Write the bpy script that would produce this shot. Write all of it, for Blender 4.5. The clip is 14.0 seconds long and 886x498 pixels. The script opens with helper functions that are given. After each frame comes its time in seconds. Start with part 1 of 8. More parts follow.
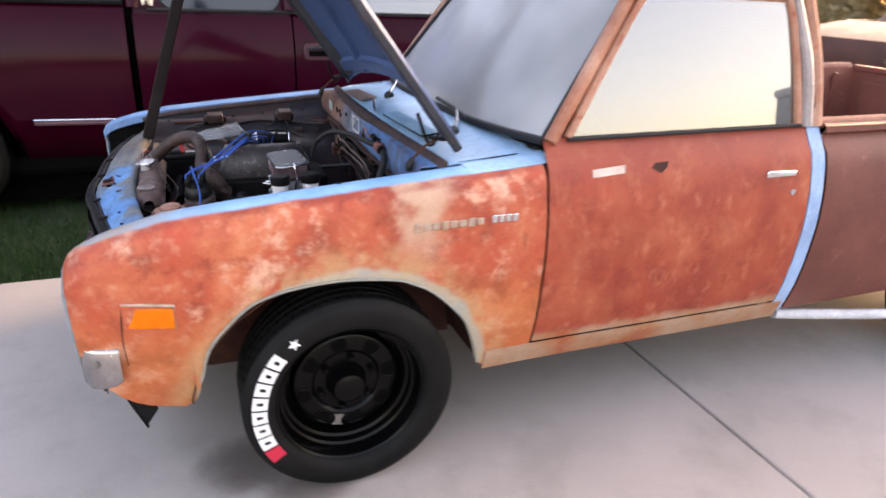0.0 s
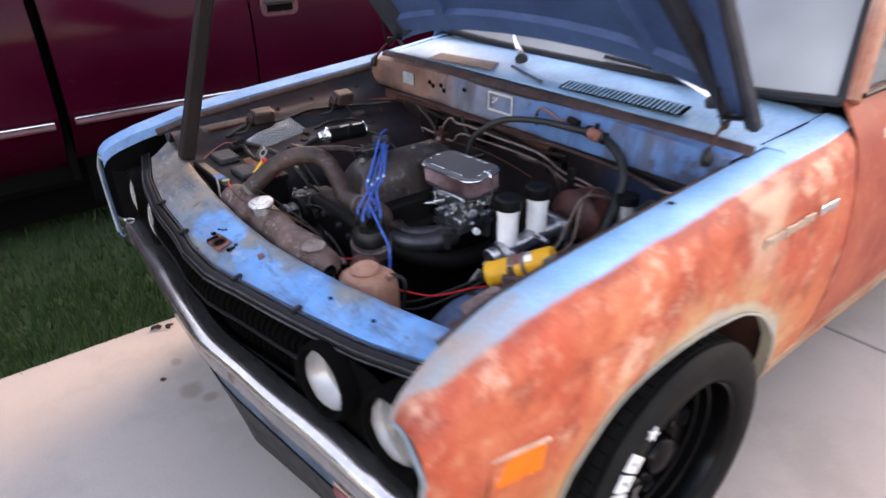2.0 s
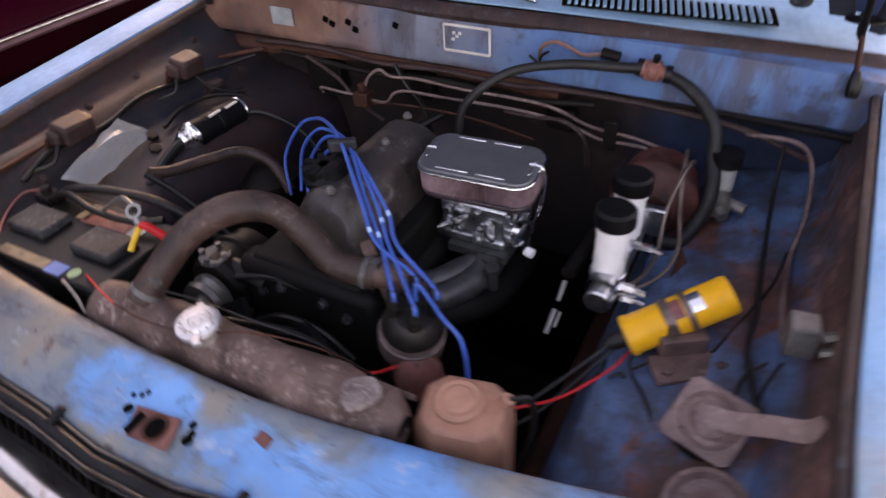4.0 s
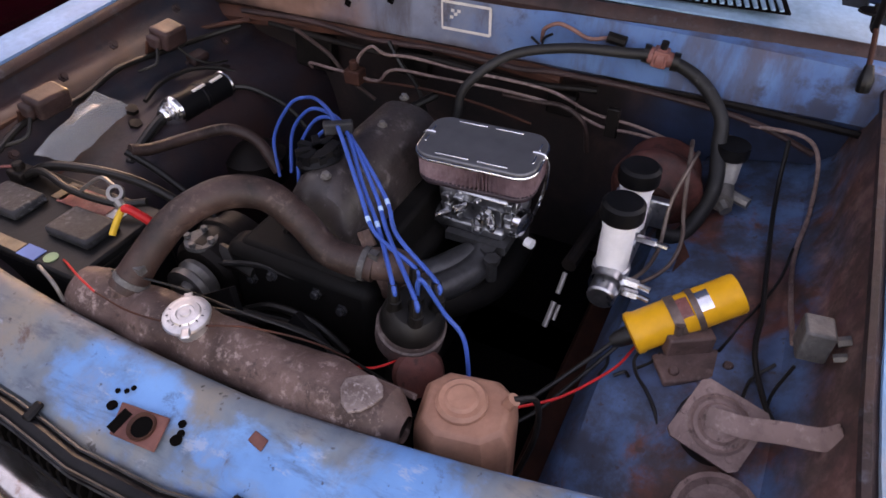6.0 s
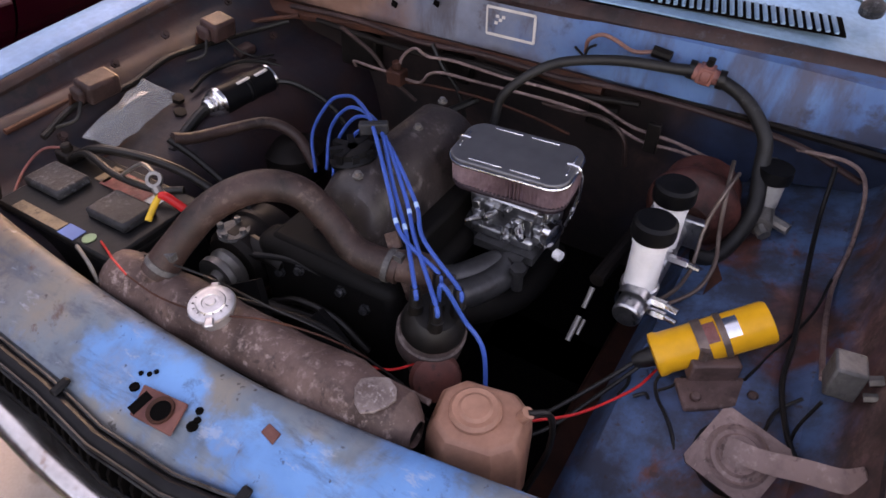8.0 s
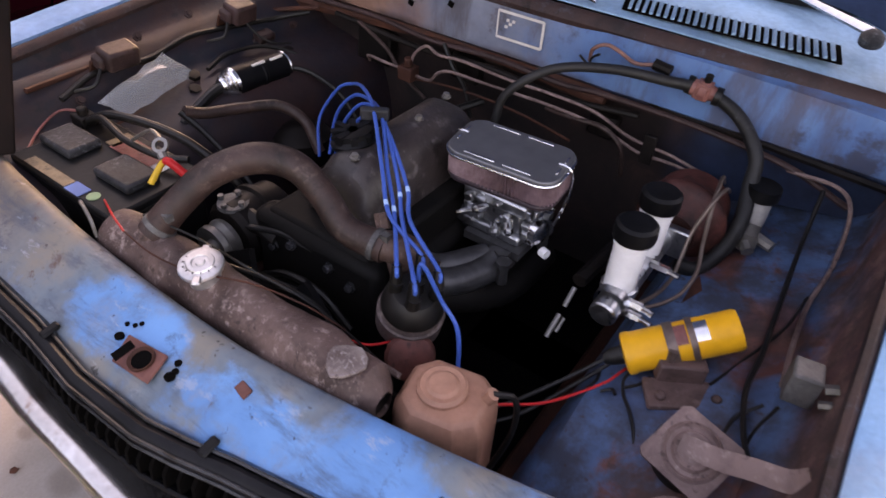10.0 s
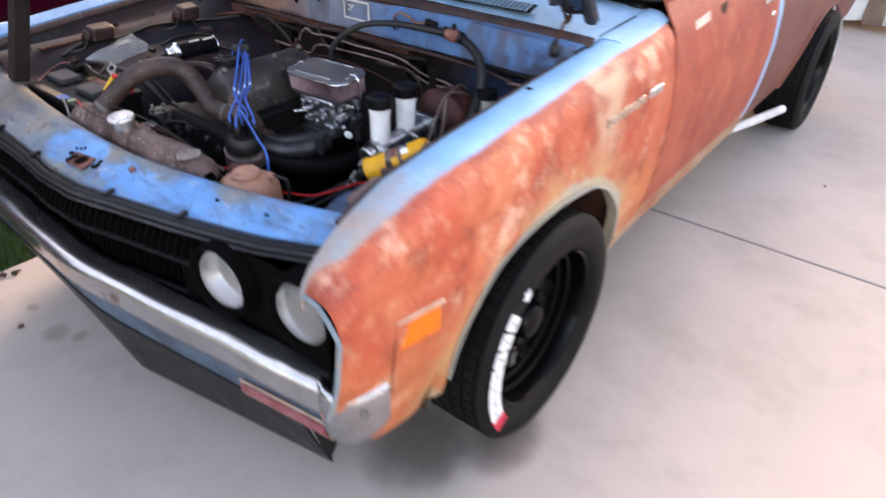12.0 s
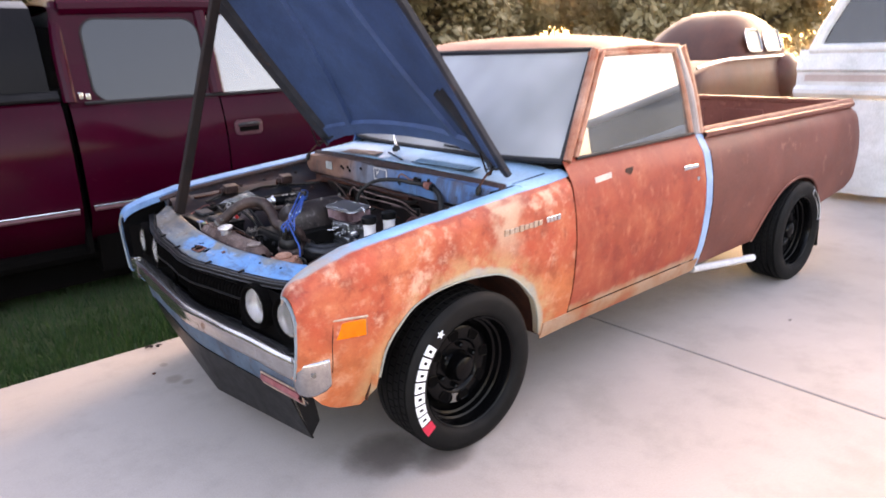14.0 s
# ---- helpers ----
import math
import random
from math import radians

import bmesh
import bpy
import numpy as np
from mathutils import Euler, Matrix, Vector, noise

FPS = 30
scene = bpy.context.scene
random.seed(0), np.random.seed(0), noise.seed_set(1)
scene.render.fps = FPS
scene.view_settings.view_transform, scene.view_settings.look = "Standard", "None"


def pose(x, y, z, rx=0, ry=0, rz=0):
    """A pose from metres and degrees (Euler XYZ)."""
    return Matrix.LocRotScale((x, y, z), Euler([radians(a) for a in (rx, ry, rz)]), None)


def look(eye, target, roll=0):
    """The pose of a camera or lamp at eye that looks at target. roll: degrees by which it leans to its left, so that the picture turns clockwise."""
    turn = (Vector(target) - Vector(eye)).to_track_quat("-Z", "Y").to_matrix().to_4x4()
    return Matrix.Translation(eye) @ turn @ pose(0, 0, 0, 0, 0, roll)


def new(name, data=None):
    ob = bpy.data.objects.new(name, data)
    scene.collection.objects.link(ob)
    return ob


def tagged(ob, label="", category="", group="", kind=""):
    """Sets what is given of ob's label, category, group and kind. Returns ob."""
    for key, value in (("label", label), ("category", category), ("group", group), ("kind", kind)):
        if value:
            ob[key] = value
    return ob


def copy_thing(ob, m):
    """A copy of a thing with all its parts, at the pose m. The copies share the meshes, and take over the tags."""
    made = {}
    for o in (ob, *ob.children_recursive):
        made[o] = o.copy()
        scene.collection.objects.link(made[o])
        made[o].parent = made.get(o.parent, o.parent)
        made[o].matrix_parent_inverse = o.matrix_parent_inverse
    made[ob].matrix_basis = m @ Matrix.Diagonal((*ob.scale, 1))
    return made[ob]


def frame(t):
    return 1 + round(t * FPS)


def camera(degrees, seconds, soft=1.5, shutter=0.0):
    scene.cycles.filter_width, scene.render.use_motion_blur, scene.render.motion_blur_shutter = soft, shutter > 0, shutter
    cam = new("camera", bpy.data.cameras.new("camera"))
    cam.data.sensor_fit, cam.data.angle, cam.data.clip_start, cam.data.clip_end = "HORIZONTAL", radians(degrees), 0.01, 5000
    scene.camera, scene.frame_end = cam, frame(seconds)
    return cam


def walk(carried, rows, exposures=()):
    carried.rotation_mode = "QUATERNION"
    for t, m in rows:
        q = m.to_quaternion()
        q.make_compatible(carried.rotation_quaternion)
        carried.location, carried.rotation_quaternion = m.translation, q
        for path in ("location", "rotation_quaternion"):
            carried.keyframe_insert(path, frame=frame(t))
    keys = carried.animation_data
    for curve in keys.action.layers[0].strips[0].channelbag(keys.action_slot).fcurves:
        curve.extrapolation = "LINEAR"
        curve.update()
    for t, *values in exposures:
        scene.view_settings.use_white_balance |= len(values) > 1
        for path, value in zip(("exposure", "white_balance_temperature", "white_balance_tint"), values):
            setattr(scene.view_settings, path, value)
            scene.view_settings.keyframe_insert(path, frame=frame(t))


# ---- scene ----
cam = camera(68.2, 14.0, 1.6, 0.9)
EXPOSURES = [(0.0, 3.20, 8900.0, 28.0), (1.5, 3.36, 8900.0, 28.0), (3.0, 3.26, 8900.0, 28.0), (4.2, 3.10, 9900.0, 38.0), (9.8, 3.10, 9900.0, 38.0), (11.2, 3.30, 8900.0, 27.0), (12.3, 3.36, 8700.0, 25.0), (14.0, 3.40, 8800.0, 29.0)]
PATH = [
    (0, (-0.335, -1.471, 1.339), (0.345, 0.253, 0.585), 2.3),
    (0.3, (-0.465, -1.329, 1.344), (0.301, 0.34, 0.553), 2.0),
    (0.5, (-0.542, -1.205, 1.313), (0.276, 0.436, 0.513), 1.0),
    (1, (-0.713, -0.959, 1.319), (0.127, 0.627, 0.436), 1.3),
    (1.5, (-0.929, -0.743, 1.352), (0.115, 0.728, 0.488), 0.2),
    (2, (-0.992, -0.493, 1.348), (0.087, 0.907, 0.411), -1.1),
    (2.5, (-1.015, -0.27, 1.344), (0.246, 0.94, 0.372), -0.2),
    (3, (-1.012, -0.055, 1.357), (0.397, 0.856, 0.268), 1.2),
    (3.5, (-0.891, 0.112, 1.324), (0.424, 0.997, 0.104), 0.2),
    (4, (-0.84, 0.273, 1.314), (0.513, 1.052, 0.064), -3.7),
    (4.2, (-0.853, 0.322, 1.31), (0.532, 1.026, 0.051), -3.3),
    (6.5, (-0.813, 0.323, 1.309), (0.519, 1.032, -0.004), -0.1),
    (7, (-0.811, 0.32, 1.312), (0.501, 1.074, 0.004), -0.3),
    (7.5, (-0.807, 0.315, 1.314), (0.486, 1.095, 0.003), -0.7),
    (10, (-0.825, 0.257, 1.302), (0.466, 1.096, 0.025), 4.1),
    (10.2, (-0.849, 0.203, 1.32), (0.422, 1.093, 0.059), 1.2),
    (10.5, (-0.904, 0.13, 1.32), (0.445, 1.037, 0.155), 1.8),
    (11, (-1.03, -0.055, 1.331), (0.362, 0.802, 0.179), 1.5),
    (11.5, (-1.08, -0.268, 1.314), (0.281, 0.736, 0.247), -0.7),
    (12, (-1.115, -0.531, 1.31), (0.211, 0.482, 0.208), 1.3),
    (12.3, (-1.174, -0.659, 1.325), (0.149, 0.432, 0.295), -0.1),
    (12.5, (-1.218, -0.737, 1.322), (0.148, 0.283, 0.277), 3.8),
    (13, (-1.286, -0.995, 1.343), (0.099, 0.139, 0.45), 0.9),
    (13.3, (-1.269, -1.185, 1.35), (0.06, -0.001, 0.437), 4.5),
    (13.5, (-1.303, -1.3, 1.359), (-0.046, 0.038, 0.568), 0.4),
    (14, (-1.384, -1.529, 1.375), (-0.162, -0.057, 0.789), -1.9),
]
walk(cam, [(t, look(eye, target, roll)) for t, eye, target, roll in PATH], EXPOSURES)

# ---- world, sun, exposure ----
world = bpy.data.worlds.new("sky")
scene.world = world
world.use_nodes = True
wn = world.node_tree
sky = wn.nodes.new("ShaderNodeTexSky")
sky.sky_type, sky.sun_disc = "NISHITA", False
SUN_ELEV, SUN_TURN = 16.0, 20.0
sky.sun_elevation, sky.sun_rotation = radians(SUN_ELEV), radians(90 - SUN_TURN)
sky.air_density, sky.dust_density, sky.ozone_density = 1.0, 3.0, 1.0
wn.nodes["Background"].inputs["Strength"].default_value = 0.15
wn.links.new(sky.outputs["Color"], wn.nodes["Background"].inputs["Color"])
sun = new("sun", bpy.data.lights.new("sun", "SUN"))
sun.data.energy, sun.data.angle, sun.data.color = 0.20, radians(50), (1.0, 0.91, 0.82)
far = Vector((math.cos(radians(SUN_TURN)), math.sin(radians(SUN_TURN)), math.tan(radians(SUN_ELEV)))) * 40
sun.matrix_basis = look(far, (0, 0, 0))


# ---- node helpers and materials ----
class Nodes:
    """A material's node tree with short calls."""

    def __init__(self, name, rough=0.5, metal=0.0):
        self.m = bpy.data.materials.new(name)
        self.m.use_nodes = True
        self.t = self.m.node_tree
        self.b = self.t.nodes["Principled BSDF"]
        self.b.inputs["Roughness"].default_value = rough
        self.b.inputs["Metallic"].default_value = metal
        self.geo = self.t.nodes.new("ShaderNodeNewGeometry")
        self.sep = self.t.nodes.new("ShaderNodeSeparateXYZ")
        self.t.links.new(self.geo.outputs["Position"], self.sep.inputs[0])
        self.x, self.y, self.z = self.sep.outputs

    def put(self, value, socket):
        if isinstance(value, (int, float)):
            socket.default_value = value
        elif isinstance(value, tuple):
            socket.default_value = (*value, 1.0)[: len(socket.default_value)]
        else:
            self.t.links.new(value, socket)

    def math(self, op, a, b=0.0, clamp=False):
        n = self.t.nodes.new("ShaderNodeMath")
        n.operation, n.use_clamp = op, clamp
        self.put(a, n.inputs[0])
        self.put(b, n.inputs[1])
        return n.outputs[0]

    def noise(self, scale, detail=4.0, rough=0.55, stretch=None, distort=0.0):
        n = self.t.nodes.new("ShaderNodeTexNoise")
        n.inputs["Scale"].default_value, n.inputs["Detail"].default_value = scale, detail
        n.inputs["Roughness"].default_value, n.inputs["Distortion"].default_value = rough, distort
        vec = self.geo.outputs["Position"]
        if stretch:
            mp = self.t.nodes.new("ShaderNodeMapping")
            mp.inputs["Scale"].default_value = stretch
            self.t.links.new(vec, mp.inputs["Vector"])
            vec = mp.outputs[0]
        self.t.links.new(vec, n.inputs["Vector"])
        return n.outputs[0]

    def ramp(self, fac, stops):
        n = self.t.nodes.new("ShaderNodeValToRGB")
        els = n.color_ramp.elements
        while len(els) < len(stops):
            els.new(0.5)
        for e, (p, c) in zip(els, stops):
            e.position, e.color = p, (*c, 1.0)
        self.put(fac, n.inputs[0])
        return n.outputs[0]

    def step(self, v, lo, hi):
        n = self.t.nodes.new("ShaderNodeMapRange")
        n.interpolation_type = "SMOOTHSTEP"
        self.put(v, n.inputs[0])
        n.inputs[1].default_value, n.inputs[2].default_value = lo, hi
        return n.outputs[0]

    def mix(self, fac, a, b, blend="MIX"):
        n = self.t.nodes.new("ShaderNodeMix")
        n.data_type, n.blend_type = "RGBA", blend
        self.put(fac, n.inputs[0])
        self.put(a, n.inputs[6])
        self.put(b, n.inputs[7])
        return n.outputs[2]

    def finish(self, color, rough=None, bump=None, strength=0.2, dist=0.002):
        self.put(color, self.b.inputs["Base Color"])
        if rough is not None:
            self.put(rough, self.b.inputs["Roughness"])
        if bump is not None:
            n = self.t.nodes.new("ShaderNodeBump")
            n.inputs["Strength"].default_value, n.inputs["Distance"].default_value = strength, dist
            self.put(bump, n.inputs["Height"])
            self.t.links.new(n.outputs[0], self.b.inputs["Normal"])
        return self.m


def worn(name, a, b, rough=0.6, scale=14.0, metal=0.0, spots=None, amount=0.62, fine=90.0, bump=0.15):
    """Two tones of one colour in blotches, with fine grain and, if given, spots of a third."""
    q = Nodes(name, rough, metal)
    q.b.inputs["Specular IOR Level"].default_value = 0.5 if metal else 0.28
    c = q.ramp(q.noise(scale, 8, 0.62), [(0.32, a), (0.68, b)])
    c = q.mix(0.2 if metal > 0.9 else 0.6, c, q.ramp(q.noise(scale * 0.4, 6, 0.65, distort=0.4), [(0.32, (0.45, 0.42, 0.40)), (0.62, (1.0, 1.0, 1.0))]), "MULTIPLY")
    if spots:
        c = q.mix(q.step(q.noise(scale * 1.7, 8, 0.65), amount - 0.02, amount + 0.08), c, spots)
    g = q.noise(fine, 3)
    c = q.mix(0.25, c, q.ramp(g, [(0.3, (0.25, 0.25, 0.25)), (0.7, (1, 1, 1))]), "MULTIPLY")
    r = q.math("ADD", q.math("MULTIPLY", q.noise(scale * 2, 4), 0.3), rough - 0.15)
    return q.finish(c, r, g, bump, 0.0015)


def grimy(name, dark, mid, pale, rough=0.55, scale=9.0, dust=0.6, metal=0.0, bump=0.4, gloss=0.3):
    """Oily dirt in large patches over a tone, with fine pale dust and dark specks."""
    q = Nodes(name, rough, metal)
    q.b.inputs["Specular IOR Level"].default_value = gloss
    fine = q.noise(scale * 6.0, 7, 0.72)
    c = q.ramp(q.noise(scale, 8, 0.66, distort=0.3), [(0.36, dark), (0.62, mid)])
    c = q.mix(q.math("MULTIPLY", q.math("MULTIPLY", q.step(fine, 0.50, 0.66), q.step(q.noise(scale * 1.3, 6, 0.65), 0.42, 0.62)), dust), c, pale)
    c = q.mix(q.math("MULTIPLY", q.step(q.noise(scale * 2.7, 8, 0.72), 0.56, 0.66), 0.75), c, tuple(0.5 * v for v in dark))
    c = q.mix(q.math("MULTIPLY", q.step(q.noise(scale * 16.0, 4, 0.6), 0.64, 0.70), 0.5 * dust), c, pale)
    return q.finish(c, q.math("ADD", q.math("MULTIPLY", fine, 0.5), rough - 0.25), fine, bump, 0.0025)


def plain(name, c, rough=0.5, metal=0.0, coat=0.0):
    q = Nodes(name, rough, metal)
    q.b.inputs["Coat Weight"].default_value = coat
    q.b.inputs["Specular IOR Level"].default_value = 0.5 if metal else 0.22
    g = q.noise(35, 4)
    lo = tuple(v * 0.8 for v in c)
    return q.finish(q.ramp(g, [(0.3, lo), (0.7, c)]), q.math("ADD", q.math("MULTIPLY", g, 0.16), max(rough - 0.08, 0.02)))




def rusty_panel(name, kind):
    """Bare rusted steel with rests of blue, primer and filler, as each body panel has them."""
    q = Nodes(name, 0.62)
    q.b.inputs["Specular IOR Level"].default_value = 0.3
    q.b.inputs["Coat Weight"].default_value, q.b.inputs["Coat Roughness"].default_value = 0.12, 0.35
    big = q.noise(5.6, 7, 0.62, distort=0.1)
    streak = q.noise(9.0, 5, 0.55, (1.0, 1.0, 0.45))
    base = q.ramp(big, [(0.30, (0.25, 0.038, 0.020)), (0.46, (0.42, 0.078, 0.036)), (0.66, (0.55, 0.155, 0.072))])
    base = q.mix(q.math("MULTIPLY", q.step(streak, 0.46, 0.74), 0.8), base, (0.45, 0.064, 0.028))
    base = q.mix(q.math("MULTIPLY", q.step(q.noise(10, 7, 0.66, distort=0.15), 0.50, 0.66), 0.62), base, (0.20, 0.024, 0.013))
    pale = (0.70, 0.41, 0.29)
    if kind == "fender":
        base = q.mix(q.math("MULTIPLY", q.step(q.noise(6.3, 7, 0.66, distort=0.1), 0.52, 0.66), 0.80), base, pale)
        base = q.mix(q.math("MULTIPLY", q.step(q.noise(29, 4, 0.6), 0.50, 0.72), 0.30), base, (0.62, 0.33, 0.22))
        # filler in front of the door and on the nose
        w = q.math("ADD", q.x, q.math("MULTIPLY", q.noise(9, 4), 0.22))
        fill = q.math("MULTIPLY", q.step(w, 0.21, 0.27), q.math("SUBTRACT", 1.0, q.step(w, 0.31, 0.42)))
        fill = q.math("MULTIPLY", fill, q.step(q.z, 0.62, 0.78))
        base = q.mix(q.math("MULTIPLY", fill, 0.85), base, (0.52, 0.34, 0.235))
        # bright orange towards the lower edges
        base = q.mix(q.math("MULTIPLY", q.math("SUBTRACT", 1.0, q.step(q.z, 0.45, 0.66)), 0.45), base, (0.54, 0.17, 0.05))
        # ground-back band along the wheel arch
        ex = q.math("POWER", q.math("DIVIDE", q.math("ADD", q.x, -0.004), 0.372), 2.0)
        ez = q.math("POWER", q.math("DIVIDE", q.math("ADD", q.z, -0.29), 0.352), 2.0)
        d = q.math("ADD", q.math("POWER", q.math("ADD", ex, ez), 0.5), q.math("MULTIPLY", q.noise(12, 4), 0.10))
        halo = q.math("MULTIPLY", q.math("SUBTRACT", 1.0, q.step(d, 1.14, 1.36)), q.step(q.noise(8, 6, 0.65), 0.38, 0.58))
        base = q.mix(q.math("MULTIPLY", halo, 0.75), base, (0.47, 0.27, 0.13))
        ring = q.math("SUBTRACT", 1.0, q.step(d, 1.085, 1.145))
        base = q.mix(q.math("MULTIPLY", ring, 0.85), base, q.ramp(q.noise(9, 4), [(0.35, (0.30, 0.33, 0.31)), (0.6, (0.40, 0.35, 0.25))]))
        # blue paint on the top, with a worn edge and a pale nose
        blue = q.ramp(q.noise(11, 5), [(0.3, (0.14, 0.36, 0.60)), (0.7, (0.23, 0.47, 0.70))])
        nose = q.math("SUBTRACT", 1.0, q.step(q.math("ADD", q.x, q.math("MULTIPLY", q.noise(8, 4), 0.25)), -0.42, -0.14))
        blue = q.mix(q.math("MULTIPLY", nose, 0.95), blue, q.ramp(q.noise(17, 6, 0.65), [(0.40, (0.19, 0.29, 0.37)), (0.54, (0.26, 0.28, 0.28)), (0.66, (0.36, 0.22, 0.15))]))
        tip = q.math("SUBTRACT", 1.0, q.step(q.math("ADD", q.x, q.math("MULTIPLY", q.noise(13, 5), 0.15)), -0.48, -0.34))
        blue = q.mix(q.math("MULTIPLY", tip, 0.62), blue, q.ramp(q.noise(21, 5), [(0.38, (0.27, 0.27, 0.27)), (0.60, (0.38, 0.24, 0.17))]))
        edge = q.math("ADD", q.y, q.math("ADD", 0.009, q.math("MULTIPLY", q.noise(7, 5, 0.6), 0.017)))
        edge = q.math("SUBTRACT", edge, q.math("MULTIPLY", q.math("SUBTRACT", 1.0, q.step(q.x, -0.632, -0.56)), 0.034))
        top = q.step(q.math("SUBTRACT", q.z, q.math("ADD", q.math("MULTIPLY", q.x, 0.2), 0.84)), -0.075, -0.045)
        rim = q.math("MULTIPLY", q.math("MULTIPLY", q.step(edge, 0.045, 0.060), top), q.step(q.noise(7, 5), 0.36, 0.56))
        base = q.mix(q.math("MULTIPLY", rim, 0.75), base, (0.27, 0.040, 0.026))
        base = q.mix(q.math("MULTIPLY", q.step(edge, 0.066, 0.080), top), base, blue)
    elif kind == "door":
        base = q.mix(q.math("MULTIPLY", q.step(q.noise(8.0, 7, 0.66, distort=0.5), 0.54, 0.70), 0.50), base, (0.52, 0.18, 0.095))
        base = q.mix(0.44, base, (0.25, 0.032, 0.018))
        base = q.mix(q.math("MULTIPLY", q.step(q.noise(4.2, 5, 0.58, (1.0, 1.0, 0.7), distort=0.3), 0.44, 0.68), 0.55), base, (0.23, 0.027, 0.015))
        base = q.mix(q.math("MULTIPLY", q.step(q.noise(17, 6, 0.64, (1.0, 1.0, 0.6)), 0.52, 0.72), 0.50), base, (0.54, 0.19, 0.105))
        top = q.step(q.z, 0.80, 0.95)
        base = q.mix(q.math("MULTIPLY", top, 0.6), base, (0.23, 0.038, 0.024))
        low = q.math("SUBTRACT", 1.0, q.step(q.math("ADD", q.z, q.math("MULTIPLY", q.noise(14, 4), 0.05)), 0.380, 0.412))
        base = q.mix(q.math("MULTIPLY", low, 0.8), base, q.ramp(q.noise(5, 5, 0.6), [(0.42, (0.40, 0.28, 0.19)), (0.56, (0.36, 0.19, 0.10)), (0.66, (0.36, 0.10, 0.042))]))
    g = q.noise(120, 4)
    base = q.mix(0.22, base, q.ramp(g, [(0.3, (0.35, 0.33, 0.3)), (0.7, (1, 1, 1))]), "MULTIPLY")
    rough = q.math("ADD", q.math("MULTIPLY", big, 0.3), 0.44)
    return q.finish(base, rough, q.math("ADD", g, q.math("MULTIPLY", big, 1.5)), 0.12, 0.002)


def bay_paint(name, rust, blue=0.5, dirt=0.5, deep=(0.08, 0.20, 0.46), fresh=(0.17, 0.38, 0.76), wall=False):
    """Blue paint of the engine bay, rusted through and dirty."""
    q = Nodes(name, 0.6)
    q.b.inputs["Specular IOR Level"].default_value = 0.2
    c = q.ramp(q.noise(9, 5), [(0.3, deep), (0.7, fresh)])
    c = q.mix(q.step(q.noise(6, 8, 0.68, distort=0.5), blue - 0.05, blue + 0.08), c, rust)
    c = q.mix(q.math("MULTIPLY", q.step(q.noise(3.5, 6, 0.6), 0.48, 0.70), 0.6), c, tuple(v * 0.5 for v in rust))
    if wall:
        up = q.math("SUBTRACT", 1.0, q.step(q.math("ADD", q.y, q.math("MULTIPLY", q.noise(9, 6, 0.65), 0.07)), 0.185, 0.215))
        c = q.mix(q.math("MULTIPLY", up, 0.9), c, q.ramp(q.noise(20, 7, 0.68), [(0.32, (0.066, 0.026, 0.020)), (0.5, (0.16, 0.070, 0.052)), (0.68, (0.30, 0.165, 0.128))]))
        # rusted patch behind the coil
        d = q.math("ADD", q.math("POWER", q.math("DIVIDE", q.math("SUBTRACT", q.x, -0.045), 0.085), 2.0), q.math("POWER", q.math("DIVIDE", q.math("SUBTRACT", q.y, 0.225), 0.045), 2.0))
        patch = q.math("SUBTRACT", 1.0, q.step(q.math("ADD", d, q.math("MULTIPLY", q.noise(14, 6, 0.65), 1.2)), 1.0, 1.7))
        c = q.mix(q.math("MULTIPLY", patch, 0.85), c, q.ramp(q.noise(22, 5), [(0.35, (0.085, 0.030, 0.024)), (0.65, (0.17, 0.070, 0.054))]))
    grime = q.step(q.noise(13, 6, 0.7), dirt, dirt + 0.25)
    c = q.mix(q.math("MULTIPLY", grime, 0.75), c, (0.035, 0.028, 0.026))
    c = q.mix(q.math("MULTIPLY", q.step(q.noise(70, 3), 0.64, 0.7), 0.7), c, (0.05, 0.03, 0.03))
    return q.finish(c, q.math("ADD", q.math("MULTIPLY", q.noise(20, 4), 0.3), 0.42), q.noise(80, 4), 0.15, 0.0015)



def slam_paint():
    """Blue over the radiator: bright in patches, grey and tan where it has worn, most on the far half."""
    q = Nodes("worn_blue_slam_panel", 0.55)
    q.b.inputs["Specular IOR Level"].default_value = 0.25
    bright = q.ramp(q.noise(9, 5), [(0.3, (0.048, 0.18, 0.39)), (0.7, (0.088, 0.28, 0.55))])
    dull = q.ramp(q.noise(13, 5), [(0.3, (0.066, 0.100, 0.140)), (0.5, (0.12, 0.155, 0.185)), (0.7, (0.19, 0.172, 0.150))])
    w = q.math("ADD", q.noise(7, 7, 0.62, distort=0.4), q.math("MULTIPLY", q.math("SUBTRACT", q.y, 0.95), 0.55, False))
    w = q.math("ADD", w, q.math("MULTIPLY", q.step(q.x, -0.575, -0.525), 0.16))
    c = q.mix(q.step(w, 0.31, 0.46), bright, dull)
    c = q.mix(q.step(q.math("ADD", q.y, q.math("MULTIPLY", q.noise(9, 5), 0.2)), 1.10, 1.30), c, q.ramp(q.noise(14, 5), [(0.3, (0.085, 0.072, 0.062)), (0.7, (0.165, 0.140, 0.120))]))
    for cx, cy, rx, ry, tone in ((-0.578, 0.870, 0.052, 0.105, bright), (-0.592, 0.716, 0.020, 0.026, bright), (-0.585, 0.625, 0.025, 0.040, bright)):
        dx = q.math("POWER", q.math("DIVIDE", q.math("SUBTRACT", q.x, cx), rx), 2.0)
        dy = q.math("POWER", q.math("ABSOLUTE", q.math("DIVIDE", q.math("SUBTRACT", q.y, cy), ry)), 2.0)
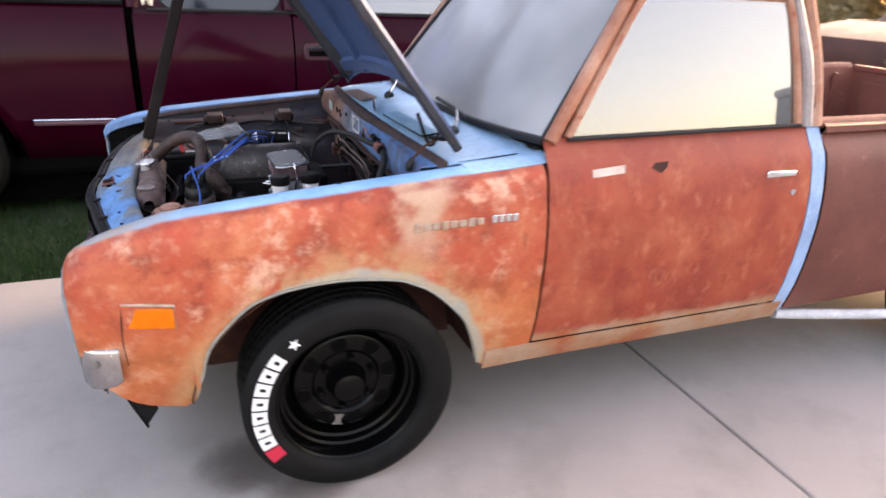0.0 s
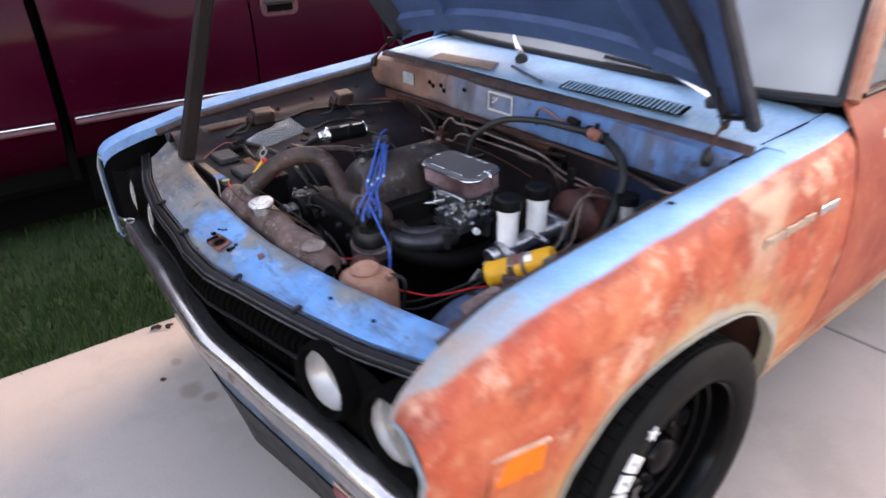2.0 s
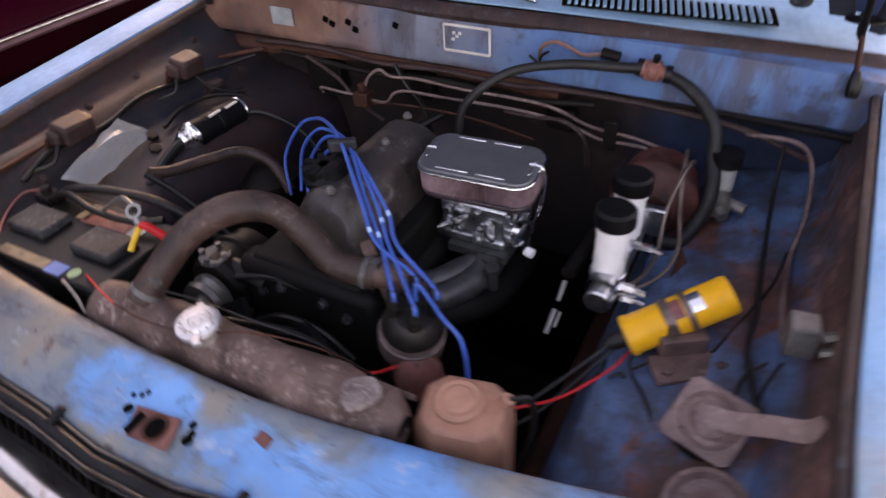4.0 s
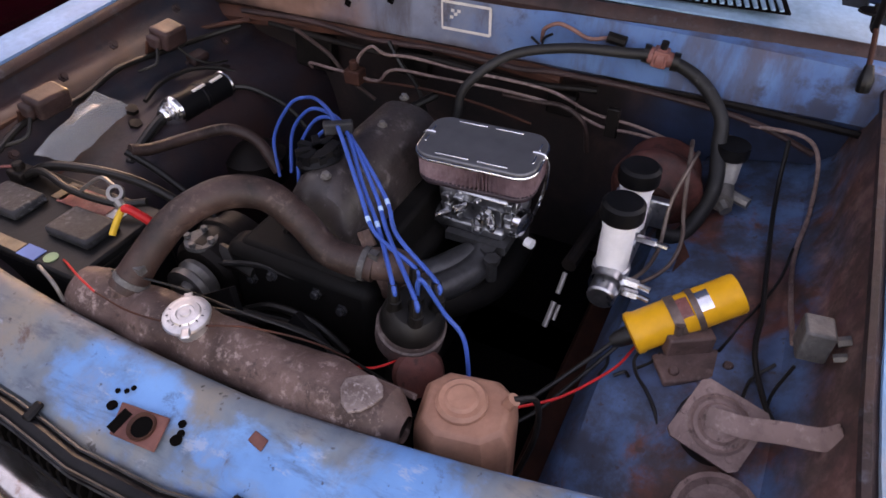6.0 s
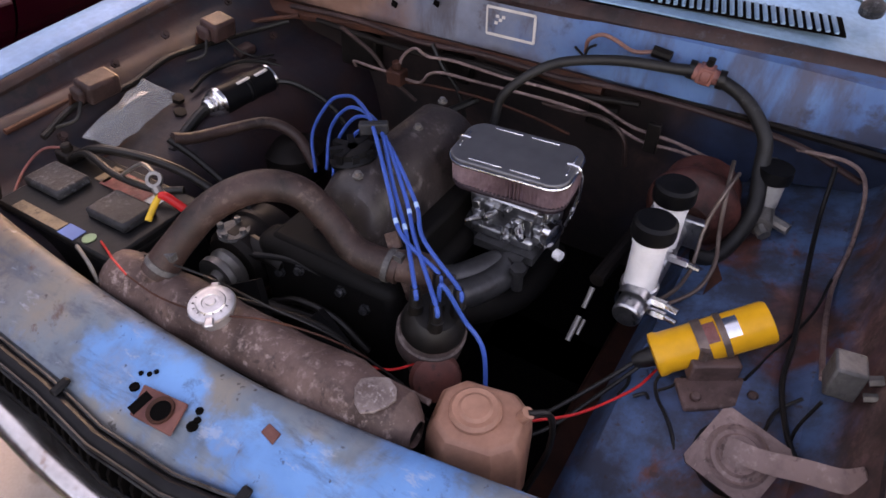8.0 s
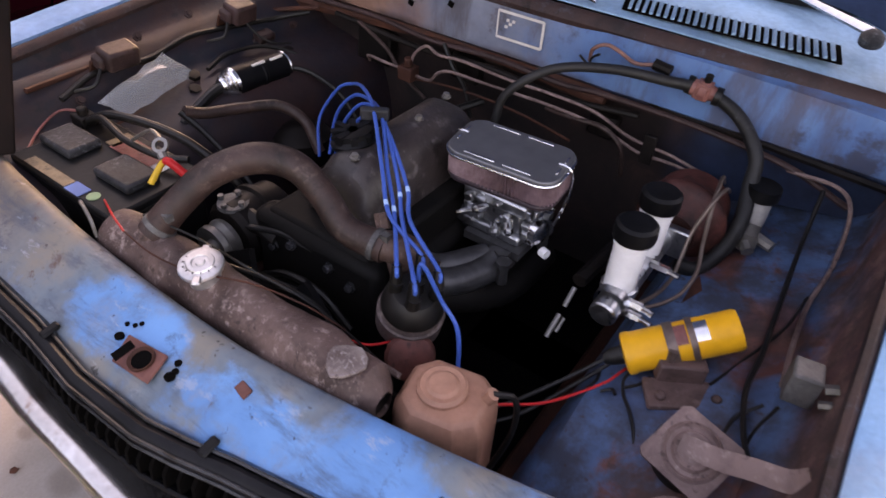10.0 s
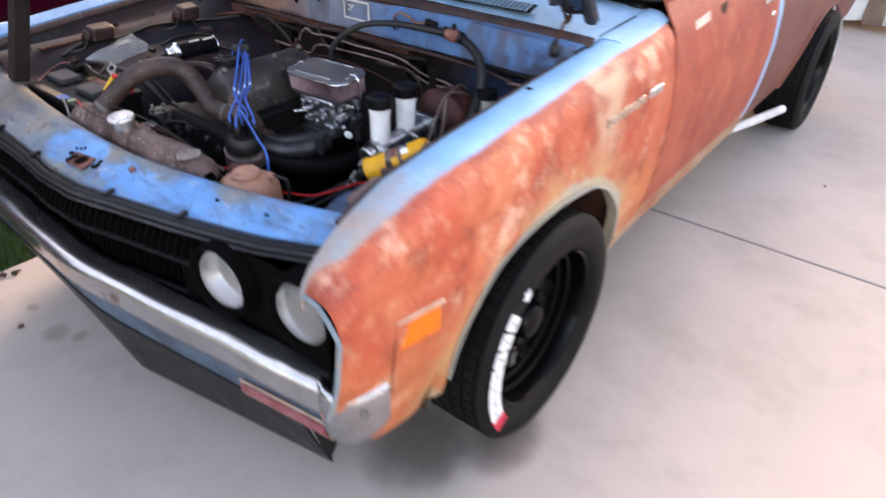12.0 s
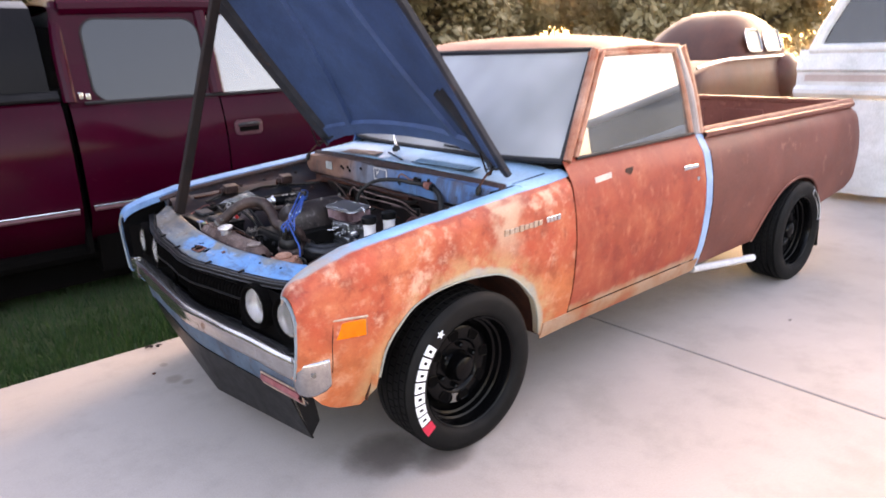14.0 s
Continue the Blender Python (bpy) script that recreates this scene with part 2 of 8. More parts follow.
        d = q.math("ADD", q.math("ADD", dx, dy), q.math("MULTIPLY", q.noise(15, 6, 0.68), 1.9))
        c = q.mix(q.math("SUBTRACT", 1.0, q.step(d, 1.35, 2.0)), c, tone)
    c = q.mix(q.math("MULTIPLY", q.step(q.noise(11, 8, 0.72), 0.46, 0.66), 0.55), c, q.ramp(q.noise(24, 5), [(0.35, (0.075, 0.095, 0.12)), (0.65, (0.20, 0.20, 0.20))]))
    c = q.mix(q.math("MULTIPLY", q.step(q.noise(16, 8, 0.74), 0.57, 0.70), 0.75), c, (0.05, 0.055, 0.07))
    streak = q.step(q.noise(20, 7, 0.7, (1.0, 0.28, 1.0), distort=0.3), 0.50, 0.66)
    c = q.mix(q.math("MULTIPLY", streak, 0.65), c, (0.045, 0.06, 0.09))
    rub = q.step(q.noise(38, 6, 0.72, (1.0, 0.4, 1.0)), 0.58, 0.68)
    c = q.mix(q.math("MULTIPLY", rub, 0.5), c, (0.30, 0.33, 0.38))
    c = q.mix(q.math("MULTIPLY", q.step(q.noise(15, 8, 0.74, distort=0.6), 0.60, 0.70), 0.8), c, (0.085, 0.045, 0.035))
    c = q.mix(q.math("MULTIPLY", q.step(q.noise(55, 4), 0.66, 0.72), 0.8), c, (0.035, 0.03, 0.03))
    return q.finish(c, q.math("ADD", q.math("MULTIPLY", q.noise(20, 4), 0.3), 0.38), q.noise(70, 4), 0.15, 0.0015)


def firewall_paint():
    """Blue on the near side, dull in the middle, rust on the far side."""
    q = Nodes("worn_firewall_paint", 0.55)
    q.b.inputs["Specular IOR Level"].default_value = 0.25
    blue = q.ramp(q.noise(9, 5), [(0.3, (0.048, 0.136, 0.296)), (0.7, (0.096, 0.232, 0.44))])
    dull = q.ramp(q.noise(12, 6), [(0.3, (0.10, 0.12, 0.17)), (0.7, (0.22, 0.25, 0.30))])
    rust = q.ramp(q.noise(11, 6), [(0.3, (0.12, 0.05, 0.035)), (0.7, (0.27, 0.15, 0.11))])
    w = q.math("ADD", q.y, q.math("MULTIPLY", q.noise(6, 6, 0.65), 0.40))
    c = q.mix(q.step(w, 0.78, 1.05), blue, dull)
    c = q.mix(q.step(w, 1.15, 1.36), c, rust)
    c = q.mix(q.math("MULTIPLY", q.step(q.noise(8, 7, 0.7), 0.55, 0.68), 0.75), c, (0.045, 0.035, 0.035))
    run = q.step(q.noise(16, 6, 0.65, (1.0, 1.0, 0.22)), 0.47, 0.66)
    c = q.mix(q.math("MULTIPLY", run, 0.65), c, (0.075, 0.058, 0.055))
    c = q.mix(q.math("MULTIPLY", q.step(q.noise(5, 6, 0.7), 0.50, 0.68), 0.5), c, (0.13, 0.075, 0.06))
    # dark brown below this height, except at the near end
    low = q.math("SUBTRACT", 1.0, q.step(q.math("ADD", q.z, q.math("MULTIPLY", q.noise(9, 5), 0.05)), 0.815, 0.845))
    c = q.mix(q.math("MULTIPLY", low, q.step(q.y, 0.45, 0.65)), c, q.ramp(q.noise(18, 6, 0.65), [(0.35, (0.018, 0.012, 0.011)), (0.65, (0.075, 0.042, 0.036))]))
    c = q.mix(1.0, c, (0.86, 0.85, 0.88), "MULTIPLY")
    return q.finish(c, 0.55, q.noise(70, 4), 0.15, 0.0015)


M = {}
M["fender"] = rusty_panel("rusty_fender_steel", "fender")
M["door"] = rusty_panel("rusty_door_steel", "door")
M["faded_red"] = worn("faded_red_lens", (0.22, 0.05, 0.06), (0.34, 0.12, 0.13), 0.35, 30)
M["nose_paint"] = worn("worn_blue_grey_edge", (0.17, 0.24, 0.29), (0.28, 0.32, 0.34), 0.45, 12.0, spots=(0.38, 0.26, 0.19), amount=0.58)
M["primer"] = worn("red_oxide_primer", (0.155, 0.046, 0.034), (0.225, 0.076, 0.056), 0.55, 4.0, spots=(0.27, 0.11, 0.08), amount=0.6)
M["roof_paint"] = worn("faded_brown_roof", (0.26, 0.10, 0.075), (0.34, 0.16, 0.12), 0.7, 5.0)
M["pillar"] = worn("rusty_pillar", (0.40, 0.14, 0.08), (0.58, 0.33, 0.24), 0.55, 9.0, spots=(0.30, 0.07, 0.03), amount=0.58)
M["blue"] = worn("light_blue_body_paint", (0.105, 0.26, 0.50), (0.165, 0.335, 0.60), 0.48, 8.0, spots=(0.15, 0.18, 0.21), amount=0.66)
M["blue_strip"] = worn("sky_blue_paint", (0.24, 0.40, 0.64), (0.34, 0.50, 0.72), 0.4, 7.0, spots=(0.52, 0.44, 0.40), amount=0.60)
M["cowl"] = worn("pale_blue_cowl_paint", (0.22, 0.43, 0.64), (0.33, 0.56, 0.77), 0.42, 7.0, spots=(0.34, 0.22, 0.17), amount=0.68)
M["panel"] = slam_paint()
M["firewall"] = firewall_paint()
# real dirt and rust; extra grime and dark blue paint in the bay's shadow
M["apron_l"] = bay_paint("blue_inner_fender", (0.125, 0.044, 0.034), 0.56, 0.38, (0.026, 0.060, 0.122), (0.070, 0.152, 0.285), True)
# rusty far wall, its tones darkened to hold the shade under the hood
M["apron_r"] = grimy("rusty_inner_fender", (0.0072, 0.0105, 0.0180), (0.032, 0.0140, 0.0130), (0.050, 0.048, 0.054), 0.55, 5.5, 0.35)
M["rust_dark"] = worn("dark_rust", (0.036, 0.0112, 0.0072), (0.096, 0.0304, 0.0176), 0.75, 20.0)
M["rust_lip"] = grimy("rusty_lip", (0.018, 0.0115, 0.012), (0.054, 0.026, 0.023), (0.080, 0.088, 0.110), 0.6, 9.0, 0.55)
M["grime"] = worn("oily_black_metal", (0.0051, 0.00425, 0.00425), (0.017, 0.01275, 0.01105), 0.5, 16.0, spots=(0.051, 0.0357, 0.02975), amount=0.64)
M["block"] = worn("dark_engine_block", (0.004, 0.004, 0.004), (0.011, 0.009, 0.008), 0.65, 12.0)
# near-black for black parts and for painted shade in gaps and undersides
M["void"] = plain("void_black", (0.003, 0.0027, 0.0027), 0.9)
M["black_plastic"] = worn("black_plastic", (0.004, 0.004, 0.0045), (0.010, 0.010, 0.011), 0.40, 12.0)
M["black_satin"] = plain("satin_black_paint", (0.004, 0.004, 0.005), 0.5)
M["black_moulding"] = worn("grey_black_moulding", (0.005, 0.005, 0.006), (0.013, 0.013, 0.015), 0.36, 16.0, spots=(0.040, 0.042, 0.050), amount=0.68)
# grey of the moulding ridges: their highlight put into the colour
M["ridge_grey"] = worn("highlight_grey_ridge", (0.012, 0.013, 0.016), (0.050, 0.053, 0.060), 0.35, 20.0, spots=(0.004, 0.004, 0.005), amount=0.56)
M["wheel"] = plain("gloss_black_wheel", (0.0018, 0.0018, 0.002), 0.22)
M["rubber"] = worn("tyre_rubber", (0.004, 0.004, 0.0043), (0.009, 0.0088, 0.0088), 0.62, 18.0, fine=160)
M["hose"] = grimy("aged_rubber_hose", (0.013, 0.0078, 0.0068), (0.050, 0.027, 0.023), (0.125, 0.085, 0.074), 0.52, 11.0, 0.55)
M["hose_black"] = worn("black_rubber_hose", (0.004, 0.004, 0.004), (0.014, 0.012, 0.011), 0.45, 24.0)
M["white"] = plain("white_tyre_lettering", (0.85, 0.85, 0.86), 0.6)
M["red_mark"] = plain("red_tyre_mark", (0.60, 0.03, 0.06), 0.55)
M["chrome"] = worn("chrome", (0.72, 0.72, 0.74), (0.88, 0.88, 0.90), 0.20, 10.0, 1.0, spots=(0.55, 0.52, 0.50), amount=0.72, bump=0.02)
M["chrome_old"] = worn("dull_chrome", (0.40, 0.41, 0.42), (0.60, 0.60, 0.61), 0.22, 9.0, 1.0, spots=(0.34, 0.20, 0.14), amount=0.70, bump=0.06)
M["alloy"] = worn("cast_alloy", (0.34, 0.345, 0.36), (0.62, 0.63, 0.65), 0.34, 40.0, 1.0, spots=(0.10, 0.10, 0.11), amount=0.60, bump=0.3)
M["alloy_dull"] = worn("dull_cast_alloy", (0.20, 0.19, 0.18), (0.36, 0.34, 0.32), 0.5, 30.0, 0.8)
M["radiator"] = grimy("dusty_radiator_tank", (0.040, 0.022, 0.019), (0.125, 0.076, 0.066), (0.32, 0.235, 0.215), 0.55, 12.0, 0.85, bump=0.6)
M["silvered"] = plain("silvered_reflector", (0.96, 0.96, 0.97), 0.20, 1.0)
M["hose_dusty"] = worn("dusty_rubber_hose", (0.0078, 0.0078, 0.00845), (0.0234, 0.02275, 0.0234), 0.55, 20.0, spots=(0.0455, 0.0455, 0.04875), amount=0.62)
M["cap_metal"] = worn("brushed_cap_metal", (0.62, 0.60, 0.60), (0.80, 0.78, 0.78), 0.36, 40.0, 0.85)
M["tan_bottle"] = worn("yellowed_plastic", (0.3936, 0.1804, 0.1189), (0.4756, 0.2378, 0.164), 0.5, 12.0, spots=(0.2952, 0.1394, 0.082), amount=0.70)
M["res_white"] = plain("translucent_white_plastic", (0.82, 0.80, 0.80), 0.35)
M["yellow"] = plain("yellow_enamel", (0.82, 0.37, 0.022), 0.30)
M["blue_wire"] = plain("blue_silicone", (0.022, 0.098, 0.385), 0.34)
M["wire_print"] = plain("pale_blue_print", (0.35, 0.55, 0.80), 0.5)
M["red_wire"] = plain("red_insulation", (0.55, 0.02, 0.02), 0.4)
M["yellow_wire"] = plain("yellow_insulation", (0.65, 0.38, 0.04), 0.4)
M["booster"] = grimy("rusty_booster", (0.024, 0.0075, 0.006), (0.105, 0.030, 0.024), (0.16, 0.065, 0.052), 0.55, 12.0, 0.5)
M["relay"] = grimy("brown_relay_cover", (0.019, 0.0090, 0.0085), (0.050, 0.0245, 0.0235), (0.090, 0.060, 0.056), 0.6, 16.0, 0.4)
M["horn"] = grimy("grey_brown_horn", (0.075, 0.044, 0.040), (0.21, 0.135, 0.122), (0.36, 0.27, 0.25), 0.55, 14.0, 0.6)
M["regulator"] = grimy("grey_zinc", (0.050, 0.048, 0.048), (0.125, 0.120, 0.118), (0.24, 0.235, 0.23), 0.5, 20.0, 0.6, 0.2)
M["filter_top"] = plain("grey_filter_lid", (0.155, 0.155, 0.165), 0.40, 0.6)
M["pleat"] = worn("pleated_red_gauze", (0.20, 0.115, 0.13), (0.36, 0.24, 0.26), 0.6, 60.0)
M["copper"] = worn("coppery_valve", (0.24, 0.08, 0.068), (0.368, 0.152, 0.128), 0.5, 30.0)
M["battery"] = worn("black_battery_case", (0.005, 0.005, 0.0055), (0.012, 0.012, 0.0125), 0.4, 14.0)
M["dust_grey"] = grimy("dusty_grey_plastic", (0.009, 0.0095, 0.011), (0.026, 0.027, 0.031), (0.15, 0.155, 0.17), 0.6, 15.0, 0.6)
M["sticker_white"] = plain("white_label", (0.62, 0.58, 0.55), 0.5)
M["sticker_red"] = grimy("faded_red_label", (0.12, 0.035, 0.032), (0.26, 0.085, 0.075), (0.30, 0.20, 0.19), 0.5, 25.0, 0.6)
M["sticker_blue"] = plain("blue_label", (0.09, 0.17, 0.40), 0.5)
M["sticker_green"] = plain("green_dot_label", (0.22, 0.34, 0.19), 0.5)
M["sticker_tan"] = grimy("tan_label", (0.07, 0.055, 0.036), (0.20, 0.15, 0.095), (0.26, 0.23, 0.20), 0.5, 25.0, 0.6)
M["amber"] = plain("amber_lens", (0.80, 0.165, 0.006), 0.25)
M["wood"] = worn("weathered_wood_stick", (0.006, 0.003, 0.003), (0.018, 0.009, 0.008), 0.8, 20.0)
M["hood_under"] = worn("dark_blue_hood_underside", (0.038, 0.076, 0.180), (0.066, 0.125, 0.275), 0.45, 5.0, spots=(0.04, 0.03, 0.03), amount=0.68)
M["hood_frame"] = worn("rusty_hood_frame", (0.018, 0.020, 0.027), (0.044, 0.045, 0.056), 0.6, 12.0, spots=(0.070, 0.042, 0.036), amount=0.60)
M["seat"] = worn("dark_vinyl", (0.008, 0.008, 0.008), (0.018, 0.016, 0.016), 0.5, 8.0)
M["weatherstrip"] = plain("black_window_rubber", (0.018, 0.018, 0.02), 0.6)
M["white_pipe"] = worn("white_painted_pipe", (0.55, 0.55, 0.57), (0.75, 0.75, 0.77), 0.4, 8.0)
M["plate_rust"] = worn("rusty_plate", (0.12, 0.04, 0.035), (0.20, 0.075, 0.06), 0.6, 30.0)
M["white_paint"] = worn("white_car_paint", (0.66, 0.67, 0.68), (0.76, 0.76, 0.77), 0.3, 3.0)
M["car_brown"] = worn("brown_car_paint", (0.062, 0.018, 0.011), (0.105, 0.034, 0.021), 0.50, 3.0)
M["bark"] = worn("bark", (0.06, 0.045, 0.03), (0.14, 0.10, 0.07), 0.85, 12.0)


def maroon_paint():
    q = Nodes("maroon_metallic_paint", 0.28)
    q.b.inputs["Coat Weight"].default_value, q.b.inputs["Coat Roughness"].default_value = 0.03, 0.05
    q.b.inputs["Specular IOR Level"].default_value = 0.09
    c = q.ramp(q.noise(2.2, 5), [(0.3, (0.021, 0.0004, 0.0049)), (0.7, (0.031, 0.0007, 0.0072))])
    c = q.mix(q.math("MULTIPLY", q.step(q.noise(30, 5), 0.64, 0.72), 0.10), c, (0.08, 0.03, 0.03))
    return q.finish(c, q.math("ADD", q.math("MULTIPLY", q.noise(5, 4), 0.08), 0.12))


# the first two paint the truck's shadow by the front tyre, the rest are stains
STAINS_AND_SHADE = ((-0.27, 0.17, 0.17, 0.15), (-0.12, 0.02, 0.16, 0.10), (-0.625, 1.46, 0.022, 0.03), (-0.635, 1.285, 0.045, 0.05), (-0.60, 1.215, 0.03, 0.03), (0.4, -1.2, 0.05, 0.08), (2.1, -0.9, 0.06, 0.05))


def concrete():
    q = Nodes("driveway_concrete", 0.75)
    q.b.inputs["Specular IOR Level"].default_value = 0.2
    c = q.ramp(q.noise(0.8, 6, 0.6), [(0.3, (0.350, 0.306, 0.280)), (0.7, (0.415, 0.364, 0.335))])
    c = q.mix(q.math("MULTIPLY", q.step(q.noise(2.6, 8, 0.68), 0.46, 0.68), 0.60), c, (0.285, 0.256, 0.230))
    c = q.mix(q.math("MULTIPLY", q.step(q.noise(1.5, 8, 0.62, distort=0.6), 0.50, 0.68), 0.45), c, (0.43, 0.372, 0.345))
    c = q.mix(q.math("MULTIPLY", q.step(q.noise(5.5, 8, 0.7, distort=1.0), 0.66, 0.74), 0.5), c, (0.30, 0.25, 0.22))
    for cx, cy, rx, ry in STAINS_AND_SHADE:
        dx = q.math("POWER", q.math("DIVIDE", q.math("SUBTRACT", q.x, cx), rx), 2.0)
        dy = q.math("POWER", q.math("DIVIDE", q.math("SUBTRACT", q.y, cy), ry), 2.0)
        d = q.math("ADD", q.math("ADD", dx, dy), q.math("MULTIPLY", q.noise(9, 5, 0.6), 0.9))
        # darker tone for the painted shadow, paler one for the oil spots
        oil_or_shade = (0.075, 0.055, 0.046) if cx in (-0.27, -0.12) else (0.23, 0.19, 0.165)
        c = q.mix(q.math("MULTIPLY", q.math("SUBTRACT", 1.0, q.step(d, 0.5, 1.6)), 0.75), c, oil_or_shade)
    g = q.noise(160, 4, 0.7)
    c = q.mix(0.35, c, q.ramp(g, [(0.3, (0.6, 0.58, 0.56)), (0.7, (1, 1, 1))]), "MULTIPLY")
    return q.finish(c, q.math("ADD", q.math("MULTIPLY", q.noise(4, 4), 0.25), 0.55), g, 0.2, 0.002)


def grass_soil():
    q = Nodes("grass_and_soil", 0.9)
    c = q.ramp(q.noise(7, 7, 0.65), [(0.3, (0.012, 0.024, 0.007)), (0.55, (0.024, 0.048, 0.012)), (0.75, (0.050, 0.048, 0.024))])
    return q.finish(c, 0.9, q.noise(40, 5), 0.5, 0.01)


def leafy(name, a, b):
    q = Nodes(name, 0.6)
    q.b.inputs["Transmission Weight"].default_value = 0.0
    n = q.t.nodes.new("ShaderNodeNewGeometry")
    c = q.ramp(n.outputs["Random Per Island"], [(0.0, a), (1.0, b)])
    thin = q.t.nodes.new("ShaderNodeBsdfTranslucent")
    q.put(c, thin.inputs[0])
    mx = q.t.nodes.new("ShaderNodeMixShader")
    mx.inputs[0].default_value = 0.45
    q.t.links.new(q.b.outputs[0], mx.inputs[1])
    q.t.links.new(thin.outputs[0], mx.inputs[2])
    q.t.links.new(mx.outputs[0], q.t.nodes["Material Output"].inputs[0])
    return q.finish(c, 0.6)


def glass(name, tint, rough, dirt=0.0, ior=1.5):
    q = Nodes(name, rough)
    q.b.inputs["Transmission Weight"].default_value = 1.0
    q.b.inputs["IOR"].default_value = ior
    q.put(tint, q.b.inputs["Base Color"])
    # pale diffuse film: dust, and painted sky sheen on windscreen and lamps
    if dirt:
        film = q.t.nodes.new("ShaderNodeBsdfDiffuse")
        film.inputs[0].default_value = (0.50, 0.50, 0.50, 1)
        mx = q.t.nodes.new("ShaderNodeMixShader")
        q.put(q.math("MULTIPLY", q.step(q.noise(1.3, 3), -0.1, 0.9), dirt), mx.inputs[0])
        q.t.links.new(q.b.outputs[0], mx.inputs[1])
        q.t.links.new(film.outputs[0], mx.inputs[2])
        q.t.links.new(mx.outputs[0], q.t.nodes["Material Output"].inputs[0])
    return q.m


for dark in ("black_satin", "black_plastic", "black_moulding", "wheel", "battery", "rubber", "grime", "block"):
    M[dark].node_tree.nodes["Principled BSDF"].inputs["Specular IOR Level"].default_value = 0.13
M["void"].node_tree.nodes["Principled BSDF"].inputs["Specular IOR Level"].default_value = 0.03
M["maroon"] = maroon_paint()
M["concrete"] = concrete()
M["soil"] = grass_soil()
M["blade"] = leafy("grass_blades", (0.006, 0.032, 0.008), (0.021, 0.072, 0.016))
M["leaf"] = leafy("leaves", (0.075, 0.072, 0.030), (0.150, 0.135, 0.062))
# shaded and sunlit leaf copies: shade, warm glow and haze put into the colour
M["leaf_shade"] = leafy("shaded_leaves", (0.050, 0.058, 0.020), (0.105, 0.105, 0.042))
M["leaf_sunlit"] = leafy("sunlit_leaves", (0.34, 0.27, 0.15), (0.50, 0.40, 0.24))
# strong film: dust together with the sky's reflection as a pale colour
M["windscreen"] = glass("dusty_sheen_windscreen", (0.55, 0.60, 0.64), 0.03, 0.85, 1.7)
M["side_glass"] = glass("side_window_glass", (0.08, 0.09, 0.10), 0.015, 0.20, 2.6)
M["dark_glass"] = glass("tinted_glass", (0.05, 0.06, 0.075), 0.03, 0.07, 1.5)
M["privacy_glass"] = plain("privacy_glass", (0.009, 0.013, 0.018), 0.10)
M["privacy_glass"].node_tree.nodes["Principled BSDF"].inputs["Specular IOR Level"].default_value = 0.6
M["cap_black"] = plain("black_fibreglass", (0.004, 0.004, 0.005), 0.35)
M["cap_black"].node_tree.nodes["Principled BSDF"].inputs["Specular IOR Level"].default_value = 0.10
# film whitens lens and ribs in place of reflected sky
M["lens"] = glass("headlamp_lens", (0.97, 0.97, 0.98), 0.06, 0.35, 1.45)
M["rib_glass"] = glass("lens_ribs", (0.97, 0.97, 0.98), 0.12, 0.5, 1.45)
M["bag"] = glass("clear_plastic_bag", (0.94, 0.97, 1.0), 0.03, 0.34, 1.6)


# ---- mesh helpers ----
def spline(pts, n=8):
    """A smooth line through the points."""
    p = [Vector(v) for v in pts]
    p = [2 * p[0] - p[1], *p, 2 * p[-1] - p[-2]]
    out = []
    for i in range(1, len(p) - 2):
        a, b, c, d = p[i - 1 : i + 3]
        for k in range(n):
            t = k / n
            out.append(0.5 * (2 * b + (c - a) * t + (2 * a - 5 * b + 4 * c - d) * t * t + (3 * b - a - 3 * c + d) * t ** 3))
    return [*out, p[-2].copy()]


def tube(bm, pts, r, seg=10, n=6, flat=1.0):
    """A round bar or hose along a smooth line; r may be a list, one per point."""
    line = spline(pts, n) if n else [Vector(v) for v in pts]
    rs = [r] * len(line) if isinstance(r, (int, float)) else [float(v) for v in np.interp(np.linspace(0, 1, len(line)), np.linspace(0, 1, len(r)), r)]
    t = (line[1] - line[0]).normalized()
    u = t.orthogonal().normalized()
    rings = []
    for i, c in enumerate(line):
        t = (line[min(i + 1, len(line) - 1)] - line[max(i - 1, 0)]).normalized()
        u = (u - t * u.dot(t)).normalized()
        w = t.cross(u)
        rings.append([bm.verts.new(c + rs[i] * (math.cos(a) * u + flat * math.sin(a) * w)) for a in [2 * math.pi * k / seg for k in range(seg)]])
    for a, b in zip(rings, rings[1:]):
        for k in range(seg):
            bm.faces.new((a[k], a[(k + 1) % seg], b[(k + 1) % seg], b[k]))
    bm.faces.new(rings[0][::-1])
    bm.faces.new(rings[-1])
    return bm


def frame_of(axis):
    a = Vector(axis).normalized()
    return a.to_track_quat("Z", "Y").to_matrix().to_4x4()


def lathe(bm, profile, origin, axis, seg=32, closed=False):
    """Turns a profile of (radius, height) round an axis."""
    m = Matrix.Translation(origin) @ frame_of(axis)
    rings = []
    for r, h in profile:
        if r < 1e-6:
            rings.append([bm.verts.new(m @ Vector((0, 0, h)))])
        else:
            rings.append([bm.verts.new(m @ Vector((r * math.cos(2 * math.pi * k / seg), r * math.sin(2 * math.pi * k / seg), h))) for k in range(seg)])
    pairs = list(zip(rings, rings[1:])) + ([(rings[-1], rings[0])] if closed else [])
    for a, b in pairs:
        for k in range(seg):
            j = (k + 1) % seg
            f = [a[k], a[j], b[j], b[k]] if len(a) > 1 and len(b) > 1 else ([a[0], b[j], b[k]] if len(a) == 1 else [a[k], a[j], b[0]])
            if len(a) > 1 or len(b) > 1:
                bm.faces.new(f)
    return bm


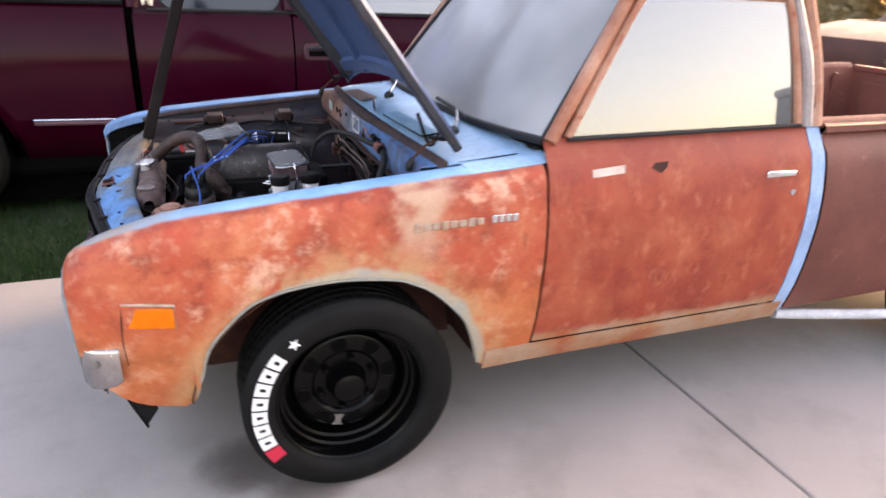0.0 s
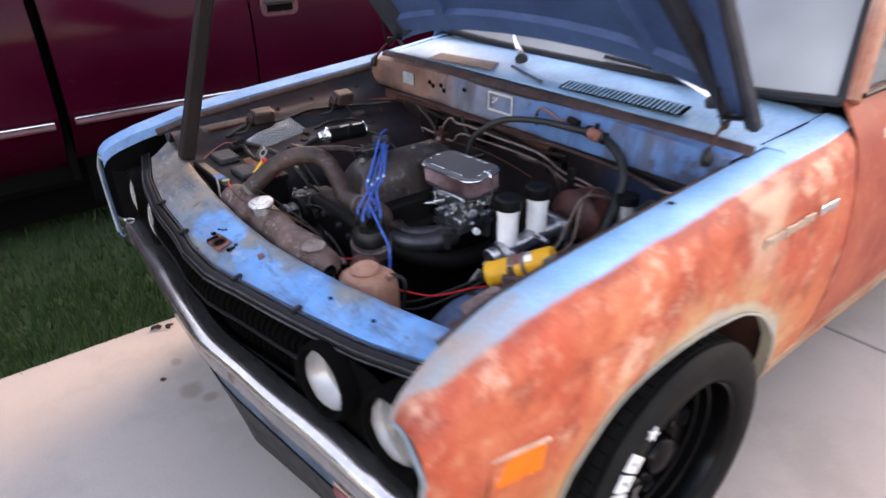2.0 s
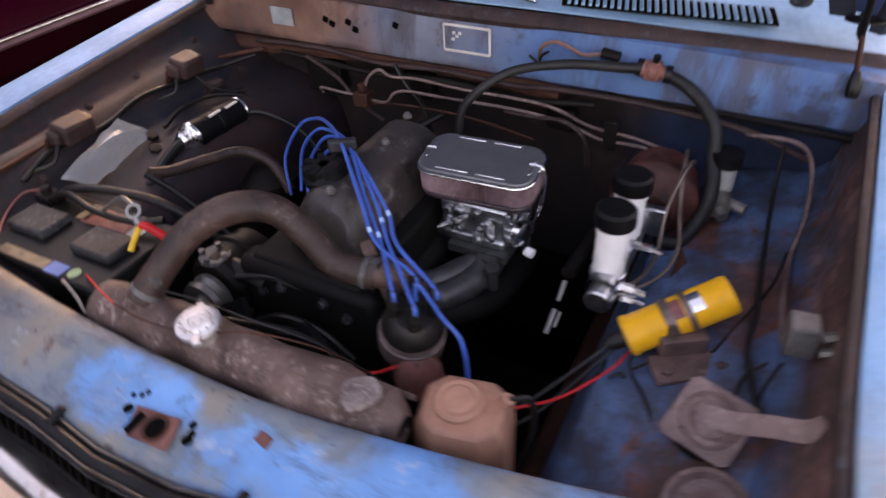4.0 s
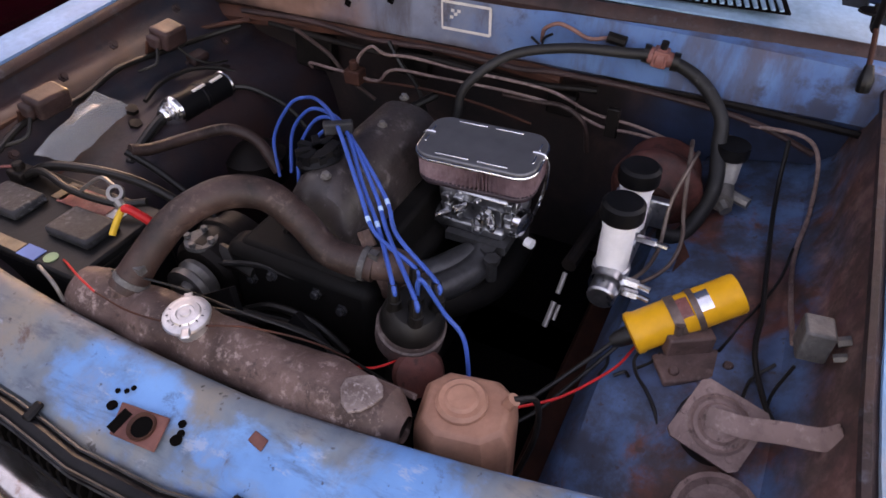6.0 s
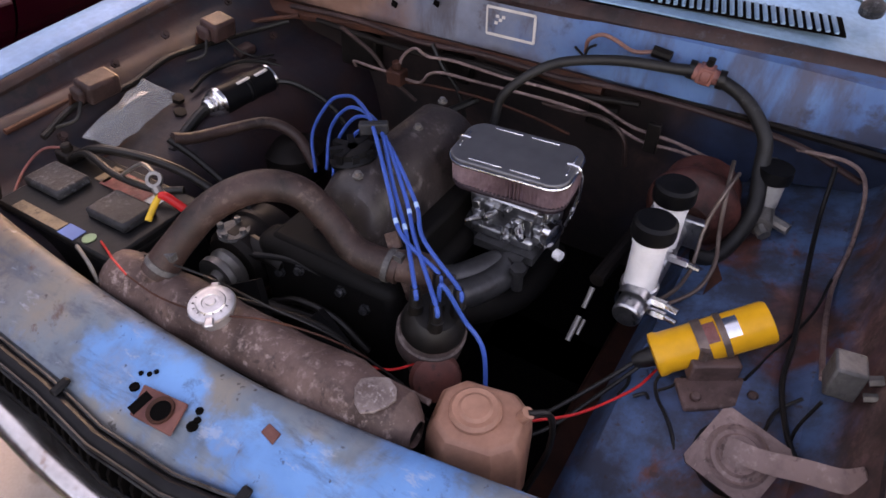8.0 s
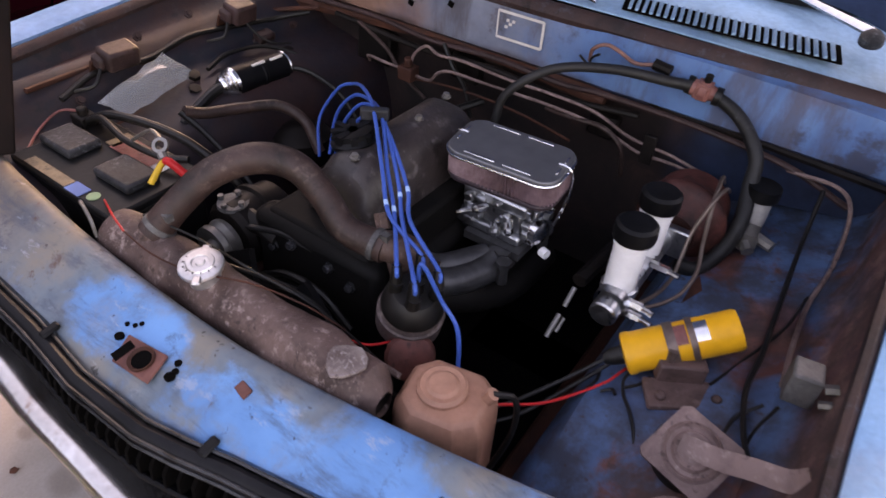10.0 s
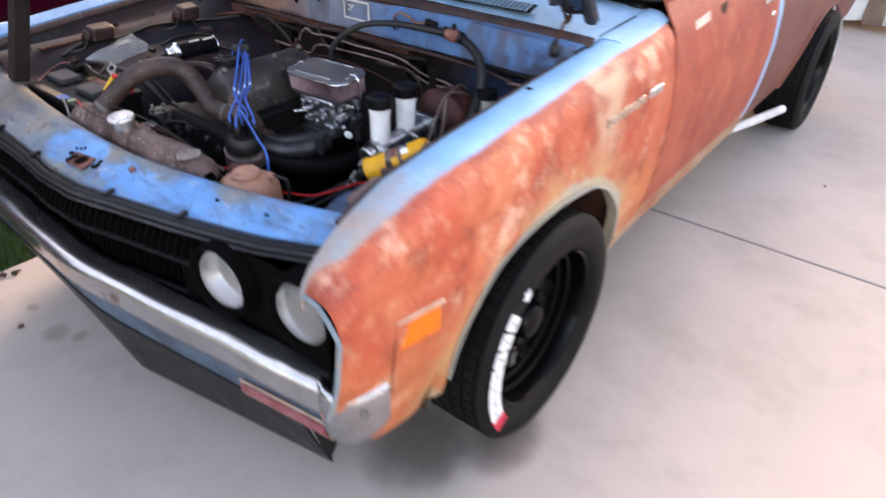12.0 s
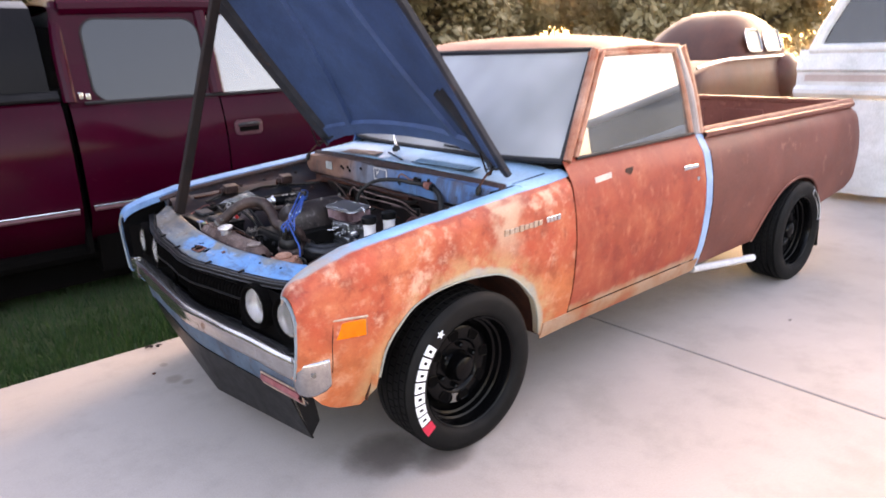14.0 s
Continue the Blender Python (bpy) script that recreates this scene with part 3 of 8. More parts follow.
def rod(bm, p0, p1, r, seg=16, r1=None):
    d = Vector(p1) - Vector(p0)
    r1 = r if r1 is None else r1
    return lathe(bm, [(0, 0), (r, 0), (r1, d.length), (0, d.length)], p0, d, seg)


def box(bm, c, s, m=None):
    mat = Matrix.Translation(c) @ (m or Matrix.Identity(4)) @ Matrix.Diagonal((*s, 1))
    bmesh.ops.create_cube(bm, size=1, matrix=mat)
    return bm


def turn(rx=0, ry=0, rz=0):
    return pose(0, 0, 0, rx, ry, rz)


def sheet(bm, rows):
    """A surface over rows of points."""
    v = [[bm.verts.new(p) for p in row] for row in rows]
    for a, b in zip(v, v[1:]):
        for i in range(len(a) - 1):
            bm.faces.new((a[i], a[i + 1], b[i + 1], b[i]))
    return bm


def slab(bm, outline, thick, up=(0, 0, 1)):
    """A flat plate: an outline of points, thickened along up."""
    up = Vector(up).normalized() * thick
    a = [bm.verts.new(p) for p in outline]
    b = [bm.verts.new(Vector(p) + up) for p in outline]
    n = len(a)
    bm.faces.new(a[::-1])
    bm.faces.new(b)
    for i in range(n):
        bm.faces.new((a[i], a[(i + 1) % n], b[(i + 1) % n], b[i]))
    return bm


def disc_outline(c, r, n=24, a0=0.0, axis="y", squash=1.0):
    out = []
    for k in range(n):
        a = a0 + 2 * math.pi * k / n
        u, w = r * math.cos(a), r * squash * math.sin(a)
        out.append((c[0] + u, c[1], c[2] + w) if axis == "y" else (c[0] + u, c[1] + w, c[2]) if axis == "z" else (c[0], c[1] + u, c[2] + w))
    return out


def part(name, bm, material, parent=None, label="", solid=0.0, bevel=0.0, angle=35, sub=0):
    """Links a bmesh as one mesh object, under a thing or a part."""
    me = bpy.data.meshes.new(name)
    bmesh.ops.recalc_face_normals(bm, faces=bm.faces)
    if solid:
        bmesh.ops.solidify(bm, geom=bm.faces[:], thickness=solid)
        bmesh.ops.recalc_face_normals(bm, faces=bm.faces)
    bm.to_mesh(me)
    bm.free()
    me.materials.append(M[material] if isinstance(material, str) else material)
    me.shade_smooth()
    me.set_sharp_from_angle(angle=radians(angle))
    ob = new(name, me)
    if parent is not None:
        ob.parent = parent
        if parent.parent is None:
            ob.matrix_parent_inverse = parent.matrix_basis.inverted()
    if bevel:
        md = ob.modifiers.new("edges", "BEVEL")
        md.width, md.segments, md.limit_method, md.angle_limit = bevel, 2, "ANGLE", radians(40)
    if label:
        ob["label"] = label
    return ob


def thing(name, base, label, category, group="", kind=""):
    ob = new(name)
    ob.empty_display_size = 0.1
    ob.matrix_basis = Matrix.Translation(base)
    return tagged(ob, label, category, group, kind)


def B():
    return bmesh.new()

# ---- ground ----
g = B()
sheet(g, [[(x, y, -0.035) for x in (-400, -40, -8, 0, 8, 40, 400)] for y in (-400, -40, -8, 0, 8, 40, 400)])
tagged(part("ground", g, "soil"), "dry grassy soil round the driveway", "ground", kind="structure")
for x0, x1 in ((-9.0, 1.232), (1.242, 16.0)):
    g = B()
    box(g, ((x0 + x1) / 2, -5.13, -0.06), (x1 - x0, 13.74, 0.12))
    tagged(part("pavement", g, "concrete", bevel=0.006), "pale pinkish concrete driveway slab with faint stains and painted tyre shade", "driveway", "driveway slabs", "structure")

# ---- the pickup truck ----
# x runs from the front axle to the rear, y from the near side to the far side
MID = 0.80
truck = thing("pickup_truck", (1.3, MID, 0.0), "old rusty blue compact pickup truck with its hood open", "pickup truck")

XT = (-0.634, -0.63, -0.622, -0.61, -0.58, -0.53, -0.42, -0.23, 0.03, 0.324, 0.555)
ZT = (0.726, 0.738, 0.748, 0.757, 0.773, 0.790, 0.818, 0.838, 0.860, 0.884, 0.903)
XL = (-0.634, -0.60, -0.55, -0.50, -0.42, -0.392, -0.376, -0.349, -0.30, -0.245, -0.18, -0.111, -0.04, 0.03, 0.12, 0.17, 0.217, 0.27, 0.324, 0.355, 0.381, 0.405, 0.555)
ZL = (0.465, 0.415, 0.350, 0.325, 0.303, 0.325, 0.405, 0.495, 0.555, 0.601, 0.625, 0.636, 0.640, 0.636, 0.623, 0.604, 0.578, 0.530, 0.465, 0.390, 0.306, 0.284, 0.284)
ZB = (0.25, 0.28, 0.32, 0.41, 0.50, 0.64, 0.75, 0.84, 0.88, 0.92, 0.96)
YB = (0.072, 0.058, 0.042, 0.018, 0.004, -0.006, 0.002, 0.020, 0.034, 0.060, 0.085)


def side_y(z, x=1.0):
    """How far the bulged body side lies inwards at a height."""
    full = float(np.interp(z, ZB, YB))
    k = float(np.interp(x, (-0.6, 0.2, 0.6), (0.55, 0.7, 1.0)))
    return 0.014 * (1 - k) + full * k


def lean(y):
    """The front end stands a little further forward towards the far side."""
    return 0.036 * min(1.0, max(0.0, (y - MID) / 0.72))


def mirrored(p, far):
    return (p[0], 2 * MID - p[1], p[2]) if far else p


def inner_edge(x):
    """How far in the top of the fender reaches: it narrows to a tip beside the headlamp."""
    return float(np.interp(x, (-0.634, -0.60, -0.55, -0.48, -0.40, -0.32), (0.100, 0.108, 0.118, 0.127, 0.133, 0.135)))


def turn_in(x, z):
    """How far the nose of the fender bends inwards, less towards the top."""
    full = float(np.interp(x, (-0.634, -0.63, -0.62, -0.60, -0.57, -0.53, -0.48, -0.42), (0.044, 0.037, 0.029, 0.020, 0.013, 0.007, 0.003, 0.0)))
    return full * float(np.interp(z, (0.48, 0.58, 0.66), (1.0, 0.55, 0.35)))


def fender(far):
    cols = []
    xs = [-0.634, -0.632, -0.625, -0.61, -0.59, -0.56, -0.53, -0.50, -0.46, -0.42, -0.40, -0.392, -0.384, -0.376, -0.365, -0.349, -0.325]
    xs += list(np.linspace(-0.30, 0.27, 30)) + [0.30, 0.324, 0.34, 0.355, 0.368, 0.381, 0.392, 0.405, 0.44, 0.50, 0.549]
    for x in xs:
        zt, zl = float(np.interp(x, XT, ZT)), float(np.interp(x, XL, ZL))
        yi = inner_edge(x)
        s0 = side_y(zt - 0.05, x) + turn_in(x, zt)
        col = [(x, s0 + (yi - s0) * u, zt - d) for u, d in ((1, 0.035), (1, 0.008), (0.85, 0.001), (0.63, 0.0), (0.41, 0.004), (0.25, 0.012), (0.11, 0.028))]
        for k in range(13):
            z = zt - 0.05 + (zl - zt + 0.05) * k / 12
            col.append((x, side_y(z, x) + turn_in(x, z) + (0.16 * max(0, 0.52 - z) if x < -0.39 else 0), z))
        # the folded edge
        col.append((x, col[-1][1] + 0.022, zl + 0.004))
        if far:
            push = 0.040 * min(1.0, max(0.0, (-0.30 - x) / 0.30)) ** 1.5
            col = [(px - push, py, pz) for px, py, pz in col]
        cols.append([mirrored(p, far) for p in col])
    # black inner skin of the nose
    rows = []
    for x in (v for v in xs if v < -0.44):
        zt, zl = float(np.interp(x, XT, ZT)), float(np.interp(x, XL, ZL))
        push = 0.040 * min(1.0, max(0.0, (-0.30 - x) / 0.30)) ** 1.5 if far else 0.0
        lo = max(zl + 0.012, 0.44)
        rows.append([mirrored((x + 0.006 - push, side_y(z, x) + turn_in(x, z) + 0.010 + 0.16 * max(0, 0.52 - z), z), far) for z in np.linspace(zt - 0.040, lo, 9)])
    part("nose_liner", sheet(B(), rows), "black_satin", truck, "black inside of the fender nose", solid=0.003)
    # rolled blue-grey front edge, from the pointed tip down to the bumper
    push = 0.040 * (0.334 / 0.30 if far else 0.0)
    edge = [(-0.636 - min(push, 0.040), side_y(z, -0.634) + turn_in(-0.634, z) + 0.003 + 0.16 * max(0, 0.52 - z), z) for z in np.linspace(0.672, 0.475, 9)]
    part("nose_edge", tube(B(), [mirrored(p, far) for p in [(edge[0][0] + 0.004, 0.097, 0.716), (edge[0][0] + 0.002, 0.062, 0.716)] + edge], 0.0045, 8, 2), "nose_paint", truck, "worn blue-grey front edge of the fender")
    fe = part("fender", sheet(B(), cols), "blue" if far else "fender", truck,
              "front fender with worn blue paint" if far else "front fender of orange rust with blue paint left on top", solid=0.003, angle=50)
    return fe


near_fender = fender(False)
far_fender = fender(True)
for far in (False, True):
    # rolled lip round the wheel opening
    pts = [(x, side_y(z, x) - 0.004, z) for x, z in zip(XL, ZL) if -0.385 < x < 0.39]
    part("arch_lip", tube(B(), [mirrored(p, far) for p in pts], 0.0035, 8, 4), worn("bare_arch_lip", (0.26, 0.28, 0.27), (0.36, 0.34, 0.27), 0.6, 12) if not far else M["blue"], far_fender if far else near_fender, "ground-back grey lip")

M["emblem_old"] = worn("pitted_emblem", (0.44, 0.29, 0.20), (0.58, 0.46, 0.38), 0.5, 40, 0.4)
# amber side marker in a chrome rim
mk = [(-0.526, 0.640), (-0.414, 0.626), (-0.414, 0.562), (-0.532, 0.572)]
b = B()
slab(b, [(x, side_y(z, x) - 0.005 + 0.009 * (x < -0.5), z) for x, z in ((-0.521, 0.631), (-0.419, 0.618), (-0.419, 0.564), (-0.526, 0.575))], 0.02, (0, 1, 0))
lamp = part("side_marker", b, "amber", near_fender, "amber side marker lamp", bevel=0.004)
lamp.name = "side_marker"
b = B()
for i in range(4):
    p, q = mk[i], mk[(i + 1) % 4]
    if i in (1, 2):
        continue
    b = tube(B(), [(p[0], side_y(p[1], p[0]) - 0.004 + 0.009 * (p[0] < -0.5), p[1]), (q[0], side_y(q[1], q[0]) - 0.004 + 0.009 * (q[0] < -0.5), q[1])], 0.0038 if i == 0 else 0.0022, 8, 0)
    part("marker_rim", b, "emblem_old" if i == 0 else "grime", near_fender, "pale worn top rim" if i == 0 else "dark gap at the front")
b = B()
slab(b, [(x, side_y(z, x) - 0.001 + 0.008 * (x < -0.5), z) for x, z in mk], 0.008, (0, 1, 0))
part("marker_housing", b, worn("rusty_marker_housing", (0.34, 0.10, 0.05), (0.46, 0.24, 0.15), 0.6, 30), near_fender, "rust-stained marker housing")

# seam of the fender's front cap, from the marker down behind the bumper
part("cap_seam", tube(B(), [(x, side_y(z, x) + turn_in(x, z) - 0.0008 + 0.16 * max(0, 0.52 - z), z) for x, z in ((-0.533, 0.572), (-0.534, 0.54), (-0.533, 0.505), (-0.532, 0.47))], 0.0012, 6, 4), "rust_dark", near_fender, "dark seam of the front cap")

# emblem: worn and bright raised characters, kept as bars
for k in range(8):
    x = 0.178 + 0.0245 * k
    b = B()
    box(b, (x, side_y(0.76, x) - 0.003, 0.758 + 0.0006 * k), (0.020, 0.005, 0.019 if k % 3 else 0.024))
    part("emblem_bar", b, "emblem_old", near_fender, "pitted emblem bar", bevel=0.002)
for k in range(4):
    x = 0.392 + 0.020 * k
    b = B()
    box(b, (x, side_y(0.765, x) - 0.004, 0.765), (0.016, 0.005, 0.022))
    part("emblem_bar", b, "chrome", near_fender, "bright chrome emblem bar", bevel=0.002)
# rust hole at the lower rear corner
b = B()
slab(b, [(x, side_y(z, x) - 0.0012, z) for x, z in ((0.452, 0.300), (0.462, 0.303), (0.474, 0.318), (0.481, 0.331), (0.474, 0.333), (0.465, 0.320), (0.455, 0.308))], 0.003, (0, 1, 0))
part("rust_hole", b, "void", near_fender, "ragged hole rusted through")
# a small dark screw on the fender top
part("screw", lathe(B(), [(0, 0.003), (0.006, 0.002), (0.007, 0)], (-0.001, 0.112, 0.858), (0, 0, 1), 10), "grime", near_fender)


# ---- doors, cab and bed ----
def side_panel(name, x0, x1, zlo, zhi, material, label, far, n=10, front=None, rear=None):
    cols = []
    for i in range(n + 1):
        u = i / n
        col = []
        for k in range(17):
            z = zlo + (zhi - zlo) * k / 16
            a = x0 + (float(np.interp(z, *front)) if front else 0)
            c = x1 + (float(np.interp(z, *rear)) if rear else 0)
            x = a + (c - a) * u
            col.append(mirrored((x, side_y(z, x), z), far))
        cols.append(col)
    return part(name, sheet(B(), cols), material, truck, label, solid=0.004)


for far in (False, True):
    mat_d = "door" if not far else "blue"
    door = side_panel("door", 0.557, 1.512, 0.348, 0.955, mat_d, "rusty orange-red door" if not far else "blue door", far, 14)
    rocker = side_panel("rocker_panel", 0.404, 1.55, 0.272, 0.342, mat_d, "rusty sill under the door" if not far else "blue sill", far, 8)
    strip = side_panel("cab_corner", 1.518, 1.572, 0.300, 0.955, "blue_strip", "sky blue strip behind the door", far, 2)
    # dark seam behind the front edge of the door
    b = B()
    sheet(b, [[mirrored((x, side_y(z, x) + 0.012, z), far) for z in np.linspace(0.29, 0.885, 8)] for x in (0.540, 0.566)])
    part("door_gap", b, "void", truck)
    b = B()
    sheet(b, [[mirrored((x, side_y(z, x) + 0.012, z), far) for z in np.linspace(0.30, 0.94, 8)] for x in (1.500, 1.600)])
    part("door_gap", b, "void", truck)
    if not far:
        near_door = door
    # window frame: A pillar, roof rail, B pillar
    a0, a1 = (0.575, 0.075, 0.945), (0.845, 0.165, 1.345)
    b1, b0 = (1.440, 0.165, 1.345), (1.515, 0.082, 0.955)
    pil = B()
    tube(pil, [mirrored(p, far) for p in (a0, (0.70, 0.115, 1.13), a1)], 0.024, 10, 4, 0.8)
    part("a_pillar", pil, "pillar", truck, "rust-pink windscreen pillar")
    fr = B()
    tube(fr, [mirrored(p, far) for p in ((0.632, 0.078, 0.955), (0.755, 0.118, 1.15), (0.872, 0.156, 1.318), (0.93, 0.160, 1.334), (1.36, 0.160, 1.334), (1.415, 0.156, 1.318), (1.455, 0.118, 1.15), (1.478, 0.078, 0.958))], 0.013, 8, 6)
    part("window_frame", fr, "pillar", truck, "thin pinkish window frame")
    pil = B()
    tube(pil, [mirrored(p, far) for p in (b0, (1.500, 0.12, 1.15), b1)], [0.030, 0.026, 0.022], 10, 4, 0.8)
    part("b_pillar", pil, worn("pale_grey_post", (0.30, 0.26, 0.26), (0.44, 0.38, 0.37), 0.5, 10.0, spots=(0.20, 0.24, 0.30), amount=0.62), truck, "pale pinkish-grey rear pillar")
    pil = B()
    tube(pil, [mirrored(p, far) for p in ((1.565, 0.095, 0.95), (1.548, 0.135, 1.15), (1.50, 0.185, 1.345))], [0.028, 0.026, 0.03], 10, 4, 1.0)
    part("cab_back_pillar", pil, "pillar", truck, "pinkish primer rear cab post")
    # dark vent set in the rear post
    b = B()
    slab(b, [mirrored(p, far) for p in ((1.535, 0.088, 1.01), (1.562, 0.092, 1.01), (1.552, 0.122, 1.14), (1.525, 0.118, 1.14))], 0.004, (0, -1 if not far else 1, 0.2))
    part("vent_cover", b, "dust_grey", truck, "dark grey vent cover")
    gl = B()
    sheet(gl, [[mirrored((x0 + (x1 - x0) * k / 4, y, z), far) for k in range(5)] for x0, x1, y, z in ((0.625, 1.482, 0.082, 0.945), (0.76, 1.46, 0.120, 1.15), (0.885, 1.41, 0.158, 1.33))])
    w = part("side_window", gl, "side_glass", truck, "closed side window", solid=0.004)
    seal = B()
    tube(seal, [mirrored(p, far) for p in ((0.63, 0.070, 0.952), (1.05, 0.068, 0.956), (1.48, 0.070, 0.960))], 0.007, 6, 2)
    part("window_seal", seal, "weatherstrip", truck)

# door handle, key hole and mirror-mount scar
b = B()
slab(b, [(1.325, side_y(0.823, 1.33) - 0.010, 0.812), (1.445, side_y(0.823, 1.4) - 0.010, 0.812), (1.445, side_y(0.83, 1.4) - 0.010, 0.830), (1.325, side_y(0.83, 1.4) - 0.010, 0.834)], 0.014, (0, 1, 0))
part("door_handle", b, "chrome", near_door, "chrome pull handle", bevel=0.004)
part("lock", lathe(B(), [(0.011, 0), (0.010, 0.006), (0, 0.007)], (1.438, side_y(0.762) + 0.001, 0.762), (0, -1, 0), 14), "chrome", near_door, "round chrome lock")
b = B()
slab(b, [(0.895, side_y(0.866) - 0.002, 0.866), (0.905, side_y(0.878) - 0.002, 0.879), (0.952, side_y(0.878) - 0.002, 0.882), (0.948, side_y(0.866) - 0.002, 0.866), (0.925, side_y(0.852) - 0.002, 0.850)], 0.003, (0, 1, 0))
part("mirror_hole", b, "rust_dark", near_door, "dark hole where a mirror was")
b = B()
slab(b, [(0.695, side_y(0.858) - 0.0025, 0.850), (0.800, side_y(0.858) - 0.0025, 0.858), (0.800, side_y(0.872) - 0.0025, 0.880), (0.695, side_y(0.872) - 0.0025, 0.872)], 0.003, (0, 1, 0))
part("filler_patch", b, worn("pale_filler", (0.56, 0.42, 0.36), (0.66, 0.54, 0.48), 0.7, 20), near_door, "pale filler patch")

# roof, windscreen, cowl
rows = []
for x, z, inset in ((0.80, 1.352, 0.19), (0.86, 1.378, 0.17), (0.95, 1.398, 0.165), (1.15, 1.408, 0.165), (1.35, 1.400, 0.168), (1.47, 1.380, 0.175), (1.535, 1.345, 0.20)):
    row = []
    for k in range(13):
        s = k / 12 * 2 - 1
        y = MID + s * (MID - inset)
        front = 1 if x < 0.9 else 0
        row.append((x - 0.05 * (1 - s * s) * front + 0.062 * abs(s) ** 4 * front, y, z - (0.012 if x < 0.82 else 0.026 if front else 0.045) * abs(s) ** 4 + 0.012 * (1 - s * s)))
    rows.append(row)
part("roof", sheet(B(), rows), "roof_paint", truck, "faded brown roof", solid=0.004)
for far in (False, True):
    part("drip_rail", tube(B(), [mirrored(p, far) for p in ((0.82, 0.172, 1.335), (0.95, 0.158, 1.352), (1.2, 0.155, 1.358), (1.46, 0.160, 1.346))], 0.010, 8, 4), "pillar", truck)


def screen_pt(u, v, out=0.0):
    """A point of the curved windscreen: u across, v up."""
    s = u * 2 - 1
    half = 0.715 - 0.105 * v
    x = (0.505 + 0.30 * v) - 0.045 * (1 - s * s) + 0.06 * abs(s) ** 4 - out
    return (x, MID + s * half, 0.945 + 0.405 * v + out * 0.6)


part("windscreen", sheet(B(), [[screen_pt(i / 16, j / 6) for i in range(17)] for j in range(7)]), "windscreen", truck, "dusty curved windscreen with sky sheen in its pale film", solid=0.005)
ring = [screen_pt(i / 12, 0, 0.004) for i in range(13)] + [screen_pt(1, j / 4, 0.004) for j in range(1, 5)] + [screen_pt(1 - i / 12, 1, 0.004) for i in range(1, 13)] + [screen_pt(0, 1 - j / 4, 0.004) for j in range(1, 5)]
part("windscreen_seal", tube(B(), ring, 0.012, 8, 1), "weatherstrip", truck, "black rubber seal")

# cowl panel between hood opening and windscreen
rows = []
for t in range(6):
    u = t / 5
    row = []
    for k in range(17):
        s = k / 16 * 2 - 1
        x0 = 0.245 + 0.055 * s * s
        x1 = 0.475 + 0.10 * abs(s) ** 3
        row.append((x0 + (x1 - x0) * u, MID + s * 0.676, 0.912 + 0.026 * u + 0.008 * (1 - s * s) - 0.026 * abs(s) ** 3))
    rows.append(row)
cowl = part("cowl", sheet(B(), rows), "cowl", truck, "pale blue cowl panel with louvres", solid=0.003)
for far in (False, True):
    # outer cowl corners run on from the fenders
    b = B()
    sheet(b, [[mirrored(p, far) for p in row] for row in (((0.335, 0.130, 0.887), (0.335, 0.090, 0.888), (0.335, 0.055, 0.877)), ((0.45, 0.124, 0.899), (0.45, 0.085, 0.899), (0.45, 0.050, 0.886)), ((0.572, 0.115, 0.915), (0.572, 0.085, 0.912), (0.572, 0.057, 0.896)))])
    part("cowl_corner", b, "cowl", truck, "pale blue cowl corner", solid=0.003)
    part("cowl_seam", tube(B(), [mirrored(p, far) for p in ((0.33, 0.130, 0.889), (0.40, 0.126, 0.896), (0.50, 0.118, 0.907))], 0.0018, 6, 3), "void", truck)
# front lip of the cowl
lip = [(0.232 + 0.055 * (k / 12 * 2 - 1) ** 2, MID + (k / 12 * 2 - 1) * 0.676, 0.902 - 0.020 * abs(k / 12 * 2 - 1) ** 3) for k in range(13)]
part("cowl_lip", tube(B(), lip, 0.017, 8, 1, 0.7), "rust_lip", cowl, "rusty front lip")
# louvre slots: a dark well with raised bars
b = B()
slab(b, [(0.262, 0.640, 0.9245), (0.318, 0.655, 0.9290), (0.345, 0.310, 0.9275), (0.283, 0.295, 0.9230)], 0.003)
well = part("louvre_well", b, "void", cowl)
for k in range(27):
    u = (k + 0.5) / 27
    b = B()
    p0 = Vector((0.264, 0.634, 0.9285)).lerp(Vector((0.284, 0.302, 0.9265)), u)
    p1 = Vector((0.316, 0.648, 0.9330)).lerp(Vector((0.342, 0.316, 0.9310)), u)
    tube(b, [p0, p1], 0.0028, 6, 0, 1.4)
    part("louvre_bar", b, "cowl", well)
b = B()
slab(b, [(0.248, 1.175, 0.9185), (0.315, 1.190, 0.9235), (0.325, 0.935, 0.9315), (0.252, 0.885, 0.9285)], 0.002)
part("vent_plate", b, worn("rusty_vent_plate", (0.17, 0.10, 0.085), (0.28, 0.21, 0.19), 0.6, 30), cowl, "rust-stained vent plate")


def wiper(pivot, arm, blade):
    b = B()
    lathe(b, [(0.018, 0), (0.018, 0.012), (0.010, 0.020), (0, 0.022)], pivot, (-0.3, 0, 1), 14)
    root = part("wiper", b, "dust_grey", truck, "windscreen wiper")
    part("arm", tube(B(), [Vector(pivot) + Vector((0, 0, 0.015)), *arm], [0.009, 0.007, 0.004], 8, 4, 0.5), "chrome", root, "chrome wiper arm")
    part("blade", tube(B(), blade, 0.006, 6, 2), "weatherstrip", root, "black wiper blade")


wiper((0.372, 0.275, 0.936), [(0.415, 0.36, 0.958), (0.452, 0.455, 0.970)], [(0.448, 0.36, 0.962), (0.456, 0.50, 0.968), (0.462, 0.66, 0.972)])
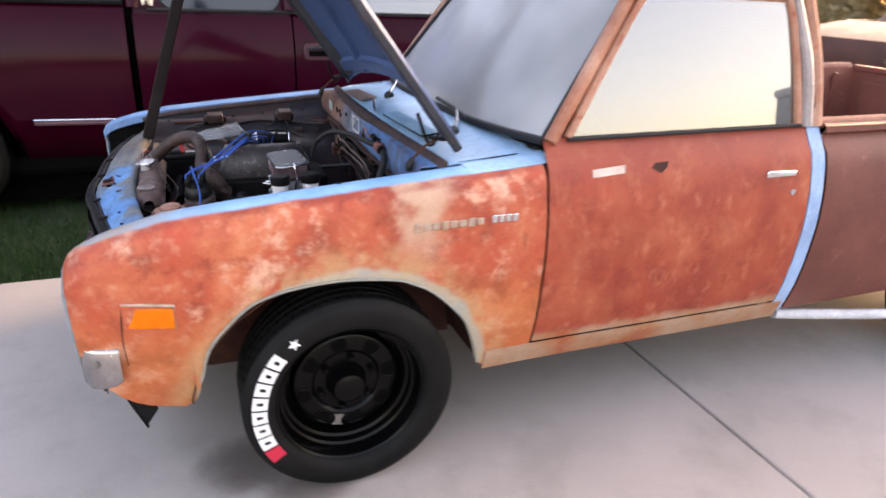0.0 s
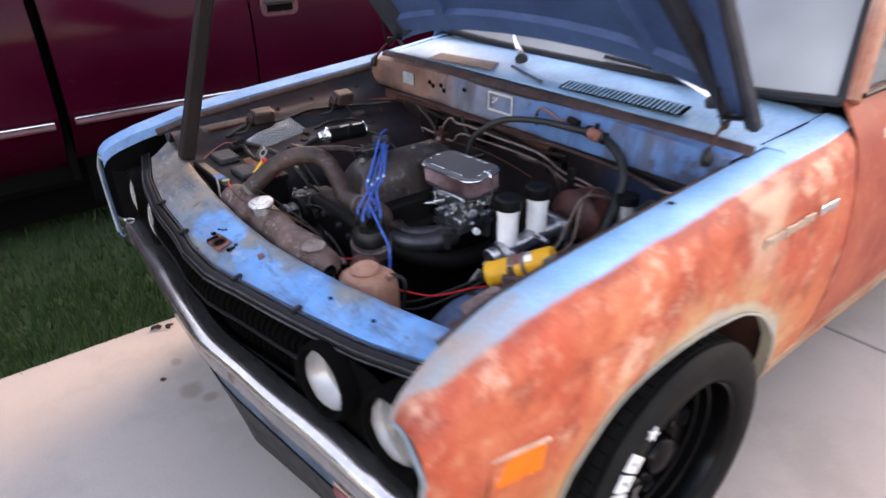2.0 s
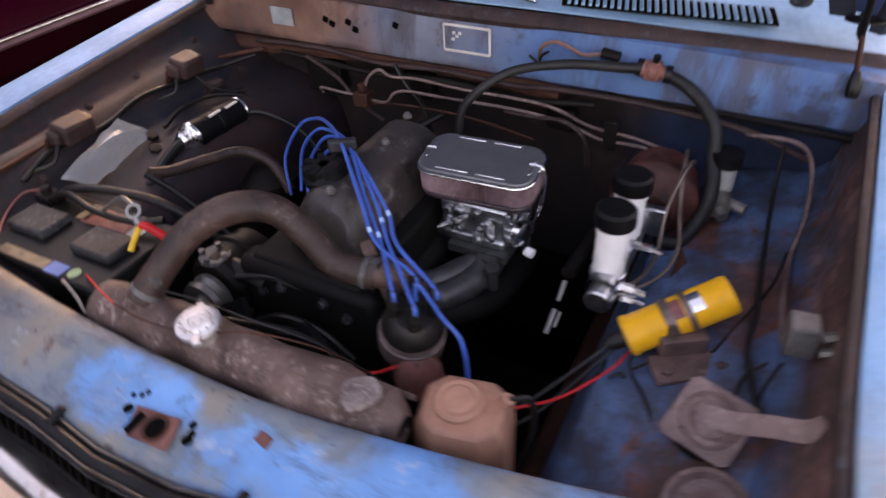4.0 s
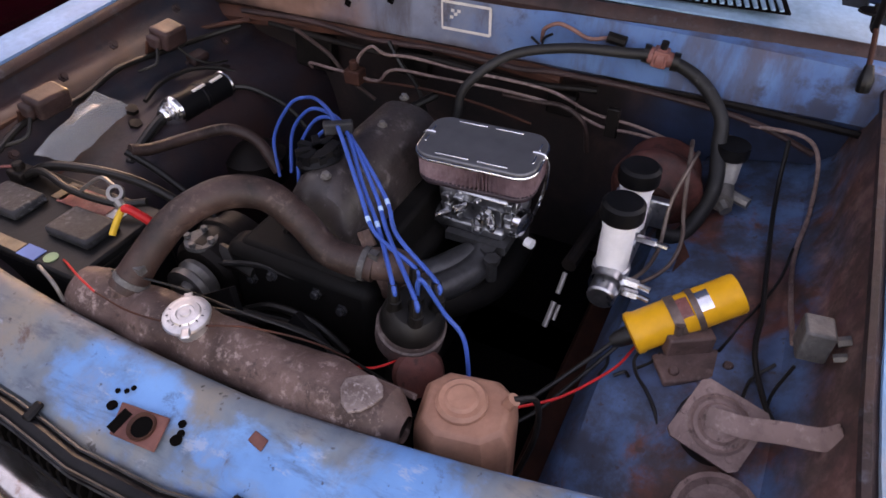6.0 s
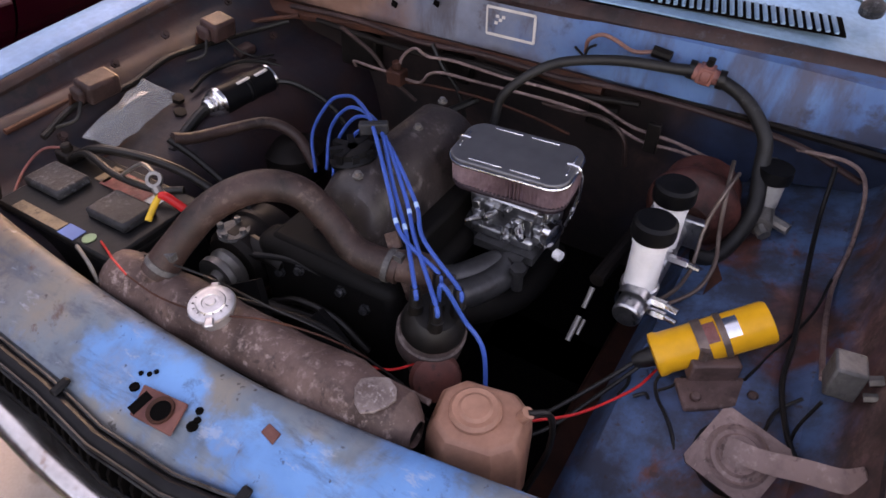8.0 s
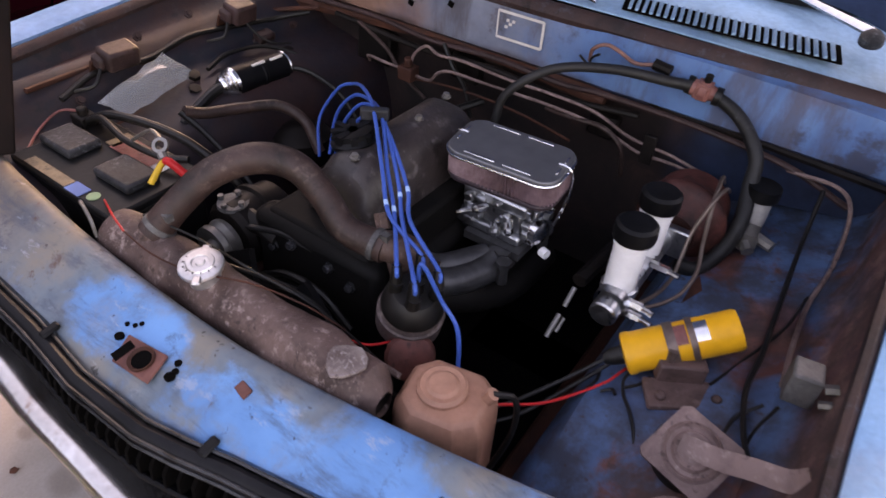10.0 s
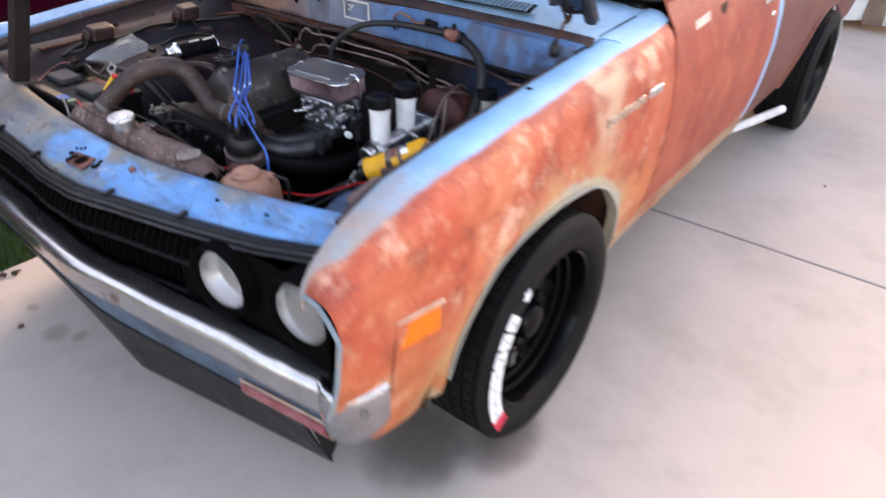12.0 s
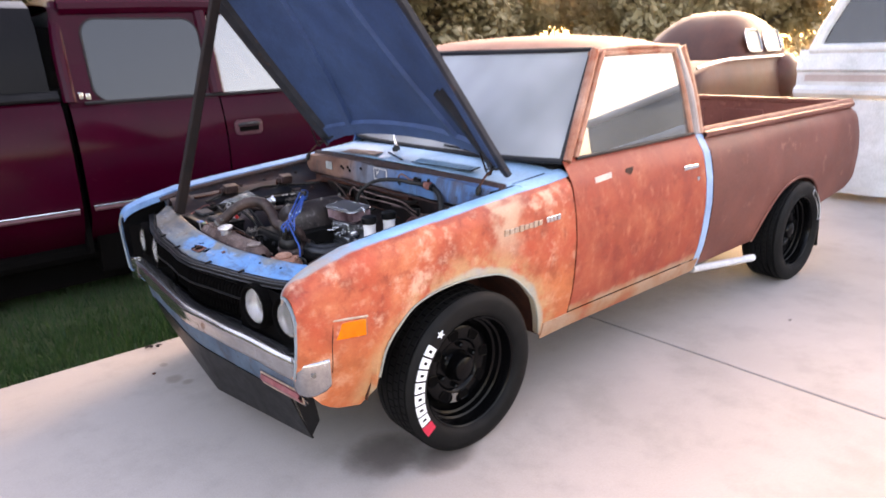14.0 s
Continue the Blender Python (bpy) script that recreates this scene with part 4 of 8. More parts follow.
wiper((0.352, 0.866, 0.944), [(0.400, 0.945, 0.985), (0.440, 1.00, 1.030)], [(0.436, 0.93, 1.03), (0.446, 1.02, 1.04), (0.452, 1.15, 1.05)])
part("wiper_link", tube(B(), [(0.290, 0.840, 0.942), (0.265, 0.760, 0.938), (0.248, 0.680, 0.932)], 0.005, 8, 3), "chrome", cowl, "bright washer pipe")

# cab interior
b = B()
box(b, (1.03, MID, 0.42), (1.0, 1.40, 0.04))
part("cab_floor", b, "void", truck)
b = B()
box(b, (1.20, MID, 0.62), (0.50, 1.25, 0.20))
box(b, (1.43, MID, 0.86), (0.14, 1.25, 0.46), turn(0, 10, 0))
part("bench_seat", b, "seat", truck, "dark bench seat", bevel=0.03)
b = B()
box(b, (0.66, MID, 0.86), (0.22, 1.36, 0.16))
part("dashboard", b, "black_plastic", truck, bevel=0.03)
b = B()
lathe(b, [(0.185, -0.012), (0.197, 0), (0.185, 0.012), (0.173, 0)], (0.86, 0.42, 0.92), (0.75, 0, 0.65), 28, True)
rod(b, (0.70, 0.42, 0.80), (0.86, 0.42, 0.92), 0.02, 10)
box(b, (0.86, 0.42, 0.92), (0.02, 0.36, 0.03), turn(0, 40, 0))
part("steering_wheel", b, "black_plastic", truck)
# back wall of the cab with its window
b = B()
sheet(b, [[(1.562, y, z) for y in np.linspace(0.08, 1.52, 5)] for z in (0.45, 0.70, 0.98)])
part("cab_back_wall", b, "primer", truck, solid=0.01)
b = B()
for pts in ([(1.560, 0.12, 0.985), (1.560, 1.48, 0.985)], [(1.515, 0.2, 1.335), (1.515, 1.4, 1.335)]):
    tube(b, pts, 0.028, 8, 0)
part("rear_window_frame", b, "roof_paint", truck)
b = B()
sheet(b, [[(1.56, y, 0.99) for y in (0.13, 0.8, 1.47)], [(1.518, y, 1.34) for y in (0.2, 0.8, 1.4)]])
part("rear_window", b, "side_glass", truck, solid=0.004)

# cargo bed
BED0, BED1 = 1.584, 3.50
XA = (2.14, 2.16, 2.19, 2.25, 2.33, 2.43, 2.55, 2.67, 2.77, 2.84, 2.88, 2.905, 2.92)
ZA = (0.300, 0.37, 0.43, 0.50, 0.555, 0.592, 0.605, 0.592, 0.555, 0.50, 0.44, 0.38, 0.36)
for far in (False, True):
    cols = []
    for x in [BED0, 1.7, 1.85, 2.0, 2.08, 2.13, *np.linspace(2.14, 2.92, 27), 2.95, 3.05, 3.2, 3.35, 3.45, 3.48, 3.50]:
        zl = float(np.interp(x, XA, ZA)) if 2.13 < x < 2.93 else float(np.interp(x, (1.6, 2.13, 2.93, 3.35, 3.50), (0.300, 0.300, 0.36, 0.42, 0.50)))
        tail = 0.03 * max(0, (x - 3.42) / 0.08) ** 2
        col = [mirrored((x, 0.115 + tail, 0.945), far), mirrored((x, 0.110 + tail, 0.960), far), mirrored((x, 0.078 + tail, 0.963), far), mirrored((x, 0.058 + tail, 0.955), far), mirrored((x, 0.056 + tail, 0.935), far)]
        for k in range(13):
            z = 0.925 + (zl - 0.925) * k / 12
            col.append(mirrored((x, side_y(z) + tail + (0.012 if z > 0.9 else 0), z), far))
        cols.append(col)
    part("bed_side", sheet(B(), cols), "primer", truck, "bed side in dull red-brown primer", solid=0.004)
    rail = B()
    tube(rail, [mirrored(p, far) for p in ((BED0, 0.088, 0.962), (2.5, 0.086, 0.966), (3.47, 0.090, 0.966))], 0.020, 10, 3, 0.55)
    part("bed_rail", rail, worn("worn_rail", (0.22, 0.085, 0.065), (0.32, 0.15, 0.115), 0.75, 12), truck, "worn pinkish top rail")
    b = B()
    sheet(b, [[mirrored((x, y, z), far) for x in np.linspace(BED0, 3.48, 6)] for y, z in ((0.118, 0.95), (0.15, 0.80), (0.15, 0.55))])
    part("bed_inner_side", b, "primer", truck, solid=0.004)
    for k in range(5):
        b = B()
        box(b, mirrored((1.85 + 0.36 * k, 0.152, 0.74), far), (0.03, 0.016, 0.38))
        part("stake_rib", b, "primer", truck, bevel=0.004)
    pts = [(x, side_y(z) - 0.003, z) for x, z in zip(XA, ZA)]
    part("arch_lip", tube(B(), [mirrored(p, far) for p in pts], 0.008, 8, 4), "primer", truck)
    # mud flap behind the rear wheel
    b = B()
    box(b, mirrored((2.93, 0.09, 0.24), far), (0.012, 0.20, 0.26), turn(0, -6, 0))
    part("mud_flap", b, "rubber", truck, "black rubber mud flap", bevel=0.003)
b = B()
for y in np.linspace(0.16, 1.44, 17):
    box(b, ((BED0 + 3.48) / 2, y, 0.548), (3.48 - BED0, 0.045, 0.012))
box(b, ((BED0 + 3.48) / 2, MID, 0.535), (3.48 - BED0, 1.36, 0.014))
part("bed_floor", b, "primer", truck, "ribbed bed floor", bevel=0.003)
b = B()
box(b, (BED0 + 0.012, MID, 0.74), (0.024, 1.36, 0.42))
box(b, (BED0 + 0.012, MID, 0.955), (0.045, 1.38, 0.03))
part("bed_front_wall", b, "primer", truck, bevel=0.005)
b = B()
box(b, (3.485, MID, 0.735), (0.03, 1.36, 0.42))
box(b, (3.485, MID, 0.955), (0.05, 1.38, 0.03))
for y in (0.35, 0.8, 1.25):
    box(b, (3.467, y, 0.74), (0.012, 0.30, 0.28))
part("tailgate", b, "primer", truck, "closed tailgate in red-brown primer", bevel=0.005)
b = B()
tube(b, [(3.44, 0.12, 0.47), (3.53, 0.16, 0.47), (3.55, 0.8, 0.47), (3.53, 1.44, 0.47), (3.44, 1.48, 0.47)], 0.035, 10, 4, 0.6)
part("rear_bumper", b, "rust_dark", truck, "rusty rear bumper")

# white side pipe between sill and rear wheel
part("side_pipe", tube(B(), [(1.58, 0.075, 0.268), (1.75, 0.038, 0.258), (2.045, -0.018, 0.242)], 0.019, 14, 4), "white_pipe", truck, "white painted side pipe")
part("pipe_mouth", rod(B(), (2.043, -0.0216, 0.2401), (2.050, -0.0231, 0.2397), 0.020, 14), "void", truck)

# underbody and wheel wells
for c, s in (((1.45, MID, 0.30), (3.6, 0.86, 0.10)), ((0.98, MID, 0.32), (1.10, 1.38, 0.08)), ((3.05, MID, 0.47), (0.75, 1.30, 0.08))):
    part("underbody_fill", box(B(), c, s), "void", truck)
for far in (False, True):
    for xc, z1 in ((0.0, 0.66), (2.545, 0.64)):
        b = B()
        rows = []
        for k in range(13):
            a = math.pi * k / 12
            p = (xc + 0.405 * math.cos(a), max(0.33, 0.29 + 0.362 * math.sin(a)))
            rows.append([mirrored((p[0], y, p[1]), far) for y in (side_y(p[1], p[0]) + 0.022, 0.20, 0.34)])
        foot = [[(v[0], v[1], z) for v in row] for row, z in ((rows[0], 0.288), (rows[-1], 0.318))]
        rows = [foot[0], *rows, foot[1]]
        sheet(b, rows)
        slab(b, [mirrored((xc + 0.405, 0.34, 0.25), far)] + [mirrored((xc + 0.405 * math.cos(math.pi * k / 12), 0.34, max(0.33, 0.29 + 0.362 * math.sin(math.pi * k / 12))), far) for k in range(13)] + [mirrored((xc - 0.405, 0.34, 0.25), far)], 0.004, (0, 1, 0))
        part("wheel_well", b, "rust_dark", truck, solid=0.004)


# ---- wheels ----
def ring_block(b, c, r, a0, a1, h, y0, y1, n=3):
    """A raised block on the tyre's side, from angle a0 to a1."""
    rows = []
    for k in range(n + 1):
        a = a0 + (a1 - a0) * k / n
        rows.append([(c[0] + q * math.cos(a), y, c[2] + q * math.sin(a)) for q, y in ((r - h, y0), (r - h, y1), (r + h, y1), (r + h, y0))])
    sheet(b, rows)
    for row in (rows[0], rows[-1]):
        b.faces.new([b.verts.new(p) for p in row])


def wheel(c, far, steer=0.0, letters=False):
    s = -1 if not far else 1
    m_axis = (math.sin(radians(steer)), s * math.cos(radians(steer)), 0)
    # tyre: heights run outwards
    prof = [(0.196, -0.165), (0.205, -0.185), (0.235, -0.198), (0.262, -0.194), (0.279, -0.178)]
    for k in range(5):
        h = -0.16 + 0.032 * k
        prof += [(0.290, h - 0.0), (0.290, h + 0.023), (0.283, h + 0.024), (0.283, h + 0.030)]
    prof += [(0.290, 0.002), (0.281, 0.012), (0.270, 0.019), (0.262, 0.0215), (0.245, 0.0235), (0.226, 0.022), (0.214, 0.017), (0.2065, 0.008), (0.200, -0.004), (0.196, -0.02)]
    ty = part("wheel", lathe(B(), prof, c, m_axis, 72, True), "rubber", truck, "low black tyre on a black slotted steel wheel" + (" with raised white lettering" if letters else ""))
    b = B()
    for k in range(60):
        a = 2 * math.pi * k / 60
        for h, off in ((-0.021, 0.0), (-0.053, 0.05), (-0.085, 0.0)):
            box(b, (c[0] + 0.2898 * math.cos(a + off), c[1] + s * h, c[2] + 0.2898 * math.sin(a + off)), (0.0012, 0.020, 0.0030), turn(0, -math.degrees(a + off), 0))
    part("tread_groove", b, "void", ty, "dark cross grooves of the tread")
    rim = [(0.0, -0.072), (0.052, -0.070), (0.058, -0.078), (0.090, -0.078), (0.097, -0.070), (0.104, -0.067), (0.138, -0.067), (0.147, -0.071), (0.152, -0.082), (0.156, -0.102), (0.166, -0.104), (0.170, -0.082), (0.172, -0.068), (0.180, -0.064), (0.183, -0.044), (0.190, -0.040), (0.192, -0.014), (0.197, 0.002), (0.203, 0.006), (0.2065, 0.000), (0.203, -0.008), (0.196, -0.030), (0.195, -0.16), (0.10, -0.165), (0.0, -0.165)]
    part("rim", lathe(B(), rim, c, m_axis, 64), "wheel", ty, "gloss black deep-dish steel rim")

    def face(rad, ang, h):
        return Vector((c[0] + rad * math.cos(ang), c[1] + s * h, c[2] + rad * math.sin(ang)))

    part("hub", lathe(B(), [(0, -0.020), (0.024, -0.022), (0.042, -0.030), (0.050, -0.044), (0.052, -0.072)], c, m_axis, 28), "wheel", ty, "black domed hub cap")
    for k in range(8):
        a = radians(257 + 22.5 + 45 * k)
        o = []
        for u, v in ((-0.013, -0.017), (0.013, -0.017), (0.018, -0.011), (0.0215, 0.008), (0.019, 0.015), (0.012, 0.018), (-0.012, 0.018), (-0.019, 0.015), (-0.0215, 0.008), (-0.018, -0.011)):
            o.append(face(0.121 + v, a + u / (0.121 + v * 0.4), -0.0675))
        part("slot", slab(B(), o, 0.0030, Vector(m_axis)), "void", ty, "dark rounded slot")
        part("slot_rim", tube(B(), [p + Vector(m_axis) * 0.003 for p in o + o[:1]], 0.0022, 6, 0), "wheel", ty)
    if letters:
        # thin pale plate, narrow in the middle, on the lowest spoke
        a = radians(257)
        o = [face(r_, a + u / r_, -0.064) for r_, u in ((0.105, -0.016), (0.105, 0.014), (0.112, 0.009), (0.122, 0.006), (0.133, 0.010), (0.139, 0.016), (0.139, -0.018), (0.130, -0.010), (0.118, -0.009))]
        part("pale_spoke", slab(B(), o, 0.0015, Vector(m_axis)), "alloy_dull", ty, "pale metal plate on one spoke")
    for k in range(6):
        p = face(0.077, radians(20 + 60 * k), -0.078)
        part("lug_nut", lathe(B(), [(0.010, 0), (0.010, 0.016), (0.006, 0.020), (0, 0.020)], p, m_axis, 6), "wheel", ty)
    return ty


def near_lettering(ty, c):
    y1, y0 = c[1] - 0.0255, c[1] - 0.020
    # seven white blocks in the place of the maker's name, a star and a red tab
    for k in range(7):
        a0 = radians(204.0 - 9.6 * k)
        b = B()
        for r0, h0, f0, f1 in ((0.2475 + 0.0135, 0.0052, 0, 1), (0.2475 - 0.0135, 0.0052, 0, 1), (0.2475, 0.0090, 0, 0.34), (0.2475, 0.0090, 0.66, 1)):
            ring_block(b, c, r0, a0 - radians(8.0) * f0, a0 - radians(8.0) * f1, h0, y0, y1)
        part("letter_block", b, "white", ty, "raised white block")
    b = B()
    a, r = radians(127.5), 0.2475
    cx, cz = c[0] + r * math.cos(a), c[2] + r * math.sin(a)
    slab(b, [(cx + (0.016 if k % 2 == 0 else 0.0065) * math.sin(math.pi * k / 5 + 0.5), y1, cz + (0.016 if k % 2 == 0 else 0.0065) * math.cos(math.pi * k / 5 + 0.5)) for k in range(10)], 0.004, (0, 1, 0))
    part("star", b, "white", ty, "raised white star")
    b = B()
    ring_block(b, c, 0.2475, radians(214.5), radians(205.5), 0.0205, y0, y1)
    part("red_tab", b, "red_mark", ty, "red block")


HUBF, HUBR = (0.0, 0.006, 0.29), (2.545, -0.030, 0.29)
fw = wheel(HUBF, False, 0.0, True)
near_lettering(fw, HUBF)
rw = wheel(HUBR, False)
# one pale crescent of old lettering on the rear tyre
b = B()
ring_block(b, HUBR, 0.2475, radians(8), radians(62), 0.016, HUBR[1] - 0.0255, HUBR[1] - 0.020, 8)
part("letter_block", b, "white", rw, "white lettering band")
wheel((0.0, 1.594, 0.29), True)
wheel((2.545, 1.63, 0.29), True)
part("rear_axle", rod(B(), (2.545, 0.12, 0.29), (2.545, 1.48, 0.29), 0.04, 14), "grime", truck)
part("front_axle", rod(B(), (0.0, 0.15, 0.27), (0.0, 1.45, 0.27), 0.03, 12), "grime", truck)

# ---- front end ----
def panel_front(y):
    """How far forward the slam panel and the grille reach at a place across."""
    near = 0.022 * min(1.0, max(0.0, (MID - 0.10 - y) / 0.25))
    return float(np.interp(abs(y - MID), (0.0, 0.05, 0.16, 0.33, 0.50, 0.63, 0.70), (-0.640, -0.640, -0.622, -0.606, -0.572, -0.528, -0.505))) - lean(y) + near


ys = list(np.linspace(0.165, 1.435, 33))
rows = []
for y in ys:
    f = panel_front(y)
    e = abs(y - MID)
    back = -0.522 + 0.045 * (e / 0.63) ** 2 + 0.06 * max(0.0, MID - 0.08 - y)
    crown = -0.018 + 0.026 * (e / 0.6) ** 2
    rows.append([(back, y, 0.690), (back - 0.002, y, 0.728 + crown), (back - 0.010, y, 0.736 + crown), (back - 0.030, y, 0.737 + crown), (back - 0.040, y, 0.729 + crown), ((back + f) / 2 - 0.006, y, 0.724 + crown), (f + 0.02, y, 0.713 + crown), (f, y, 0.702 + crown), (f - 0.002, y, 0.675)])
slam = part("slam_panel", sheet(B(), rows), "panel", truck, "worn blue panel over the radiator with chipped paint", solid=0.003, angle=50)
# raised patch, latch plate and holes
b = B()
slab(b, [(-0.6205, 0.769, 0.7000), (-0.6245, 0.831, 0.6985), (-0.591, 0.843, 0.7065), (-0.584, 0.778, 0.7075)], 0.004)
plate = part("latch_plate", b, "plate_rust", slam, "rusty hood latch plate", bevel=0.003)
part("latch_ring", lathe(B(), [(0.0125, 0.003), (0.0160, 0.0052), (0.0165, 0), (0.0125, 0.0)], (-0.6045, 0.800, 0.7050), (-0.22, 0, 1), 20, True), "rust_dark", plate)
part("latch_hole", lathe(B(), [(0.0120, 0.0), (0.0120, 0.0030), (0, 0.0030)], (-0.6045, 0.800, 0.7050), (-0.22, 0, 1), 20), "void", plate)
b = B()
box(b, (-0.609, 0.829, 0.7045), (0.026, 0.014, 0.004), turn(0, -13, -10))
part("latch_slot", b, "void", plate)
for x, y, r in ((-0.578, 0.850, 0.003), (-0.582, 0.860, 0.003), (-0.552, 0.905, 0.005), (-0.583, 0.763, 0.0045), (-0.592, 0.757, 0.004), (-0.600, 0.757, 0.0065), (-0.598, 0.853, 0.006), (-0.572, 0.845, 0.003), (-0.535, 0.66, 0.004), (-0.545, 0.42, 0.004), (-0.53, 0.30, 0.004)):
    part("hole", lathe(B(), [(r, 0.0), (r, 0.003), (0, 0.003)], (x, y, 0.7155 + 0.026 * ((y - MID) / 0.6) ** 2 - 0.17 * max(0, -0.545 - x) - 0.003), (0, 0, 1), 10), "void", slam)

b = B()
slab(b, [(-0.569, 0.685, 0.7095), (-0.556, 0.684, 0.7105), (-0.560, 0.664, 0.7105), (-0.574, 0.664, 0.7090)], 0.003)
part("bare_patch", b, "plate_rust", slam, "small rusty rectangle", bevel=0.0015)

# black moulding in front of the panel with its clips
mould = [(panel_front(y) - 0.018, y, 0.676 + 0.020 * ((y - MID) / 0.6) ** 2) for y in np.linspace(0.115, 1.485, 25)]
gm = part("grille_moulding", tube(B(), mould, 0.0115, 10, 1, 0.8), "black_moulding", truck, "black grille moulding")
# thin ridges along the moulding, coloured as its grey highlights
for dx, dz, rr in ((-0.0275, 0.004, 0.0022), (-0.0285, -0.009, 0.0028), (-0.006, 0.010, 0.0022)):
    part("moulding_ridge", tube(B(), [(x + 0.018 + dx, y, z + dz) for x, y, z in mould], rr, 6, 1), "ridge_grey", gm, "thin ridge with a grey highlight in its colour")
for y in (0.47, 0.66, 0.94, 1.13):
    b = B()
    box(b, (panel_front(y) - 0.006, y, 0.690 + 0.020 * ((y - MID) / 0.6) ** 2), (0.024, 0.013, 0.006), turn(0, -10, 0))
    part("clip", b, "black_plastic", gm, bevel=0.003)


def bumper_line(y):
    return -0.711 + 0.12 * math.sqrt((y - MID) ** 2 + 0.05 ** 2) - lean(y)


# grille: back plate, vertical bars, lamp housings
rows = [[(panel_front(y) + 0.045, y, z) for z in (0.70, 0.60, 0.50, 0.42)] + [(bumper_line(y) + 0.034, y, 0.447)] for y in np.linspace(0.10, 1.50, 21)]
grille = part("grille", sheet(B(), rows), "black_satin", truck, "matte black grille", solid=0.006)
for k in range(33):
    y = 0.50 + 0.60 * k / 32
    b = B()
    f = panel_front(y)
    for z0, z1 in ((0.645, 0.680), (0.598, 0.638), (0.548, 0.590), (0.500, 0.540)):
        box(b, (f + 0.034, y, (z0 + z1) / 2), (0.030, 0.006, z1 - z0), turn(12, 0, 0))
    part("grille_bar", b, "void", grille)
for k in range(41):
    y = 0.42 + 0.76 * k / 40
    f = panel_front(y)
    b = B()
    slab(b, [(f - 0.016, y, 0.652), (f - 0.030, y, 0.634), (f - 0.033, y, 0.610), (f - 0.008, y, 0.610)], 0.0055, (0, 1, 0))
    part("comb_fin", b, "void", grille)
for dx, z, rr in ((-0.032, 0.609, 0.004),):
    part("comb_rail", tube(B(), [(panel_front(y) + dx, y, z) for y in np.linspace(0.40, 1.20, 15)], rr, 8, 1), "black_satin", grille)
for z in (0.641, 0.494):
    part("grille_rail", tube(B(), [(panel_front(y) + 0.006, y, z) for y in np.linspace(0.49, 1.11, 9)], 0.005, 6, 1), "black_satin", grille)
for far in (False, True):
    for y, x, r in ((0.164, -0.586, 0.057), (0.356, -0.604, 0.057)):
        c = mirrored((x - (lean(2 * MID - y) if far else 0), y, 0.618 if y < 0.2 else 0.609), far)
        ax = (-1, -0.10 if not far else 0.10, 0.06)
        hb = part("headlamp", lathe(B(), [(0.054, -0.05), (r + 0.001, -0.004), (r + 0.005, 0.008), (r + 0.009, 0.014), (r + 0.014, 0.013), (r + 0.018, -0.006), (r + 0.018, -0.05)], c, ax, 40), "void", truck, "round headlamp in a black ring")
        part("reflector", lathe(B(), [(0, -0.045), (0.030, -0.038), (0.049, -0.018), (r, 0.0)], c, ax, 32), "silvered", hb, "bright reflector")
        part("lens", lathe(B(), [(0, 0.016), (0.025, 0.014), (0.046, 0.008), (r, 0.0), (r, -0.003), (0.046, 0.005), (0.025, 0.011), (0, 0.013)], c, ax, 32), "lens", hb, "ribbed glass lens")
        m = Matrix.Translation(c) @ frame_of(ax)
        b = B()
        for k in range(13):
            u = -0.0504 + 0.0084 * k
            h = math.sqrt(max(r * r - u * u, 0)) * 0.86
            tube(b, [m @ Vector((u, w, 0.016 - 4.2 * (u * u + w * w))) for w in np.linspace(-h, h, 5)], 0.0013, 5, 0)
        part("lens_rib", b, "rib_glass", hb)
    # panel between lamps and fender
    b = B()
    sheet(b, [[mirrored((x - (lean(2 * MID - y) if far else 0), y, z), far) for z in (0.672, 0.60, 0.50, 0.45)] for x, y in ((-0.615, 0.075), (-0.585, 0.10), (-0.575, 0.25), (-0.585, 0.46), (-0.60, 0.50))])
    part("lamp_panel", b, "void", truck, "black lamp surround", solid=0.005)


# chrome bumper, pointed in plan, with a ridge along its face
prof = [(0.062, 0.509), (0.034, 0.518), (0.012, 0.517), (0.003, 0.512), (0.0, 0.505), (0.002, 0.498), (0.007, 0.488), (0.006, 0.468), (0.009, 0.447), (0.018, 0.436), (0.036, 0.432)]
rows = []
for y in np.linspace(0.095, 1.505, 31):
    x = bumper_line(y) + 0.0015 * math.sin(23 * y)
    rows.append([(x + dx, y, z) for dx, z in prof])
M["bumper"] = worn("rust_stained_chrome", (0.46, 0.42, 0.40), (0.72, 0.71, 0.71), 0.20, 7.0, 0.95, spots=(0.27, 0.15, 0.11), amount=0.59, bump=0.05)
bump = part("front_bumper", sheet(B(), rows), "bumper", truck, "dented chrome front bumper with rust stains", solid=0.003, angle=60)
for far in (False, True):
    cols = []
    for x, y, turned, low in ((-0.622, 0.102, 0.1, 0.0), (-0.634, 0.078, 0.25, 0.006), (-0.633, 0.050, 0.45, 0.012), (-0.618, 0.030, 0.7, 0.016), (-0.592, 0.017, 0.9, 0.016), (-0.562, 0.010, 1.0, 0.008), (-0.546, 0.008, 1.0, -0.004)):
        nx, ny = math.cos(turned * math.pi / 2), math.sin(turned * math.pi / 2)
        cols.append([mirrored((x + nx * d - (lean(2 * MID - y) if far else 0), y + ny * d, z - (low if z < 0.45 else 0)), far) for d, z in ((0.026, 0.522), (0.010, 0.527), (0.002, 0.524), (0.0, 0.517), (0.0, 0.500), (0.0, 0.470), (0.001, 0.446), (0.004, 0.436), (0.014, 0.430))])
